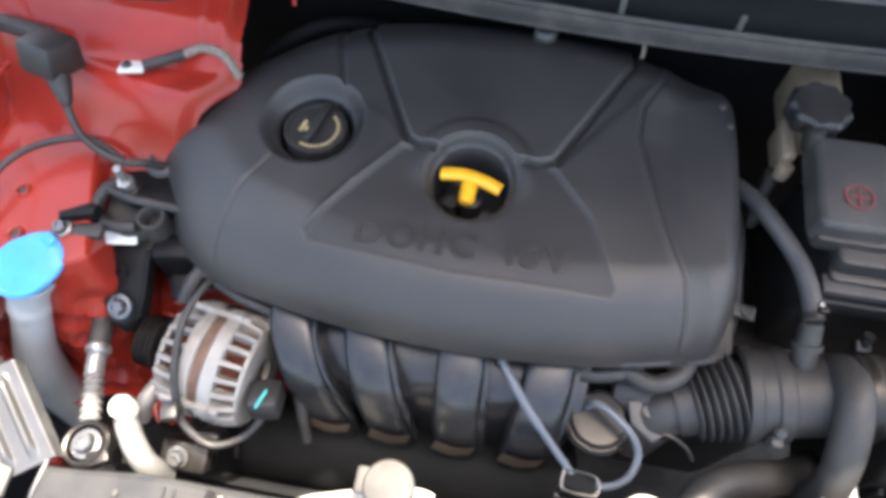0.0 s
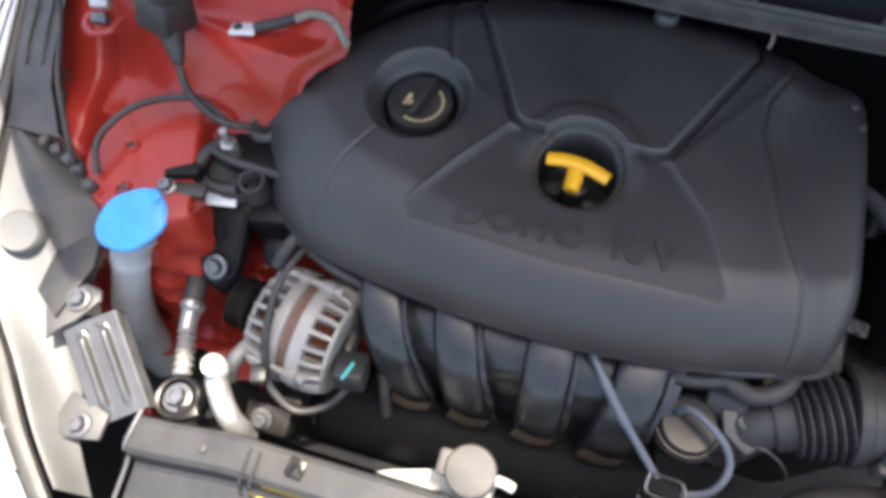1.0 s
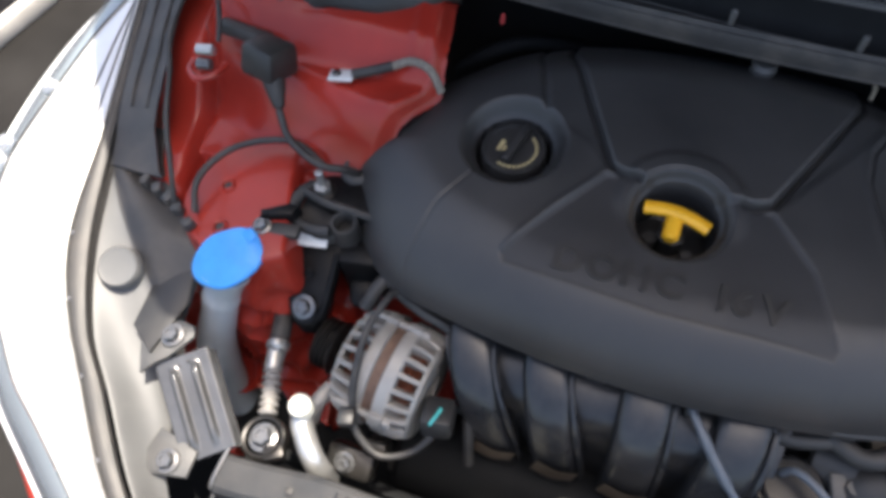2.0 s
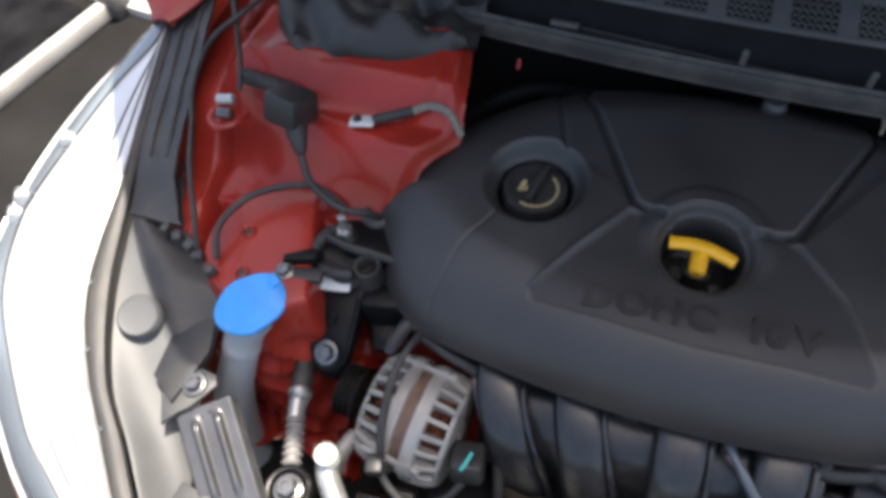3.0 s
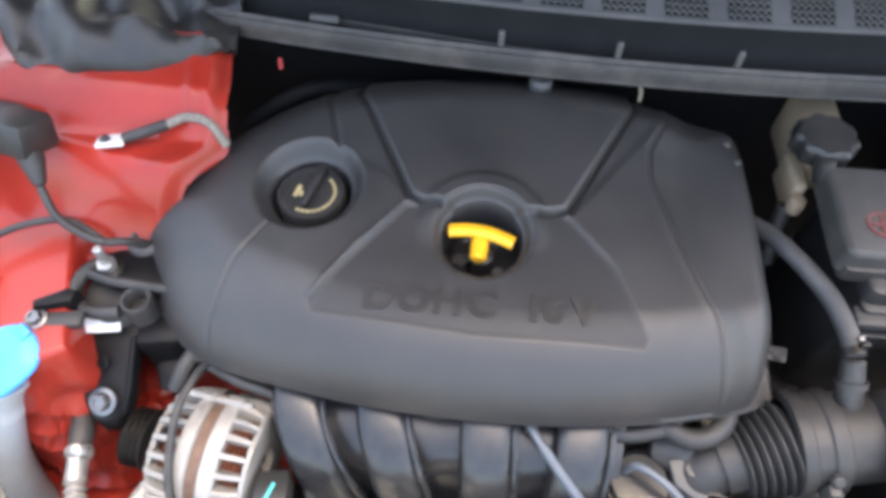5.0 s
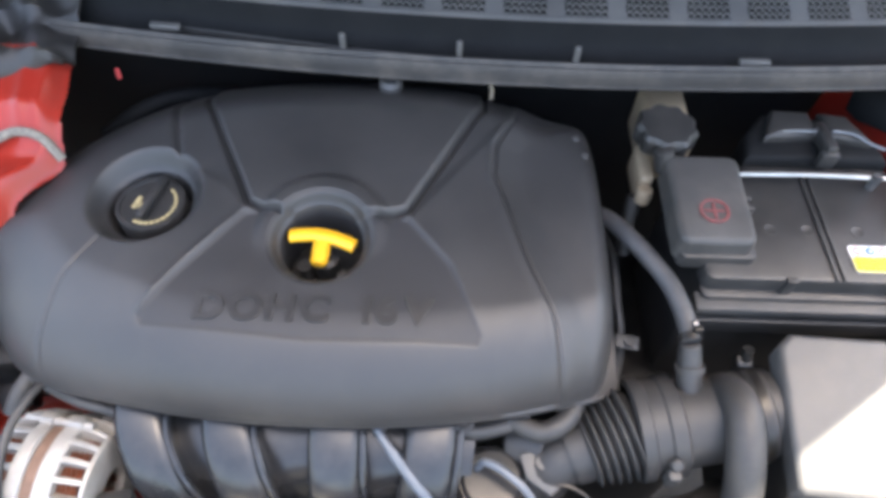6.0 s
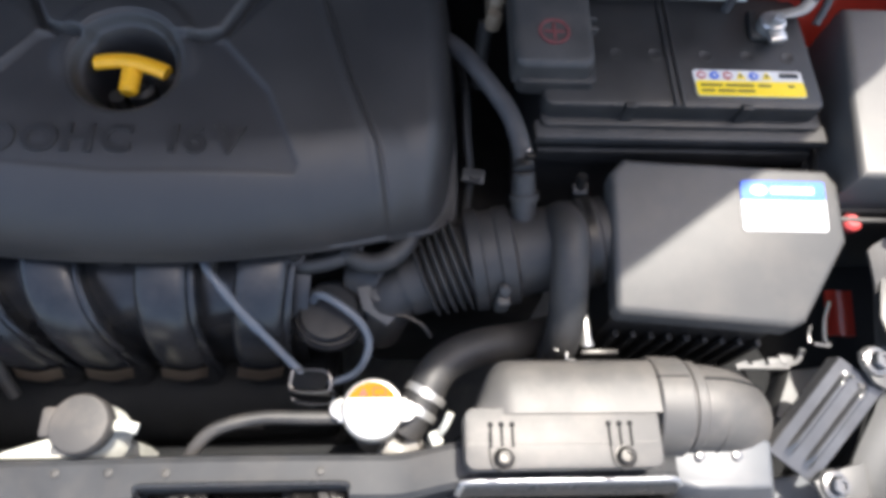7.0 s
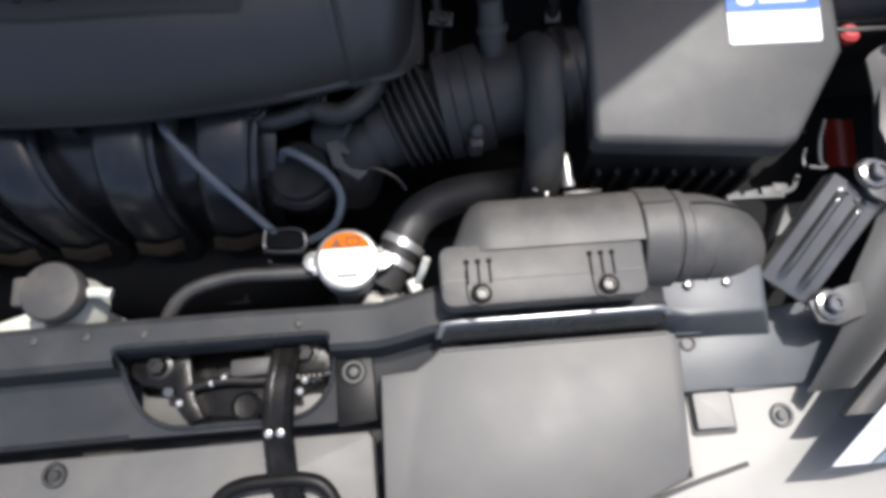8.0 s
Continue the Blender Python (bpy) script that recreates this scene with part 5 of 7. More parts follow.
part("edge_lip", bm, grey_plastic, panel, "thin raised lip along the panel's edge")
lower = thing("grille_cover_panel", (0.10, -0.42, 0.70), "grey plastic grille cover with push fasteners", "cover panel")
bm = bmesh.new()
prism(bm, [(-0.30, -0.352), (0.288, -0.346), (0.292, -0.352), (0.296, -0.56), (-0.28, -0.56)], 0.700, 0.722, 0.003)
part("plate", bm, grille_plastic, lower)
bm = bmesh.new()
prism(bm, [(0.2665, -0.286), (0.2955, -0.284), (0.298, -0.340), (0.2665, -0.342)], 0.70, 0.744, 0.002)
part("bracket", bm, black_paint, lower)
lowr = thing("bumper_cover_panel", (0.62, -0.42, 0.70), "pale grey bumper cover panel, lightened for the sun's glare", "cover panel")
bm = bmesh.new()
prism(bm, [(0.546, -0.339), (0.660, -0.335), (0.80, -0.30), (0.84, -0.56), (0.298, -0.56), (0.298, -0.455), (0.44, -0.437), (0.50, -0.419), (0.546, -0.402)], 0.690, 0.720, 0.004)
part("plate", bm, glare_panel, lowr)
bm = bmesh.new()
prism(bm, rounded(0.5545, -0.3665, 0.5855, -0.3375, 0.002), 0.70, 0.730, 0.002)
part("step", bm, glare_panel, lowr)
# darker plate, slightly proud, stands in for the shade along the step's edges
bm = bmesh.new()
prism(bm, rounded(0.552, -0.3715, 0.590, -0.3385, 0.003), 0.715, 0.7215, 0.001)
part("recess", bm, grille_plastic, lowr, "darker grey plate that gives the shade round the step")
bm = bmesh.new()
box(bm, (0.623, -0.3345, 0.7225), (0.064, 0.005, 0.006), rz=2, bev=0.0015)
part("back_lip", bm, glare_panel, lowr, "raised lip at the rear edge")
# grey bead on the surface draws the groove's shade by its colour
bm = bmesh.new()
tube(bm, [(0.475, -0.4300, 0.7195), (0.50, -0.4215, 0.7195), (0.545, -0.4075, 0.7195), (0.575, -0.4000, 0.7195), (0.593, -0.3955, 0.7195)], 0.0022, 8, 5)
part("groove", bm, grille_plastic, lowr, "curved grey bead that draws the shade of a groove")
fastener = bmesh.new()
lathe(fastener, (0, 0, 0), [(0.0100, 0), (0.0100, 0.0012), (0.0088, 0.0026), (0.0068, 0.0026), (0.0060, -0.0012), (0.0050, -0.0012), (0.0046, 0.0024), (0.0035, 0.0034), (0, 0.0036)], seg=22)
box(fastener, (0, 0, 0.0032), (0.006, 0.0012, 0.001))
fastener = as_mesh("push_fastener", fastener, black_plastic)
piece("push_fastener", fastener, pose(0.039, -0.361, 0.7225), lower)
piece("push_fastener", fastener, pose(0.2805, -0.301, 0.7445), lower)
pale_fastener = fastener.copy()
pale_fastener.materials[0] = lamp_shell
piece("push_fastener", pale_fastener, pose(0.629, -0.360, 0.7205), lowr)
piece("push_fastener", fastener, pose(-0.16, -0.40, 0.7225), lower)

# hood latch in its recess
latch = thing("hood_latch", (0.18, -0.30, 0.70), "greasy black hood latch with bolts and a spring", "hood latch")
bm = bmesh.new()
tube(bm, [(0.0995, -0.2755, 0.768), (0.0985, -0.284, 0.752)] + [(x, cut_at(x) + beam_shift(x)[0], 0.743 + (cut_at(x) + 0.291) * 0.27 + beam_shift(x)[1]) for x in (0.1000, 0.1045, 0.112, 0.124, 0.140, 0.18, 0.222, 0.240, 0.252, 0.260, 0.264)] + [(0.265, -0.284, 0.752), (0.264, -0.2755, 0.768), (0.259, -0.2722, 0.7705), (0.22, -0.2718, 0.7708), (0.14, -0.2718, 0.7708), (0.104, -0.2722, 0.7705), (0.0995, -0.2755, 0.768)], 0.0021, 8, 4)
part("recess_rim", bm, painted_steel, latch, "rolled dark edge of the recess")
bm = bmesh.new()
prism(bm, rounded(0.10, -0.336, 0.262, -0.274, 0.012), 0.690, 0.712, 0.002)
part("recess_floor", bm, grey_plastic, latch)
# black sheet added to give the deep shade behind the mechanism
bm = bmesh.new()
prism(bm, rounded(0.102, -0.304, 0.260, -0.272, 0.004), 0.705, 0.717, 0.002)
part("dark_backing", bm, greasy_steel, latch)
for poly, bolt_at in (([(0.101, -0.274), (0.106, -0.271), (0.143, -0.270), (0.148, -0.276), (0.150, -0.290), (0.153, -0.311), (0.161, -0.327), (0.150, -0.331), (0.140, -0.318), (0.137, -0.302), (0.112, -0.299), (0.102, -0.290)], (0.125, -0.284)), ([(0.208, -0.276), (0.214, -0.271), (0.257, -0.270), (0.262, -0.277), (0.262, -0.296), (0.256, -0.300), (0.226, -0.302), (0.210, -0.296)], (0.242, -0.282))):
    bm = bmesh.new()
    prism(bm, poly, 0.728, 0.741, 0.002)
    part("ear", bm, greasy_steel, latch)
    piece("bolt", bolt_dark, pose(bolt_at[0], bolt_at[1], 0.741, 4) @ Matrix.Scale(1.1, 4), latch)
    bm = bmesh.new()
    cyl(bm, (bolt_at[0] + 0.004, bolt_at[1] - 0.013, 0.722), (bolt_at[0] + 0.006, bolt_at[1] - 0.021, 0.738), 0.0046, seg=6, bev=0.0008)
    part("nut", bm, zinc, latch)
bm = bmesh.new()
prism(bm, [(0.140, -0.300), (0.250, -0.296), (0.252, -0.306), (0.232, -0.312), (0.226, -0.326), (0.176, -0.328), (0.152, -0.325), (0.146, -0.314)], 0.716, 0.731, 0.003)
part("plate", bm, greasy_steel, latch)
bm = bmesh.new()
tube(bm, [(0.136, -0.312, 0.734), (0.150, -0.303, 0.738), (0.176, -0.299, 0.739), (0.205, -0.301, 0.738), (0.262, -0.299, 0.736)], 0.0040, 10)
part("rod", bm, dark_steel, latch, "worn dark rod")
bm = bmesh.new()
coil = [(0.222 + 0.034 * t, -0.301 + 0.0052 * math.cos(t * 50), 0.737 + 0.0052 * math.sin(t * 50)) for t in np.linspace(0, 1, 100)]
tube(bm, coil, 0.0013, 6, 1)
part("spring", bm, dark_steel, latch)
for x, y in ((0.166, -0.300), (0.176, -0.297), (0.141, -0.314), (0.240, -0.303), (0.236, -0.312)):
    bm = bmesh.new()
    lathe(bm, (x, y, 0.739), [(0.0034, -0.004), (0.0034, 0.002), (0.0022, 0.0036), (0, 0.004)], (0.3, -0.3, 1), 12)
    part("rivet", bm, bright_metal, latch)
bm = bmesh.new()
lathe(bm, (0.192, -0.320, 0.729), [(0.0125, 0), (0.0125, 0.003), (0.009, 0.006), (0.005, 0.0055), (0, 0.0055)], seg=22)
part("pivot", bm, greasy_steel, latch)
bm = bmesh.new()
box(bm, (0.198, -0.290, 0.736), (0.034, 0.015, 0.012), rz=2, bev=0.003)
part("striker_block", bm, dusty_plastic, latch)
bm = bmesh.new()


def lever_at(u, v):
    y = -0.272 - 0.135 * u
    x = float(np.interp(y, [-0.41, -0.375, -0.342, -0.31, -0.275], [0.232, 0.2225, 0.2205, 0.223, 0.229]))
    w = (v - 0.5) * 2
    return (x + w * 0.0118, y, 0.748 + 0.010 * math.sin(math.pi * min(1, u * 1.6)) * (1 - 0.5 * u) - 0.012 * smooth(0.6, 1.0, u) + 0.0022 * math.exp(-((abs(w) - 0.78) / 0.16) ** 2) - 0.002 * max(0.0, abs(w) - 0.9) * 10)


sheet(bm, lever_at, 30, 20, 0.004)
part("striker_lever", bm, greasy_steel, latch, "black safety lever")
bm = bmesh.new()
lathe(bm, (0, 0, 0), [(0.0032, 0), (0.003, 0.002), (0, 0.003)], seg=12)
stud = as_mesh("stud", bm, bright_metal)
for x in (0.2125, 0.2215):
    piece("stud", stud, pose(x + 0.003, -0.344, 0.7565, 10), latch)
bm = bmesh.new()
loop = [(0.160, -0.440, 0.736), (0.163, -0.415, 0.739), (0.174, -0.389, 0.741), (0.190, -0.380, 0.742), (0.214, -0.378, 0.742), (0.240, -0.379, 0.742), (0.256, -0.387, 0.741), (0.266, -0.410, 0.739), (0.270, -0.440, 0.736)]
tube(bm, loop, 0.0056, 12, 6, flat=0.7)
part("handle_loop", bm, black_paint, latch)

# snorkel over the support
snork = thing("air_intake_snorkel", (0.46, -0.22, 0.72), "dusty grey plastic air intake snorkel with two screws", "air intake")


def snork_body(u, v):
    x = 0.356 + 0.156 * u
    back = -0.178 - 0.050 * (1 - smooth(0.0, 0.26, u)) ** 2
    s = v * math.pi * 0.52
    y = -0.226 + (back + 0.226) * math.sin(s) ** 0.8
    z = 0.772 + 0.036 * math.cos(s * 0.96) ** 0.7 * (0.70 + 0.30 * smooth(0.0, 0.25, u))
    return (x, y, z)


bm = bmesh.new()
sheet(bm, snork_body, 36, 18)
extrude_x(bm, [(-0.178, 0.776), (-0.180, 0.70)], [0.39, 0.45, 0.512])
part("body", bm, snorkel_plastic, snork, sharp=60)
bm = bmesh.new()
prism(bm, rounded(0.354, -0.267, 0.508, -0.221, 0.008), 0.782, 0.806, 0.0012, tilt=lambda x, y: 0.02 * (y + 0.225))
part("plate", bm, snorkel_plastic, snork)
bm = bmesh.new()
box(bm, (0, -0.0085, 0), (0.0018, 0.017, 0.0012))
lathe(bm, (0, 0, -0.0004), [(0.0024, 0), (0.002, 0.0012), (0, 0.0012)], seg=8)
slot = as_mesh("slot", bm, cowl_plastic)
for x0 in (0.3825, 0.4755):
    for k in (-1, 0, 1):
        piece("slot", slot, pose(x0 + 0.0085 * k, -0.234, 0.8060, 1), snork)
screw = bmesh.new()
lathe(screw, (0, 0, 0), [(0.0102, 0), (0.0102, 0.0014), (0.0090, 0.0016), (0.0080, 0.0030), (0.0076, 0.0056), (0.0060, 0.0066), (0.0042, 0.0066), (0.0036, 0.0036), (0, 0.0036)], seg=22)
screw = as_mesh("screw", screw, dark_steel)
for x0 in (0.3835, 0.4780):
    piece("screw", screw, pose(x0, -0.2590, 0.8050, 1) @ Matrix.Scale(0.85, 4), snork)
for x0 in (0.3835, 0.4780):
    bm = bmesh.new()
    tube(bm, [(x0 - 0.0105, -0.240, 0.8058), (x0 - 0.0108, -0.256, 0.8055), (x0 - 0.0085, -0.2655, 0.8053), (x0, -0.2700, 0.8020)], 0.0006, 6, 5)
    part("moulded_line", bm, cowl_plastic, snork)
bm = bmesh.new()
box(bm, (0.525, -0.1975, 0.8072), (0.026, 0.0012, 0.0012), rx=-25)
part("cuff_seam", bm, cowl_plastic, snork, "thin seam across the cuff")
bm = bmesh.new()
box(bm, (0.431, -0.2482, 0.8058), (0.150, 0.0012, 0.0010))
part("parting_line", bm, snorkel_plastic, snork, "thin parting line")
AX = Vector((1, -0.03, 0))
bm = bmesh.new()
lathe(bm, (0.508, -0.214, 0.770), [(0.030, -0.002), (0.0360, -0.002), (0.0360, 0.006), (0.030, 0.006)], AX, 40)
part("gap_ring", bm, cowl_plastic, snork, "dark groove before the cuff")
bm = bmesh.new()
lathe(bm, (0.508, -0.214, 0.770), [(0.030, 0.004), (0.0400, 0.004), (0.0412, 0.0055), (0.0412, 0.0300), (0.0400, 0.0315), (0.0370, 0.0320), (0.0370, 0.0340), (0.0385, 0.0350), (0.0385, 0.0420), (0.0368, 0.0440)], AX, 44)
part("cuff", bm, snorkel_plastic, snork, "rubber cuff with a raised lip")
ELBOW = spline([(0.545, -0.216, 0.770), (0.566, -0.217, 0.768), (0.590, -0.221, 0.752), (0.601, -0.227, 0.715), (0.601, -0.232, 0.66)], 8)
bm = bmesh.new()
tube(bm, [tuple(q) for q in ELBOW], 0.0366, 28, 1)
part("elbow", bm, snorkel_plastic, snork, "dusty rubber elbow bending down")
bm = bmesh.new()
seam = []
for k, q in enumerate(ELBOW[:-1]):
    d = (ELBOW[k + 1] - q).normalized()
    out = Vector((0, 1, 0)).cross(d).normalized() * -1
    if out.z < 0 and out.x < 0:
        out = -out
    seam.append(q + (out * 0.86 + Vector((0, 0.50, 0))).normalized() * 0.0368)
tube(bm, [tuple(q) for q in seam[:22:3]], 0.0011, 6, 3)
part("mould_seam", bm, cowl_plastic, snork, "dark mould seam over the elbow")
bm = bmesh.new()
lathe(bm, (0.566, -0.2175, 0.7675), [(0.0355, -0.0012), (0.0372, -0.0006), (0.0372, 0.0006), (0.0355, 0.0012)], Vector((1, -0.04, -0.1)), 40)
part("ridge", bm, snorkel_plastic, snork)

# ---- radiator cap, hoses, coolant reservoir ----
rad = thing("radiator", (0.282, -0.218, 0.60), "radiator filler with a bright pressure cap in orange and white", "radiator")
RC = Vector((0.282, -0.216, 0.772))
bm = bmesh.new()
lathe(bm, RC, [(0.0, -0.002), (0.0255, -0.002), (0.0255, 0.004), (0.0235, 0.0065), (0.021, 0.007), (0, 0.0075)], seg=40)
for s in (-1, 1):
    lathe(bm, RC + Vector((s * 0.0268, -s * 0.001, 0.0)), [(0, -0.002), (0.0082, -0.002), (0.0086, 0.0), (0.0080, 0.0022), (0.0045, 0.0028), (0.004, 0.0015), (0, 0.0015)], seg=22)
    box(bm, RC + Vector((s * 0.020, 0, 0.0)), (0.016, 0.020, 0.0036), bev=0.0012)
cap = part("pressure_cap", bm, bright_metal, rad, "bright cap with an orange and white sticker")
for name, mat, a0, a1 in (("orange_half", orange_print, 22, 158), ("white_half", white_print, 158, 382)):
    bm = bmesh.new()
    prism(bm, [(RC.x + 0.0215 * math.cos(radians(a)), RC.y + 0.0215 * math.sin(radians(a))) for a in np.linspace(a0, a1, 22)], RC.z + 0.0078, RC.z + 0.0084)
    part(name, bm, mat, cap)
    if a0 == 22:
        bm = bmesh.new()
        prism(bm, [(RC.x - 0.0115, RC.y + 0.0098), (RC.x - 0.0035, RC.y + 0.0098), (RC.x - 0.0075, RC.y + 0.0165)], RC.z + 0.0085, RC.z + 0.0090)
        for dx, dy, w, h in ((0.0055, 0.0165, 0.010, 0.0009), (0.0055, 0.0100, 0.010, 0.0009), (0.0005, 0.0132, 0.0009, 0.0065), (0.0105, 0.0132, 0.0009, 0.0065)):
            box(bm, (RC.x + dx, RC.y + dy, RC.z + 0.0087), (w, h, 0.0005))
        part("warning_sign", bm, brown_print, cap)
    else:
        bm = bmesh.new()
        for k in range(6):
            box(bm, (RC.x - 0.0065 + 0.0027 * k, RC.y - 0.0145, RC.z + 0.0087), (0.0019, 0.003, 0.0005))
        part("print_bar", bm, black_print, cap)
        bm = bmesh.new()
        box(bm, (RC.x + 0.003, RC.y + 0.003, RC.z + 0.0087), (0.006, 0.0018, 0.0005), rz=35)
        part("arrow", bm, red_print, cap)
bm = bmesh.new()
lathe(bm, (0.282, -0.218, 0.72), [(0.021, -0.06), (0.021, 0.03), (0.024, 0.034), (0.024, 0.048)], seg=30)
part("filler_neck", bm, aluminium, rad)

hose = thing("radiator_hose", (0.34, -0.17, 0.70), "black radiator hose with a bright clamp", "hose")
bm = bmesh.new()
tube(bm, [(0.308, -0.228, 0.742), (0.322, -0.206, 0.752), (0.340, -0.176, 0.754), (0.375, -0.156, 0.745), (0.43, -0.140, 0.72), (0.48, -0.11, 0.66)], 0.017, 20)
part("hose", bm, rubber, hose)
for k, q in enumerate(((0.318, -0.213, 0.750), (0.326, -0.200, 0.753))):
    bm = bmesh.new()
    lathe(bm, q, [(0.0175, -0.0035), (0.0190, -0.0035), (0.0190, 0.0035), (0.0175, 0.0035)], (0.5, 0.85, 0.1), 28)
    part("spring_clamp", bm, bright_metal, hose)
bm = bmesh.new()
tube(bm, [(0.290, -0.238, 0.735), (0.306, -0.244, 0.730), (0.322, -0.238, 0.735)], 0.012, 14)
part("outlet", bm, aluminium, hose)
bm = bmesh.new()
box(bm, (0.334, -0.238, 0.755), (0.010, 0.012, 0.022), rz=20, bev=0.002)
tube(bm, [(0.336, -0.236, 0.764), (0.341, -0.230, 0.776), (0.345, -0.222, 0.784)], 0.0032, 8)
part("drain_tap", bm, reservoir_plastic, hose, "pale plastic tap")

over = thing("overflow_hose", (0.19, -0.22, 0.72), "thin black overflow hose to the coolant reservoir", "hose")
bm = bmesh.new()
tube(bm, [(0.128, -0.262, 0.745), (0.138, -0.243, 0.757), (0.156, -0.228, 0.763), (0.190, -0.220, 0.763), (0.225, -0.220, 0.762), (0.262, -0.220, 0.760)], 0.0058, 12)
part("hose", bm, rubber, over)

res = thing("coolant_reservoir", (0.05, -0.235, 0.60), "milky coolant reservoir with a grey cap", "coolant reservoir")
bm = bmesh.new()
prism(bm, [(-0.036, -0.247), (-0.020, -0.240), (0.020, -0.228), (0.062, -0.226), (0.070, -0.232), (0.072, -0.247)], 0.60, 0.739, 0.004, 3)
lathe(bm, (0.052, -0.230, 0.735), [(0.027, 0), (0.024, 0.014), (0.020, 0.024), (0.018, 0.036)], seg=28)
part("tank", bm, reservoir_plastic, res)
bm = bmesh.new()
lathe(bm, (0.054, -0.226, 0.770), [(0.020, -0.004), (0.0235, -0.002), (0.0238, 0.010), (0.022, 0.0125), (0.018, 0.0135), (0, 0.0138)], seg=36)
box(bm, (0.030, -0.224, 0.776), (0.014, 0.024, 0.008), bev=0.003)
part("cap", bm, seal_rubber, res, "dusty grey cap with a tab")
bm = bmesh.new()
tube(bm, [(0.070, -0.226, 0.768), (0.084, -0.226, 0.768), (0.094, -0.228, 0.766)], 0.0048, 10)
part("nipple", bm, reservoir_plastic, res)

# ---- vacuum canister with the thin blue-grey hoses ----
can = thing("vacuum_actuator", (0.24, -0.125, 0.70), "round black vacuum actuator with grey-blue hoses", "vacuum actuator")
bm = bmesh.new()
lathe(bm, (0.240, -0.124, 0.745), [(0.022, -0.05), (0.027, -0.02), (0.0335, -0.012), (0.0340, -0.002), (0.0310, 0.002), (0.0300, 0.0005), (0.0285, 0.0005), (0.0275, 0.006), (0.0255, 0.008), (0.025, 0.0065), (0, 0.007)], seg=40)
part("canister", bm, manifold_plastic, can)
bm = bmesh.new()
tube(bm, [(0.226, -0.116, 0.757), (0.232, -0.115, 0.770), (0.246, -0.122, 0.774), (0.268, -0.138, 0.768), (0.277, -0.156, 0.758), (0.268, -0.177, 0.748), (0.246, -0.186, 0.742), (0.230, -0.184, 0.742)], 0.0037, 10)
part("short_hose", bm, blue_hose, can)
bm = bmesh.new()
tube(bm, [(0.134, -0.088, 0.790), (0.142, -0.103, 0.789), (0.170, -0.134, 0.772), (0.198, -0.160, 0.756), (0.222, -0.182, 0.744)], 0.0042, 10, 8, radii=lambda t: 0.0048 if 0.34 < t < 0.62 else 0.0038)
part("long_hose", bm, blue_hose, can)
bm = bmesh.new()
box(bm, (0.226, -0.186, 0.738), (0.030, 0.016, 0.022), rz=-5, bev=0.002)
box(bm, (0.226, -0.196, 0.734), (0.036, 0.004, 0.026), rz=-5, bev=0.001)
part("solenoid_valve", bm, cowl_plastic, can)
bm = bmesh.new()
tube(bm, [(0.210, -0.190, 0.726), (0.212, -0.200, 0.724), (0.242, -0.201, 0.724), (0.244, -0.19, 0.73)], 0.0019, 6)
tube(bm, [(0.211, -0.177, 0.750), (0.240, -0.179, 0.750), (0.242, -0.195, 0.747), (0.212, -0.194, 0.747), (0.211, -0.177, 0.750)], 0.0014, 6)
part("wire_clip", bm, zinc, can)
bm = bmesh.new()
box(bm, (0.138, -0.090, 0.782), (0.012, 0.016, 0.014), bev=0.002)
part("port", bm, dusty_plastic, can)

throttle = thing("throttle_body", (0.275, -0.10, 0.70), "grey cast throttle body with a wiring bracket", "throttle body")
bm = bmesh.new()
cyl(bm, (0.262, -0.080, 0.725), (0.300, -0.090, 0.738), 0.034, seg=30, bev=0.004)
part("housing", bm, black_plastic, throttle)
bm = bmesh.new()
prism(bm, [(0.265, -0.104), (0.290, -0.100), (0.304, -0.114), (0.306, -0.126), (0.292, -0.138), (0.270, -0.124)], 0.752, 0.757, 0.0015, tilt=lambda x, y: 0.25 * (y + 0.12))
cyl(bm, (0.284, -0.112, 0.752), (0.284, -0.112, 0.764), 0.006, seg=12)
part("bracket", bm, tab_steel, throttle)
bm = bmesh.new()
tube(bm, [(0.296, -0.128, 0.754), (0.310, -0.130, 0.754), (0.324, -0.137, 0.750), (0.332, -0.146, 0.744)], 0.0022, 8)
part("cable", bm, dark_steel, throttle)
bm = bmesh.new()
tube(bm, [(0.255, -0.08, 0.782), (0.28, -0.092, 0.786), (0.302, -0.083, 0.79), (0.315, -0.062, 0.786), (0.32, -0.04, 0.77)], 0.0092, 14)
tube(bm, [(0.19, -0.085, 0.775), (0.225, -0.09, 0.778), (0.26, -0.082, 0.782)], 0.008, 12)
part("pipe", bm, rubber, throttle, "dark moulded vacuum pipe")
for x, y in ((0.262, -0.076), (0.212, -0.085)):
    piece("bolt", bolt_dark, pose(x, y, 0.79, 20), throttle)

# ---- alternator ----
alt = thing("alternator", (-0.145, -0.145, 0.66), "dusty aluminium alternator with copper windings behind its ribs", "alternator")
AL, AXA = Vector((-0.151, -0.131, 0.734)), Vector((1, -0.115, -0.05)).normalized()
rotA = frame_on(AXA)


def ring(bm, prof, seg=56):
    return lathe(bm, AL, prof + [prof[0]], AXA, seg)


bm = bmesh.new()
for h0 in (-0.034, 0.016):
    lathe(bm, AL, [(0.030, h0)] + [(0.0475 + 0.0018 * math.cos(k * math.pi), h0 + 0.0022 * k) for k in range(11)] + [(0.030, h0 + 0.024)], AXA, 60, wobble=lambda a: 1 + 0.02 * math.cos(36 * a))
part("winding", bm, copper, alt, "copper windings")
bm = bmesh.new()
ring(bm, [(0.040, -0.006), (0.0565, -0.006), (0.0565, 0.008), (0.040, 0.008)])
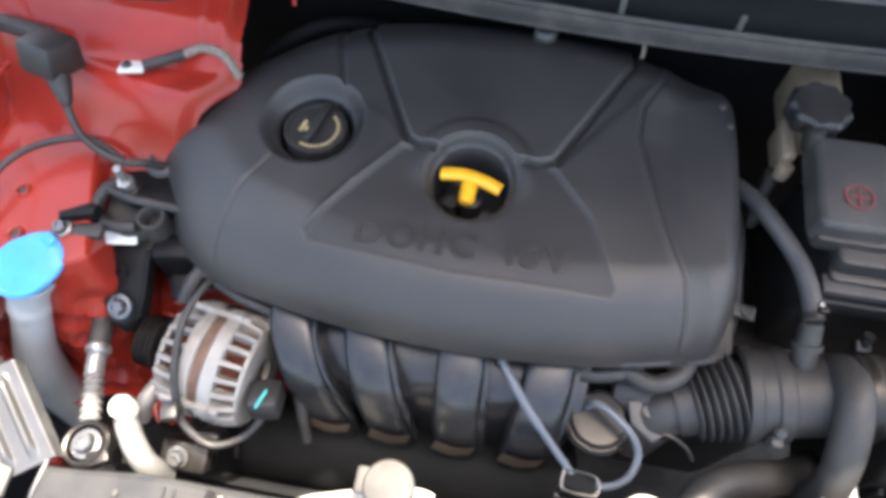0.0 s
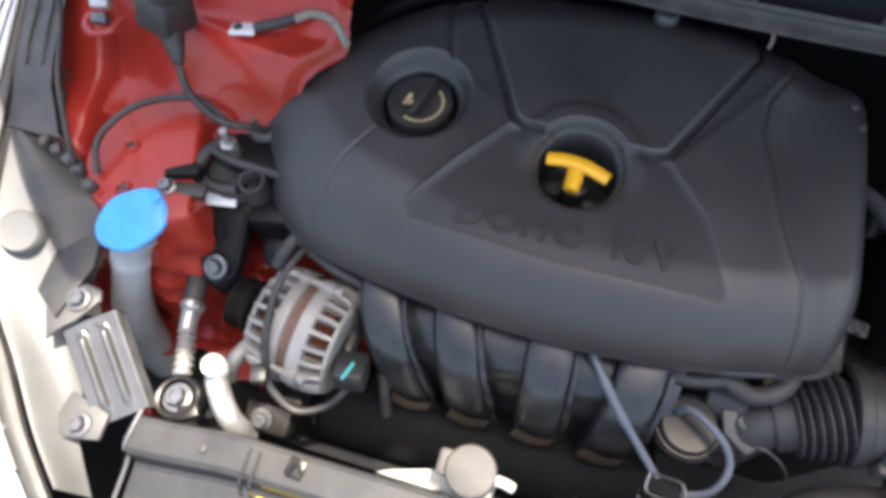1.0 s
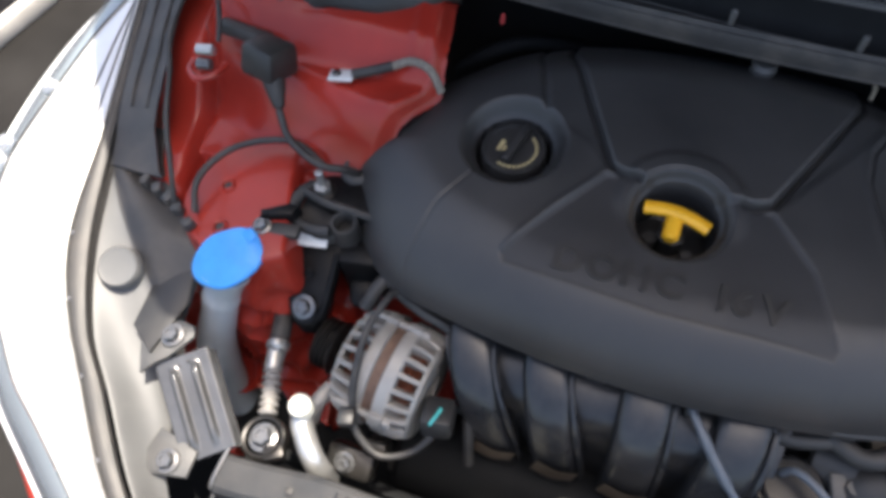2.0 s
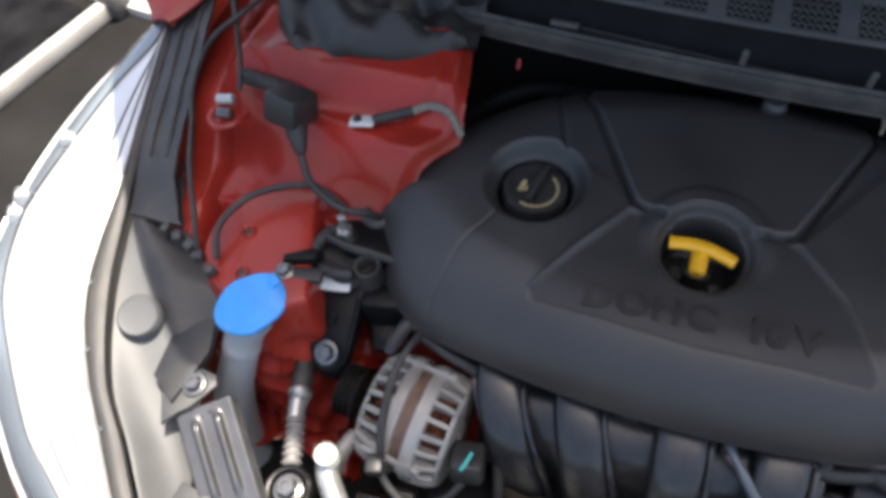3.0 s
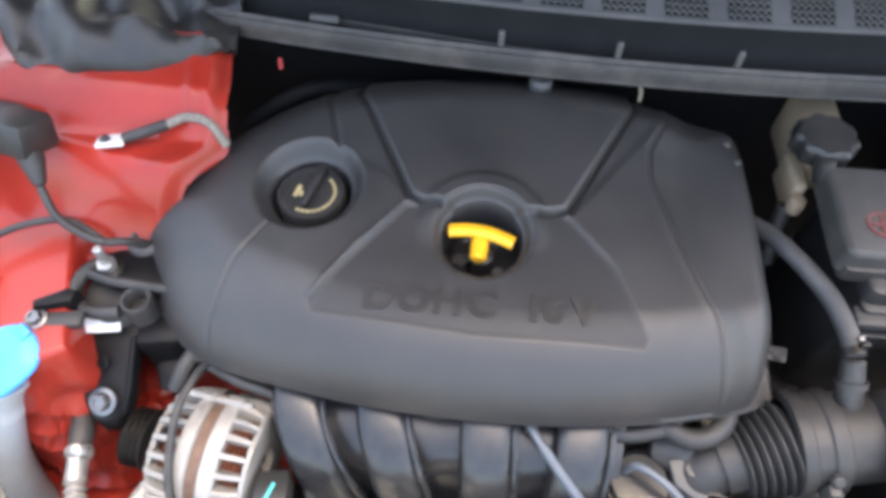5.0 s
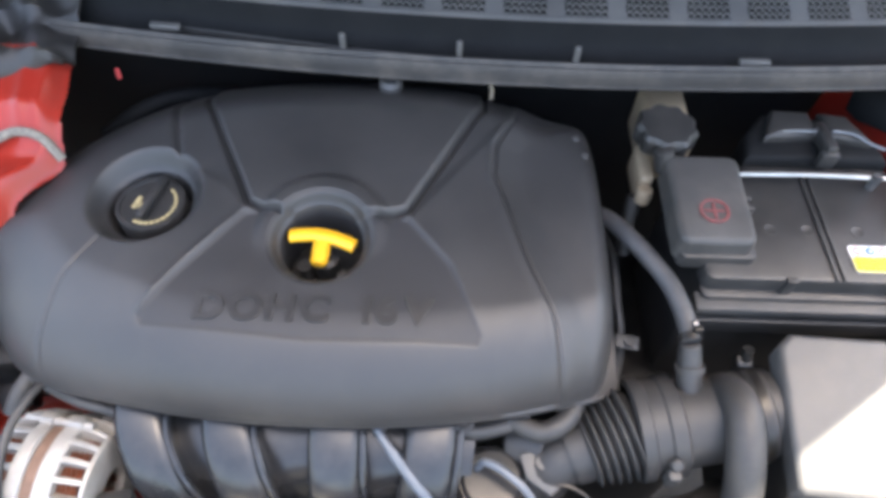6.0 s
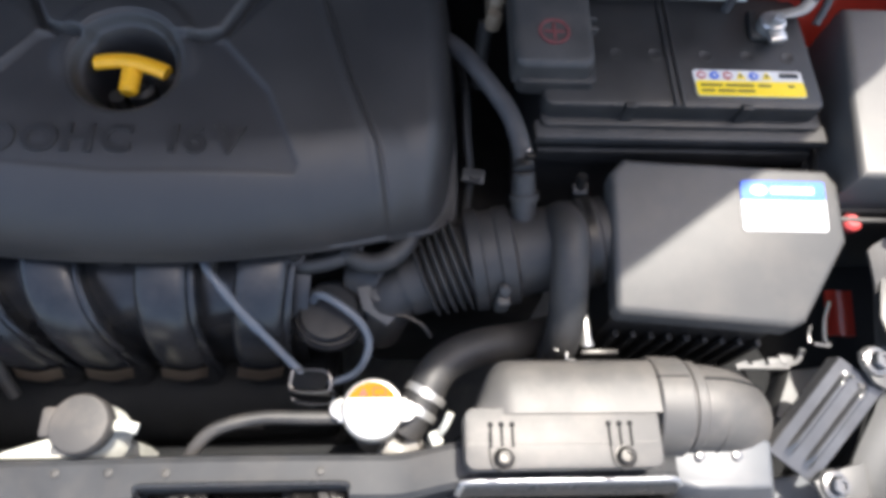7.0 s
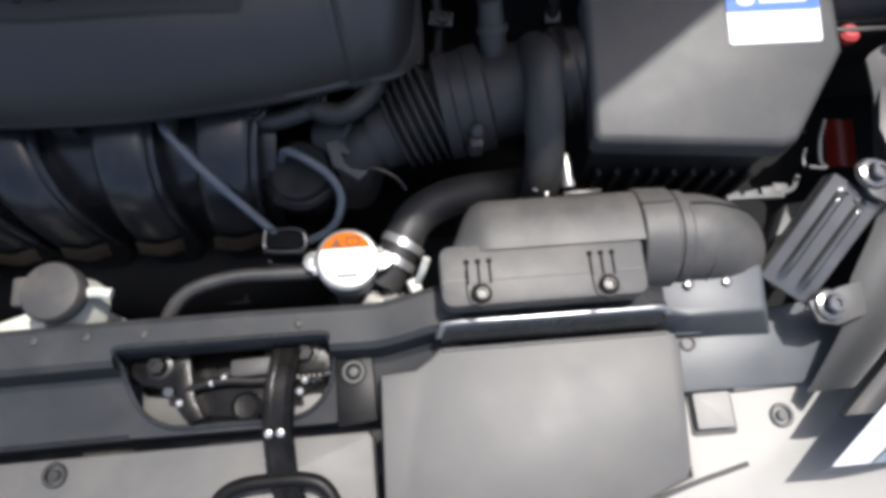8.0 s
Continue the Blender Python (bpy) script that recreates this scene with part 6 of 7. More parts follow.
part("stator_core", bm, rust, alt, "rusty laminated stator core")
bm = bmesh.new()
ring(bm, [(0.050, -0.0175), (0.0575, -0.0185), (0.0602, -0.0165), (0.0606, -0.0060), (0.0590, -0.0045), (0.050, -0.0045)])
ring(bm, [(0.018, -0.046), (0.047, -0.046), (0.050, -0.044), (0.048, -0.041), (0.018, -0.041)])
part("front_shell", bm, aluminium, alt)
bm = bmesh.new()
ring(bm, [(0.050, 0.0065), (0.0590, 0.0065), (0.0606, 0.0080), (0.0606, 0.0195), (0.0590, 0.0215), (0.050, 0.0215)])
ring(bm, [(0.018, 0.0405), (0.050, 0.0405), (0.0530, 0.0425), (0.0520, 0.0455), (0.048, 0.047), (0.018, 0.047)])
part("rear_shell", bm, aluminium, alt)


def fin(h0, h1, r0, r1):
    """A cooling fin that bends inwards towards the end of the housing."""
    bm = bmesh.new()
    rows = []
    for k in range(6):
        t = k / 5
        h, top = h0 + (h1 - h0) * t, r0 + (r1 - r0) * t ** 2.2
        w = 0.0031 - 0.0007 * t
        rows.append([bm.verts.new((r, y, h)) for r, y in ((top - 0.013, -w), (top - 0.0012, -w), (top, -w * 0.6), (top, w * 0.6), (top - 0.0012, w), (top - 0.013, w))])
    for a, b in zip(rows, rows[1:]):
        for k in range(6):
            bm.faces.new((a[k], a[(k + 1) % 6], b[(k + 1) % 6], b[k]))
    bm.faces.new(rows[0])
    bm.faces.new(rows[-1])
    return as_mesh("cooling_rib", bm, aluminium)


fin_front, fin_rear = fin(-0.0160, -0.0440, 0.0600, 0.0530), fin(0.0190, 0.0435, 0.0600, 0.0540)
for k in range(22):
    m = Matrix.Translation(AL) @ rotA.to_4x4()
    ang = 360 / 22 * k
    piece("cooling_rib", fin_front, m @ pose(0, 0, 0, 0, 0, ang), alt)
    piece("cooling_rib", fin_rear, m @ pose(0, 0, 0, 0, 0, ang + 4), alt)
# cast ears across the core, with a through bolt
for d, wide in (((0.0, -0.90, 0.44), 0.016), ((0.0, 0.62, 0.78), 0.012)):
    d = (Vector(d) - AXA * AXA.dot(Vector(d))).normalized()
    bm = bmesh.new()
    for h, w in ((-0.011, 0.013), (0.014, 0.016)):
        q = AL + d * 0.0600 + AXA * h
        m = Matrix.Translation(q) @ Matrix((AXA, d.cross(AXA), d)).transposed().to_4x4()
        made = bmesh.ops.create_cube(bm, size=1.0)["verts"]
        bmesh.ops.transform(bm, matrix=m @ Matrix.Diagonal((w, wide, 0.012, 1)), verts=made)
        bmesh.ops.bevel(bm, geom=list({e for v in made for e in v.link_edges}), offset=0.0025, segments=2, profile=0.5, affect="EDGES")
    cyl(bm, AL + d * 0.0600 - AXA * 0.030, AL + d * 0.0600 + AXA * 0.030, 0.0040, seg=12)
    part("ear", bm, aluminium, alt, "cast ear with a through bolt")
bm = bmesh.new()
lathe(bm, AL, [(0.0, -0.085), (0.026, -0.085), (0.028, -0.083), (0.024, -0.080), (0.028, -0.077), (0.024, -0.074), (0.028, -0.071), (0.024, -0.068), (0.028, -0.065), (0.030, -0.062), (0.010, -0.06)], AXA, 30)
part("pulley", bm, dark_steel, alt)
bm = bmesh.new()
box(bm, (-0.140, -0.204, 0.716), (0.024, 0.018, 0.026), rx=30, bev=0.005)
part("lug", bm, dark_steel, alt)
bm = bmesh.new()
box(bm, (-0.085, -0.165, 0.755), (0.032, 0.034, 0.028), rx=-20, rz=10, bev=0.006)
part("regulator_cap", bm, black_plastic, alt)
bm = bmesh.new()
tube(bm, [(-0.082, -0.160, 0.772), (-0.085, -0.172, 0.774), (-0.088, -0.178, 0.771)], 0.0016, 8)
part("wire_tag", bm, material("teal_tag", (0.05, 0.4, 0.38), 0.5, bump=0.0), alt, "small teal wire tag")
piece("bolt", bolt_zinc, pose(-0.166, -0.228, 0.718, 35) @ Matrix.Scale(1.15, 4), alt)
bm = bmesh.new()
box(bm, (-0.163, -0.222, 0.700), (0.05, 0.03, 0.03), rx=20, bev=0.005)
part("mounting_arm", bm, dark_steel, alt)

loom = thing("alternator_wiring", (-0.13, -0.15, 0.80), "black wiring loom draped over the alternator", "wire")
bm = bmesh.new()
tube(bm, [(-0.155, -0.060, 0.80), (-0.162, -0.082, 0.810), (-0.170, -0.120, 0.808), (-0.168, -0.165, 0.790), (-0.163, -0.190, 0.766), (-0.155, -0.204, 0.750), (-0.130, -0.214, 0.736), (-0.100, -0.200, 0.738), (-0.082, -0.176, 0.750)], 0.0038, 10)
part("main_cable", bm, rubber, loom)
bm = bmesh.new()
tube(bm, [(-0.16, -0.066, 0.792), (-0.13, -0.078, 0.79), (-0.095, -0.085, 0.775), (-0.075, -0.110, 0.765), (-0.06, -0.15, 0.735), (-0.05, -0.185, 0.69)], 0.0058, 10)
part("branch", bm, rubber, loom)
bm = bmesh.new()
tube(bm, [(-0.172, -0.052, 0.80), (-0.182, -0.070, 0.795), (-0.190, -0.088, 0.782)], 0.0075, 12)
part("stub", bm, rubber, loom)
bm = bmesh.new()
box(bm, (-0.166, -0.196, 0.772), (0.016, 0.018, 0.014), rz=15, bev=0.003)
part("connector", bm, black_plastic, loom)
bm = bmesh.new()
cyl(bm, (-0.168, -0.064, 0.80), (-0.160, -0.058, 0.815), 0.0055, 0.0045, 12, bev=0.0015)
part("sensor", bm, dusty_plastic, loom, "grey sensor at the cover's edge")

# ---- engine mount ----
mount = thing("engine_mount", (-0.25, -0.04, 0.70), "black cast engine mount with bolts and a white label", "engine mount")
bm = bmesh.new()
lathe(bm, (-0.256, -0.012, 0.76), [(0.030, 0), (0.032, 0.045), (0.0325, 0.058), (0.030, 0.062), (0.024, 0.060), (0, 0.058)], seg=36)
part("rubber_body", bm, rubber, mount)
bm = bmesh.new()
prism(bm, [(-0.286, 0.002), (-0.262, -0.010), (-0.240, -0.016), (-0.206, -0.016), (-0.206, 0.016), (-0.226, 0.026), (-0.262, 0.026), (-0.280, 0.016)], 0.800, 0.836, 0.004)
top = part("top_plate", bm, black_paint, mount)
bm = bmesh.new()
tube(bm, [(-0.278, 0.008, 0.834), (-0.285, -0.004, 0.836), (-0.288, -0.018, 0.835), (-0.284, -0.031, 0.833), (-0.274, -0.039, 0.832), (-0.258, -0.042, 0.832), (-0.240, -0.039, 0.832)], 0.0065, 10, 5)
part("rim", bm, rubber, top)
bm = bmesh.new()
tube(bm, [(-0.284, -0.004, 0.838), (-0.256, -0.012, 0.839), (-0.232, -0.013, 0.838), (-0.205, -0.012, 0.832)], 0.0046, 8)
part("web", bm, rubber, top)
bm = bmesh.new()
lathe(bm, (-0.229, -0.027, 0.800), [(0.0150, 0), (0.0150, 0.032), (0.0135, 0.036), (0.0110, 0.036), (0.0095, 0.033), (0.0095, 0.010), (0, 0.010)], seg=26)
part("bolt_hole", bm, rubber, top)
bm = bmesh.new()
lathe(bm, (-0.264, 0.003, 0.835), [(0.013, 0), (0.013, 0.002), (0.009, 0.003), (0, 0.003)], seg=22)
part("washer", bm, dark_steel, top)
bm = bmesh.new()
prism(bm, [(-0.310, -0.0445), (-0.284, -0.0290), (-0.274, -0.0300), (-0.276, -0.0420), (-0.307, -0.0520)], 0.836, 0.852, 0.003)
part("arm", bm, black_paint, mount, "black arm on the tower")
bm = bmesh.new()
box(bm, (-0.287, -0.0555, 0.838), (0.044, 0.016, 0.009), rz=8, bev=0.003)
part("stay", bm, rubber, mount)
bm = bmesh.new()
lathe(bm, (-0.240, 0.036, 0.80), [(0.018, 0), (0.018, 0.036), (0.016, 0.040), (0.012, 0.041), (0.011, 0.038), (0, 0.038)], seg=28)
part("rubber_bush", bm, grey_rubber, mount, "grey rubber bush")


def foot_z(x, y):
    return 0.62 * min(0.0, y + 0.048)


bm = bmesh.new()
prism(bm, [(-0.291, -0.036), (-0.284, -0.073), (-0.278, -0.097), (-0.268, -0.115), (-0.256, -0.121), (-0.242, -0.119), (-0.233, -0.108), (-0.231, -0.090), (-0.231, -0.050), (-0.231, -0.032)], 0.790, 0.809, 0.004, tilt=foot_z)
for rail in ([(-0.288, -0.040), (-0.282, -0.073), (-0.276, -0.096)], [(-0.233, -0.050), (-0.233, -0.090), (-0.2345, -0.104)]):
    tube(bm, [(x, y, 0.8085 + foot_z(x, y)) for x, y in rail], 0.0030, 8, 5)
lathe(bm, (-0.259, -0.073, 0.808 + foot_z(0, -0.073)), [(0.0058, 0), (0.0058, 0.0022), (0.0040, 0.0026), (0.0034, 0.0005), (0, 0.0005)], (0, -0.5, 0.85), 16)
lathe(bm, (-0.2525, -0.105, 0.772), [(0.0165, -0.006), (0.0165, 0.0015), (0.0150, 0.003), (0, 0.003)], (0, -0.5, 0.85), 26)
part("foot", bm, black_paint, mount)
bm = bmesh.new()
box(bm, (-0.208, -0.040, 0.77), (0.052, 0.032, 0.08), rz=10, bev=0.008)
box(bm, (-0.206, -0.062, 0.755), (0.030, 0.030, 0.030), rz=24, rx=20, bev=0.006)
part("engine_bracket", bm, black_paint, mount)
bm = bmesh.new()
box(bm, (-0.2625, -0.0440, 0.8175), (0.036, 0.019, 0.0016), rx=26, rz=9, bev=0.0006, seg=1)
part("white_label", bm, white_print, mount, "small white label")
bm = bmesh.new()
cyl(bm, (-0.264, 0.003, 0.836), (-0.263, 0.004, 0.868), 0.0048, 0.0042, 12, bev=0.001)
lathe(bm, (-0.264, 0.003, 0.838), [(0.008, 0), (0.009, 0.008), (0, 0.008)], seg=6)
part("stud", bm, bright_metal, mount)
piece("bolt", bolt_zinc, pose(-0.3035, -0.0585, 0.8425, 6) @ Matrix.Scale(1.0, 4), mount)
piece("bolt", bolt_zinc, pose(-0.2525, -0.105, 0.779, 30) @ Matrix.Scale(1.3, 4), mount)

# ---- washer tank neck ----
washer = thing("washer_bottle", (-0.32, -0.17, 0.55), "milky washer bottle neck with a bright blue cap", "washer bottle")
bm = bmesh.new()
tube(bm, [(-0.3275, -0.1060, 0.8235), (-0.333, -0.1145, 0.805), (-0.350, -0.132, 0.755), (-0.366, -0.150, 0.70), (-0.376, -0.168, 0.62), (-0.376, -0.18, 0.52)], 0.02, 28, 10,
     radii=lambda t: 0.0265 - 0.0075 * smooth(0.0, 0.27, t) + 0.0016 * math.exp(-((t - 0.29) / 0.02) ** 2) + 0.0045 * smooth(0.32, 0.75, t))
part("neck", bm, milk_plastic, washer)
bm = bmesh.new()
lathe(bm, (-0.3225, -0.100, 0.838), [(0.022, -0.012), (0.0315, -0.005), (0.0352, -0.0015), (0.0350, 0.0015), (0.0335, 0.0028), (0.018, 0.0038), (0, 0.004)], (0.02, -0.20, 1), 36, wobble=lambda a: 0.95 + 0.10 * math.cos(2 * a - 1.3) + 0.018 * math.cos(5 * a))
box(bm, (-0.3085, -0.0735, 0.8455), (0.015, 0.012, 0.005), rx=11, rz=-30, bev=0.002)
tube(bm, [(-0.3225 + 0.021 * t, -0.100 + 0.019 * t, 0.8408 + 0.0034 * t - 0.0012 * t * t) for t in (-1, -0.5, 0, 0.5, 1)], 0.0016, 8, 3)
part("cap", bm, blue_plastic, washer, "bright blue cap")

# ---- air conditioning pipes ----
pipes = thing("refrigerant_pipes", (-0.23, -0.20, 0.65), "aluminium refrigerant pipes with a pale service cap", "pipe")
bm = bmesh.new()
lathe(bm, (-0.214, -0.200, 0.752), [(0.0095, 0), (0.0095, 0.006), (0.0118, 0.007), (0.0118, 0.020), (0.0108, 0.0225), (0, 0.0228)], seg=24, wobble=lambda a: 1 + 0.02 * math.cos(12 * a))
part("service_cap", bm, reservoir_plastic, pipes, "pale service cap")
bm = bmesh.new()
tube(bm, [(-0.2155, -0.201, 0.756), (-0.212, -0.213, 0.750), (-0.197, -0.231, 0.748), (-0.185, -0.243, 0.735), (-0.180, -0.246, 0.70)], 0.0115, 18)
part("bent_pipe", bm, bright_metal, pipes)
bm = bmesh.new()
cyl(bm, (-0.2738, -0.1400, 0.750), (-0.2715, -0.1500, 0.750), 0.0128, 0.0128, 24, bev=0.0025)
cyl(bm, (-0.2715, -0.1500, 0.750), (-0.2705, -0.1540, 0.750), 0.0105, 0.0112, 6, bev=0.001)
cyl(bm, (-0.2705, -0.1540, 0.750), (-0.2655, -0.1720, 0.750), 0.0098, 0.0092, 20)
part("hose_fitting", bm, bright_metal, pipes)
bm = bmesh.new()
tube(bm, [(-0.2660, -0.170, 0.750), (-0.2575, -0.192, 0.750), (-0.249, -0.216, 0.752)], 0.0088, 16, 40, radii=lambda t: 0.0085 + 0.0017 * math.sin(t * 42))
part("corrugated_pipe", bm, aluminium, pipes)
bm = bmesh.new()
tube(bm, [(-0.2735, -0.1415, 0.750), (-0.2785, -0.122, 0.751), (-0.2850, -0.103, 0.748), (-0.292, -0.080, 0.725)], 0.0108, 18)
part("hose", bm, rubber, pipes, "black rubber hose end")
bm = bmesh.new()
lathe(bm, (-0.242, -0.237, 0.752), [(0.0225, -0.012), (0.0225, 0.003), (0.020, 0.006), (0.0175, 0.005), (0.0175, 0)], seg=30)
box(bm, (-0.226, -0.247, 0.750), (0.020, 0.014, 0.014), rz=30, bev=0.002)
part("collar", bm, dark_steel, pipes)
piece("bolt", bolt_zinc, pose(-0.242, -0.237, 0.752, 0) @ Matrix.Scale(1.45, 4), pipes)
bm = bmesh.new()
tube(bm, [(-0.205, -0.165, 0.735), (-0.212, -0.185, 0.735), (-0.216, -0.20, 0.72)], 0.0085, 14)
part("stub", bm, aluminium, pipes)


# ---- headlamp brackets, one each side ----
def headlamp_bracket(mirror):
    def X(x):
        return 2 * MID - x if mirror else x
    br = thing("headlamp_bracket", (X(-0.30), -0.23, 0.70), "galvanised steel headlamp bracket with two pressed ribs", "bracket", "headlamp brackets")
    c0, c1, wide = Vector((-0.338, -0.197, 0.800)), Vector((-0.279, -0.270, 0.766)), 0.060
    if mirror:
        c0, c1, wide = Vector((-0.332, -0.194, 0.800)), Vector((-0.272, -0.265, 0.766)), 0.049
    along = (c1 - c0)
    side = Vector((along.y, -along.x, 0)).normalized() * -1

    def surf(u, v):
        w = (v - 0.5) * wide
        q = c0 + along * u - side * w
        ribz = 0.0062 * (math.exp(-((v - 0.33) / 0.060) ** 4) + math.exp(-((v - 0.68) / 0.060) ** 4)) * smooth(0.08, 0.2, u) * smooth(0.95, 0.82, u)
        edge = -0.010 * smooth(0.42, 0.5, abs(v - 0.5))
        return (X(q.x), q.y, q.z + ribz + edge)
    bm = bmesh.new()
    sheet(bm, surf, 30, 60, 0.002)
    part("plate", bm, bracket_zinc, br)
    if mirror:
        tabs = (([(-0.328, -0.178), (-0.344, -0.176), (-0.354, -0.184), (-0.346, -0.212), (-0.334, -0.204), (-0.327, -0.187)], (-0.339, -0.187), 0.808),
                ([(-0.285, -0.277), (-0.312, -0.267), (-0.331, -0.263), (-0.330, -0.290), (-0.305, -0.297), (-0.290, -0.294)], (-0.301, -0.281), 0.772))
    else:
        tabs = (([(-0.379, -0.199), (-0.3640, -0.226), (-0.353, -0.211), (-0.345, -0.204), (-0.3300, -0.178), (-0.3340, -0.168), (-0.352, -0.166), (-0.377, -0.184)], (-0.350, -0.183), 0.808),
                ([(-0.340, -0.296), (-0.3345, -0.262), (-0.312, -0.266), (-0.289, -0.272), (-0.288, -0.296), (-0.322, -0.303)], (-0.312, -0.288), 0.770))
    for outline, (x, y), z in tabs:
        bm = bmesh.new()
        prism(bm, [(X(px), py) for px, py in outline], z - 0.002, z + 0.002, 0.0012, tilt=lambda px, py: 0.05 * (py - y))
        lathe(bm, (X(x), y, z + 0.001), [(0.0135, 0), (0.0120, 0.0024), (0.0100, 0.0018), (0, 0.0018)], seg=26)
        part("tab", bm, tab_steel, br, "dull grey fixing tab")
        piece("bolt", bolt_zinc, pose(X(x), y, z + 0.0025, 5, 0, 20) @ Matrix.Scale(1.15, 4), br)
    bm = bmesh.new()
    for u0, v0 in ((0.08, 0.42), (0.10, 0.58)):
        q = c0 + along * u0 - side * ((v0 - 0.5) * wide)
        lathe(bm, (X(q.x), q.y, q.z + 0.0012), [(0.0016, 0), (0.0016, 0.0006), (0, 0.0006)], seg=10)
    part("hole", bm, black_print, br, "small dark drilled holes")
    return br


headlamp_bracket(False)
headlamp_bracket(True)


# ---- headlamps and front fenders ----
def along_curve(y, ys, vs):
    """A smooth value between knots (cubic, with the slopes of the neighbours)."""
    n = len(ys)
    if y <= ys[0] or y >= ys[-1]:
        k = 0 if y <= ys[0] else n - 2
        return vs[k] + (vs[k + 1] - vs[k]) * (y - ys[k]) / (ys[k + 1] - ys[k])
    k = max(i for i in range(n - 1) if ys[i] <= y)
    slope = [(vs[min(i + 1, n - 1)] - vs[max(i - 1, 0)]) / (ys[min(i + 1, n - 1)] - ys[max(i - 1, 0)]) for i in (k, k + 1)]
    h = ys[k + 1] - ys[k]
    t = (y - ys[k]) / h
    return (2 * t ** 3 - 3 * t ** 2 + 1) * vs[k] + (t ** 3 - 2 * t ** 2 + t) * h * slope[0] + (3 * t ** 2 - 2 * t ** 3) * vs[k + 1] + (t ** 3 - t ** 2) * h * slope[1]


LAMP_Y = [-0.36, -0.311, -0.252, -0.207, -0.129, -0.040, 0.076, 0.193, 0.32]


def lamp_edge(y):
    """Plan line of the inner edge of the headlamp lens."""
    return along_curve(y, LAMP_Y, [-0.290, -0.338, -0.390, -0.430, -0.470, -0.501, -0.531, -0.556, -0.585])


def lens_edge(y):
    """Plan line where the clear lens meets the rim."""
    return along_curve(y, [-0.42, -0.33, -0.258, -0.207, -0.149, -0.08, 0.0, 0.10, 0.196, 0.30], [-0.250, -0.345, -0.410, -0.452, -0.487, -0.510, -0.526, -0.549, -0.568, -0.588])


def lens_white(y):
    """Plan line where the white reflector ends under the lens."""
    return along_curve(y, [-0.40, -0.332, -0.30, -0.27, -0.205, -0.15, -0.06, -0.03, 0.04, 0.10, 0.165, 0.21], [-0.300, -0.392, -0.441, -0.492, -0.552, -0.595, -0.633, -0.632, -0.615, -0.597, -0.570, -0.572])


def lens_outer(y):
    """Plan line of the lamp's outer edge."""
    return along_curve(y, [-0.42, -0.37, -0.335, -0.29, -0.20, -0.10, -0.013, 0.08, 0.155, 0.195, 0.21], [-0.370, -0.430, -0.478, -0.540, -0.630, -0.668, -0.676, -0.665, -0.638, -0.612, -0.600])


def lamp_z(y):
    """Height of the lamp's rim, which falls towards the front."""
    return along_curve(y, LAMP_Y, [0.785, 0.800, 0.810, 0.822, 0.840, 0.852, 0.874, 0.900, 0.92])


def shell_edge(y):
    """Plan line of the housing's side towards the engine."""
    xi = float(np.interp(y, [-0.345, -0.298, -0.259, -0.214, -0.181, -0.123, -0.09, -0.06, -0.035, 0.0, 0.04], [-0.285, -0.318, -0.332, -0.360, -0.368, -0.368, -0.358, -0.410, -0.468, -0.492, -0.515]))
    return max(xi, lamp_edge(y) + 0.014)


def shell_z(x, y):
    """Height of the housing, which falls away from the lens."""
    xo = lamp_edge(y) + 0.004
    v = min(1.0, max(0.0, (x - xo) / (shell_edge(y) - xo)))
    return lamp_z(y) - 0.010 - (0.040 - 0.025 * smooth(-0.20, -0.06, y)) * v ** 1.2 + 0.002 * math.sin(v * 7 + y * 20)


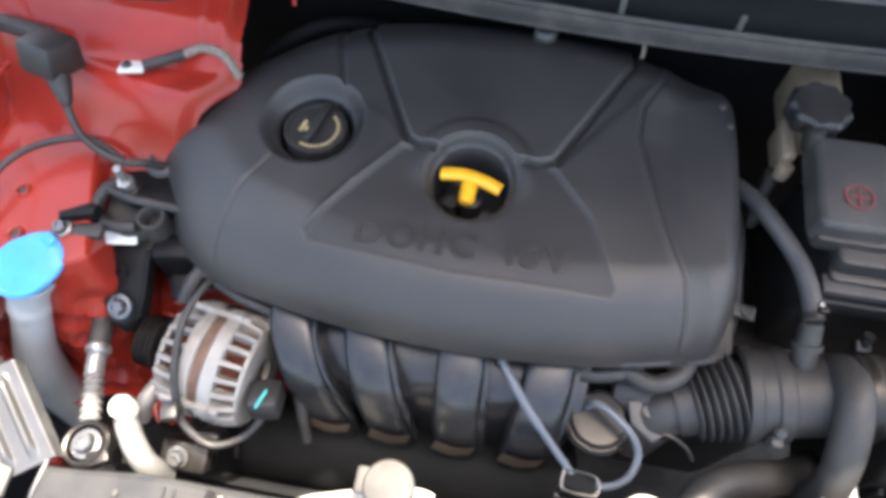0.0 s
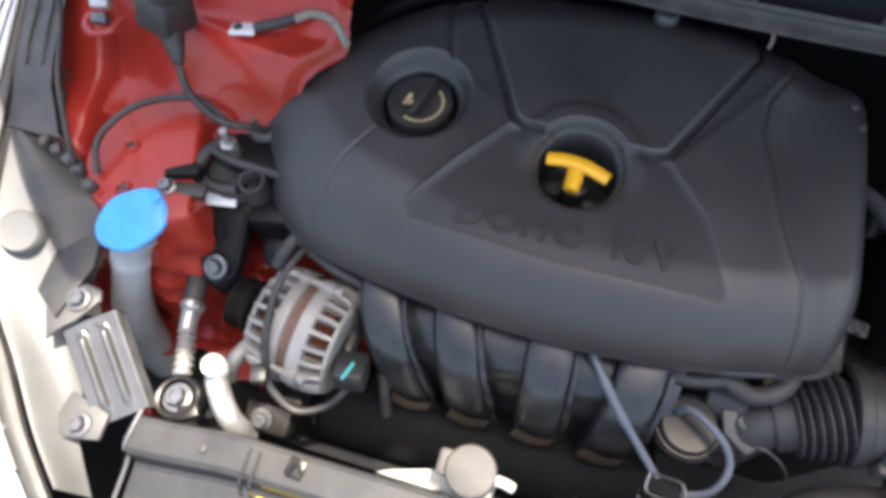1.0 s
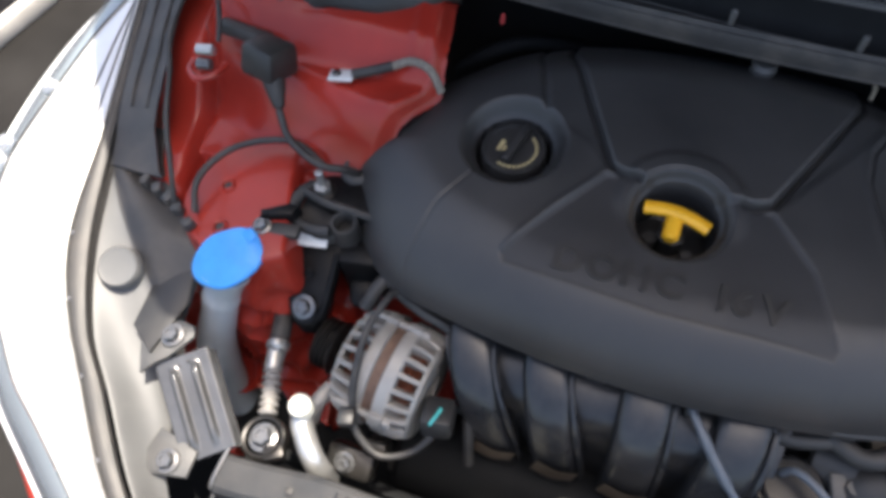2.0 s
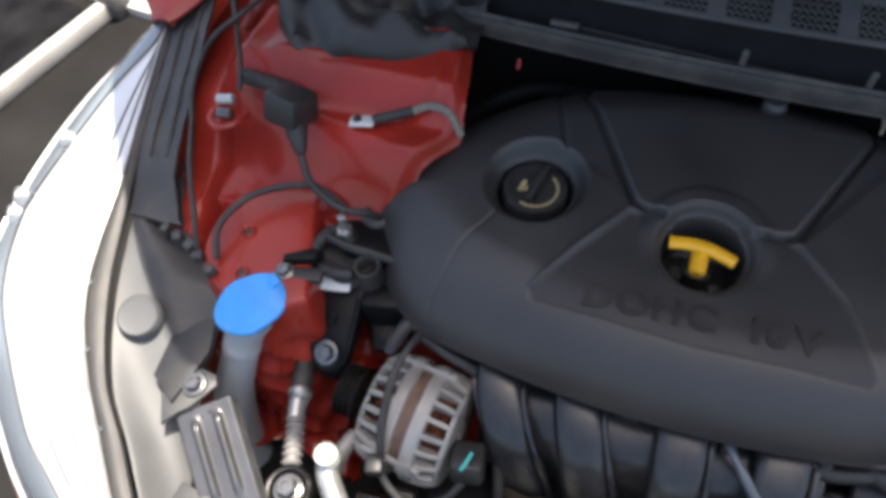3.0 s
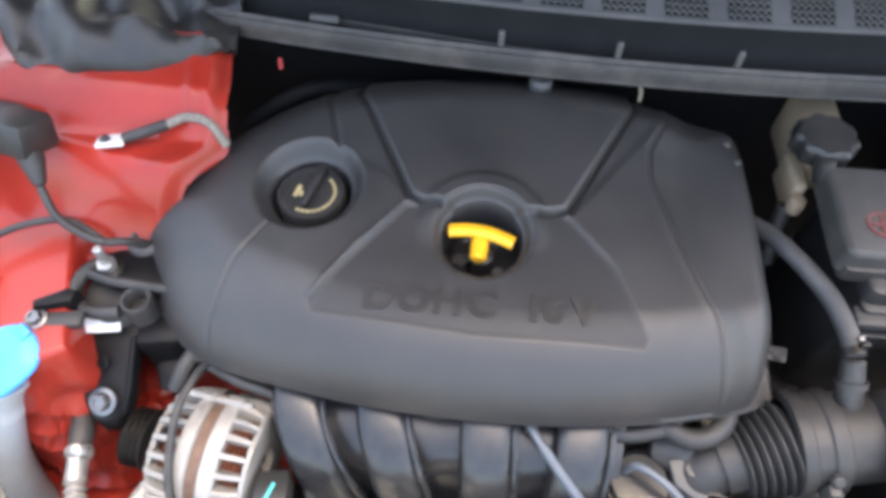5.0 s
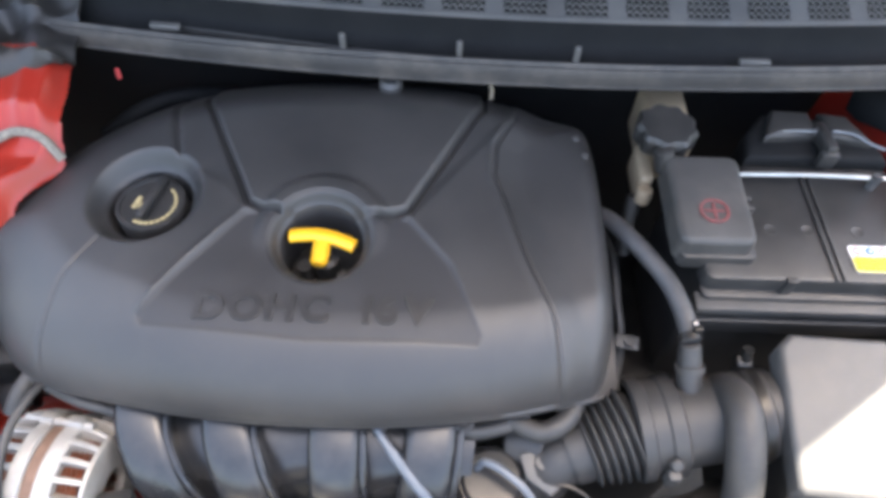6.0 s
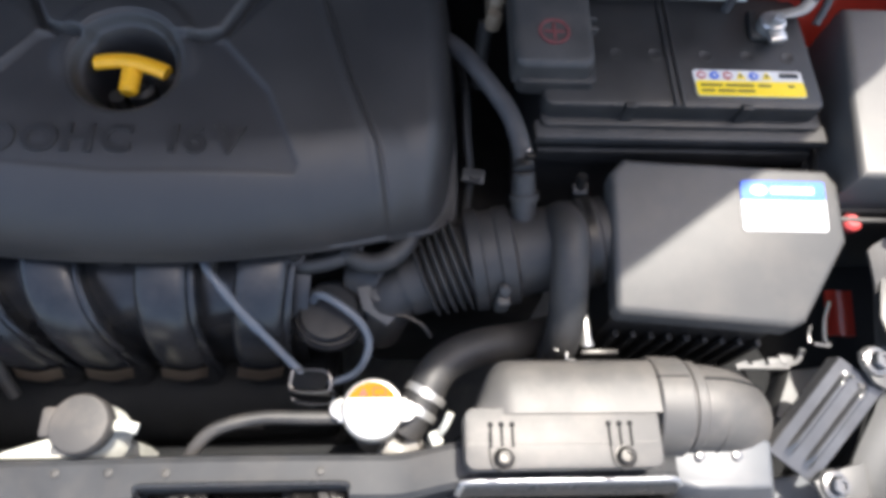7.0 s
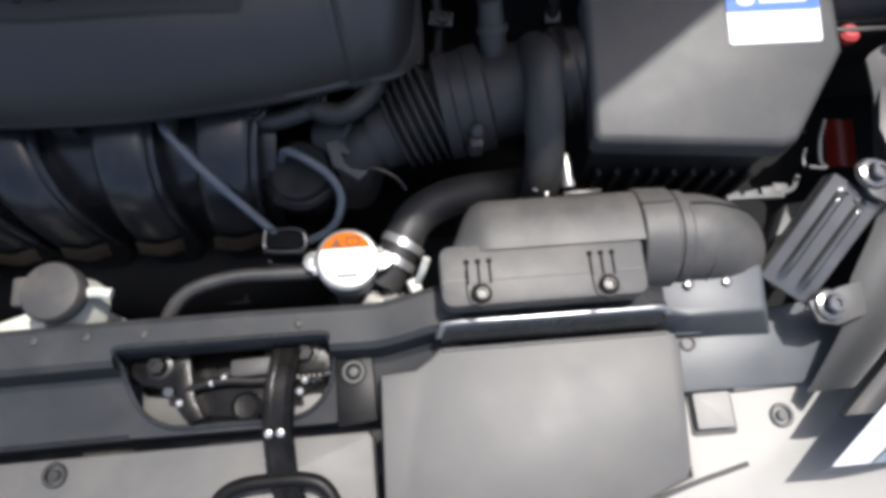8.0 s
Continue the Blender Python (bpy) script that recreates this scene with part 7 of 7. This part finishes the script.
def headlamp(mirror):
    def P(x, y, z):
        return (2 * MID - x if mirror else x, y, z)
    lamp = thing("headlamp", P(-0.45, -0.2, 0.60), "swept-back headlamp with a bright clear lens and grey housing", "headlamp", "headlamps")

    def housing(u, v):
        y = -0.345 + 0.385 * u
        xo = lamp_edge(y) + 0.004
        x = xo + (shell_edge(y) - xo) * v
        return P(x, y, shell_z(x, y))
    bm = bmesh.new()
    sheet(bm, housing, 40, 24)
    part("housing", bm, lamp_shell, lamp, "sunlit pale grey lamp housing")

    def rim_f(u, v):
        y = -0.365 + 0.56 * u
        x0, x1 = lamp_edge(y), lens_edge(y)
        return P(x0 + (x1 - x0) * v, y, lamp_z(y) + 0.004 * math.sin(math.pi * v))
    bm = bmesh.new()
    sheet(bm, rim_f, 60, 6, 0.008)
    edge = part("rim", bm, dusty_plastic, lamp, "grey rim round the lens")
    for k in range(5):
        y = -0.31 + 0.062 * k
        x, _, z = rim_f((y + 0.365) / 0.56, 0.75)
        bm = bmesh.new()
        lathe(bm, (x, y, z), [(0.0035, 0), (0.003, 0.002), (0, 0.0025)], seg=10)
        part("rivet", bm, zinc, edge)
    bm = bmesh.new()
    tube(bm, [P(lens_edge(y) + 0.003, y, lamp_z(y) + 0.0055) for y in np.linspace(-0.34, 0.19, 24)], 0.0020, 8, 2)
    part("bead", bm, bright_metal, edge, "bright bead along the rim")

    def lens(y, v):
        """v runs over the lamp from the rim (0) to the outer edge (1)."""
        x0, x1 = lens_edge(y), lens_outer(y)
        return P(x0 + (x1 - x0) * v, y, lamp_z(y) + 0.002 + 0.005 * math.sin(v * 2.2) - (0.046 + 0.02 * smooth(-0.15, -0.33, y)) * v ** 2.2)

    def split(y):
        return min(0.97, max(0.02, (lens_white(y) - lens_edge(y)) / (lens_outer(y) - lens_edge(y))))
    bm = bmesh.new()
    sheet(bm, lambda u, v: lens(-0.40 + 0.605 * u, split(-0.40 + 0.605 * u) * v), 70, 12)
    inner = part("reflector", bm, reflector, lamp, "bright white reflector under the clear lens")
    for a, b, at in ((-0.02, 0.185, 0.30), (-0.06, 0.20, 0.12), (-0.36, -0.10, 0.28), (-0.30, -0.16, 0.62)):
        bm = bmesh.new()
        tube(bm, [Vector(lens(y, split(y) * at)) + Vector((0, 0, 0.0006)) for y in np.linspace(a, b, 12)], 0.0013, 6, 3)
        part("moulded_line", bm, lamp_shell, inner)
    bm = bmesh.new()
    sheet(bm, lambda u, v: Vector(lens(-0.40 + 0.605 * u, split(-0.40 + 0.605 * u) + (1 - split(-0.40 + 0.605 * u)) * v)) + Vector((0, 0, 0.003)), 70, 14)
    outer = part("lens", bm, lens_plastic, lamp, "clear blue-grey headlamp lens")
    bm = bmesh.new()
    tube(bm, [Vector(lens(y, 0.93)) + Vector((0, 0, 0.004)) for y in np.linspace(-0.38, 0.20, 24)], 0.0022, 8, 2)
    part("lens_edge", bm, reflector, outer, "pale moulded edge of the lens")
    for y, v in ((0.035, 0.66), (-0.035, 0.90), (-0.060, 0.84)):
        bm = bmesh.new()
        q = Vector(lens(y, v))
        lathe(bm, q, [(0.010, -0.004), (0.010, 0.006), (0.007, 0.009), (0.003, 0.010), (0, 0.008)], (0.1, -0.3, 1), 14, wobble=lambda a: 1 + 0.15 * math.cos(3 * a))
        part("side_bulb", bm, bright_metal, outer, "small bright side lamp")
    bm = bmesh.new()
    c = Vector(P(-0.431, -0.138, 0.826))
    lathe(bm, c, [(0.022, -0.012), (0.022, 0.006), (0.019, 0.010), (0.016, 0.009), (0, 0.010)], (0.2 if not mirror else -0.2, -0.35, 1), 28)
    part("bulb_cap", bm, lamp_shell, lamp, "round grey bulb cap")
    return lamp


headlamp(False)
headlamp(True)


def fender(mirror):
    def P(x, y, z):
        return (2 * MID - x if mirror else x, y, z)

    def skin(u, v):
        y = 0.185 + 0.80 * u
        xi = along_curve(y, [0.18, 0.21, 0.25, 0.32, 0.50, 1.0], [-0.552, -0.530, -0.512, -0.510, -0.560, -0.66])
        xo = along_curve(y, [0.18, 0.21, 0.25, 0.32, 0.50, 1.0], [-0.566, -0.588, -0.625, -0.675, -0.72, -0.76])
        zi = along_curve(y, [0.18, 0.32, 0.50, 1.0], [0.918, 0.950, 0.975, 1.0])
        if v < 0.5:
            return P(xi + (xo - xi) * v * 2, y, zi + 0.004 * math.sin(v * 2 * math.pi))
        w = (v - 0.5) * 2
        return P(xo - 0.06 * math.sin(w * math.pi / 2), y + 0.05 * w * (1 - u), zi - 0.30 * (1 - math.cos(w * math.pi / 2)) - 0.25 * w * w)
    bm = bmesh.new()
    sheet(bm, skin, 50, 24, 0.003)
    part("fender", bm, red_paint, car, "red outer fender")

    def nose(u, v):
        y = -0.66 + 0.42 * u
        xi = lens_outer(max(y, -0.42)) - 0.006 - 1.1 * min(0.0, y + 0.42)
        return P(xi - 0.16 * v, y - 0.02 * v, 0.735 - 0.03 * u - 0.40 * v ** 1.8)
    bm = bmesh.new()
    sheet(bm, nose, 30, 12)
    part("bumper_corner", bm, red_paint, car, "red bumper corner below the headlamp")


fender(False)
fender(True)

# black plastic edge trim between lamp and red wing
for mirror in (False, True):
    def P(x, y, z, mirror=mirror):
        return (2 * MID - x if mirror else x, y, z)
    trim = thing("wing_trim", P(-0.46, 0.03, 0.85), "black plastic trim strip along the wing", "trim strip", "wing trims")
    bm = bmesh.new()

    def strip(u, v):
        y = -0.13 + 0.46 * u
        xo = lamp_edge(y) + 0.002
        wide = float(np.interp(y, [-0.13, -0.10, -0.074, -0.05, -0.035, 0.007, 0.044, 0.2, 0.33], [0.105, 0.128, 0.100, 0.088, 0.062, 0.050, 0.054, 0.050, 0.05]))
        x = xo + wide * v
        z = lamp_z(y) + 0.004 - 0.009 * smooth(0.05, -0.02, y) + 0.012 * v * smooth(-0.05, 0.05, y) + 0.002 * noise.noise(Vector((x * 40, y * 40, 2)))
        return P(x, y, z)
    sheet(bm, lambda u, v: strip(0.20 + 0.80 * u, v), 80, 14, 0.004)
    part("strip", bm, dusty_plastic, trim)
    for at in (0.30, 0.72):
        bm = bmesh.new()
        tube(bm, [Vector(strip(u, at)) + Vector((0, 0, 0.001)) for u in np.linspace(0.34, 0.97, 14)], 0.0022, 8, 3)
        part("rib", bm, dusty_plastic, trim)
    # dark grey strip paints the hood's shadow on the housing; its edge follows it
    bm = bmesh.new()

    def shadow_strip(u, v):
        y = -0.168 + 0.190 * u
        x0 = float(np.interp(y, [-0.168, -0.144, -0.117, -0.078, -0.046, -0.012, 0.022], [-0.372, -0.397, -0.428, -0.467, -0.492, -0.504, -0.514]))
        x1 = float(np.interp(y, [-0.168, -0.12, -0.09, -0.074, -0.05, -0.035, -0.012, 0.022], [-0.360, -0.358, -0.352, -0.383, -0.412, -0.436, -0.452, -0.466]))
        x = x0 + (x1 - x0) * v
        return P(x, y, shell_z(x, y) + 0.0035 + 0.003 * smooth(0.0, 0.3, v))
    sheet(bm, shadow_strip, 40, 14, 0.003)
    part("shadow_strip", bm, dusty_plastic, trim, "grey strip on the lamp housing in the shape of the hood's shadow")
    bm = bmesh.new()
    for k in range(5):
        bx, by = ((-0.448, -0.046), (-0.430, -0.052), (-0.412, -0.058), (-0.396, -0.068), (-0.376, -0.080))[k]
        box(bm, P(bx, by, 0.846), (0.009 + 0.002 * (k % 3), 0.012, 0.014), rz=37 * k, bev=0.003)
    part("clip", bm, dusty_plastic, trim)
    bm = bmesh.new()
    prism(bm, [P(x, y, 0)[:2] for x, y in ((-0.394, -0.186), (-0.362, -0.206), (-0.352, -0.15), (-0.370, -0.090), (-0.402, -0.110))], 0.806, 0.814, 0.002)
    part("flap", bm, black_plastic, trim, "black plastic flap")

# ---- wiring on the red wing ----
harness = thing("wing_harness", (-0.32, 0.05, 0.88), "black wiring harness with a square connector on the red wing", "wire")
bm = bmesh.new()
box(bm, (-0.341, 0.086, 0.924), (0.044, 0.044, 0.034), rx=-22, rz=-14, bev=0.006, taper=0.92)
part("connector", bm, black_plastic, harness, "square black connector box")
bm = bmesh.new()
cyl(bm, (-0.332, 0.070, 0.912), (-0.318, 0.046, 0.898), 0.012, 0.006, 14, bev=0.003)
part("boot", bm, rubber, harness)
bm = bmesh.new()
tube(bm, [(-0.318, 0.045, 0.898), (-0.305, 0.028, 0.882), (-0.285, 0.018, 0.872), (-0.262, 0.013, 0.866), (-0.246, 0.020, 0.858), (-0.236, 0.032, 0.838)], 0.0040, 10)
part("cable", bm, rubber, harness)
bm = bmesh.new()
tube(bm, [(-0.258, 0.012, 0.866), (-0.298, 0.031, 0.868), (-0.332, 0.027, 0.867), (-0.364, 0.009, 0.865), (-0.381, -0.016, 0.862), (-0.384, -0.042, 0.859), (-0.376, -0.066, 0.848)], 0.0036, 10)
part("branch", bm, rubber, harness)
bm = bmesh.new()
box(bm, (-0.390, 0.120, 0.916), (0.066, 0.018, 0.014), rz=-8, rx=-20, bev=0.004)
part("bracket", bm, rubber, harness)
brakeline = thing("brake_line", (-0.43, 0.08, 0.88), "thin black hoses along the inner wing", "hose")
bm = bmesh.new()
tube(bm, [(-0.520, 0.30, 0.975), (-0.468, 0.215, 0.955), (-0.432, 0.157, 0.950), (-0.413, 0.118, 0.935), (-0.410, 0.098, 0.918)], 0.0028, 10)
part("hose", bm, rubber, brakeline)
bm = bmesh.new()
tube(bm, [(-0.398, 0.26, 0.97), (-0.416, 0.207, 0.962), (-0.433, 0.168, 0.958), (-0.456, 0.139, 0.945), (-0.447, 0.079, 0.938), (-0.433, 0.040, 0.922), (-0.409, -0.009, 0.918), (-0.392, -0.045, 0.900), (-0.388, -0.070, 0.868)], 0.0028, 10)
part("hose", bm, rubber, brakeline)
bm = bmesh.new()
cyl(bm, (-0.440, 0.094, 0.904), (-0.420, 0.097, 0.905), 0.0062, seg=18, bev=0.001)
part("bolt_cap", bm, bright_metal, brakeline, "bright threaded fitting")
bm = bmesh.new()
cyl(bm, (-0.436, 0.082, 0.896), (-0.420, 0.084, 0.896), 0.0066, seg=18, bev=0.001)
part("fitting_body", bm, zinc, brakeline, "grey fitting below the bright one")

bm = bmesh.new()
tube(bm, [(-0.446, 0.090, 0.892), (-0.442, 0.074, 0.893), (-0.428, 0.064, 0.894), (-0.412, 0.073, 0.894), (-0.407, 0.092, 0.893)], 0.0042, 10, 6, flat=0.7)
part("bracket", bm, red_paint, brakeline, "red pressed lip round the fitting")

strap = thing("ground_strap", (-0.26, 0.11, 0.90), "ground strap with a white terminal on the red wing", "ground cable")
bm = bmesh.new()
box(bm, (-0.272, 0.1015, 0.903), (0.026, 0.019, 0.004), rz=12, rx=-15, bev=0.0015)
terminal = part("terminal", bm, white_print, strap, "white terminal")
bm = bmesh.new()
lathe(bm, (-0.277, 0.1005, 0.905), [(0.0048, 0), (0.0048, 0.002), (0.003, 0.003), (0, 0.003)], seg=14)
part("bolt", bm, black_print, strap)
bm = bmesh.new()
tube(bm, [(-0.260, 0.104, 0.905), (-0.240, 0.112, 0.908), (-0.222, 0.121, 0.910)], 0.0055, 10)
part("sleeve", bm, rubber, strap)
bm = bmesh.new()
tube(bm, [(-0.222, 0.121, 0.910), (-0.205, 0.130, 0.912), (-0.186, 0.130, 0.906), (-0.172, 0.122, 0.885)], 0.0045, 10)
part("braid", bm, woven_braid, strap, "beige woven braid")

pin = thing("coolant_pipe_clip", (-0.13, 0.21, 0.85), "dark pipes and a small red pin behind the cover", "pipe")
bm = bmesh.new()
tube(bm, [(-0.20, 0.235, 0.80), (-0.16, 0.255, 0.82), (-0.12, 0.275, 0.825), (-0.06, 0.30, 0.81)], 0.009, 12)
part("pipe", bm, cowl_plastic, pin)
bm = bmesh.new()
cyl(bm, (-0.132, 0.204, 0.914), (-0.131, 0.205, 0.924), 0.0020, seg=10)
part("pin", bm, red_print, pin)
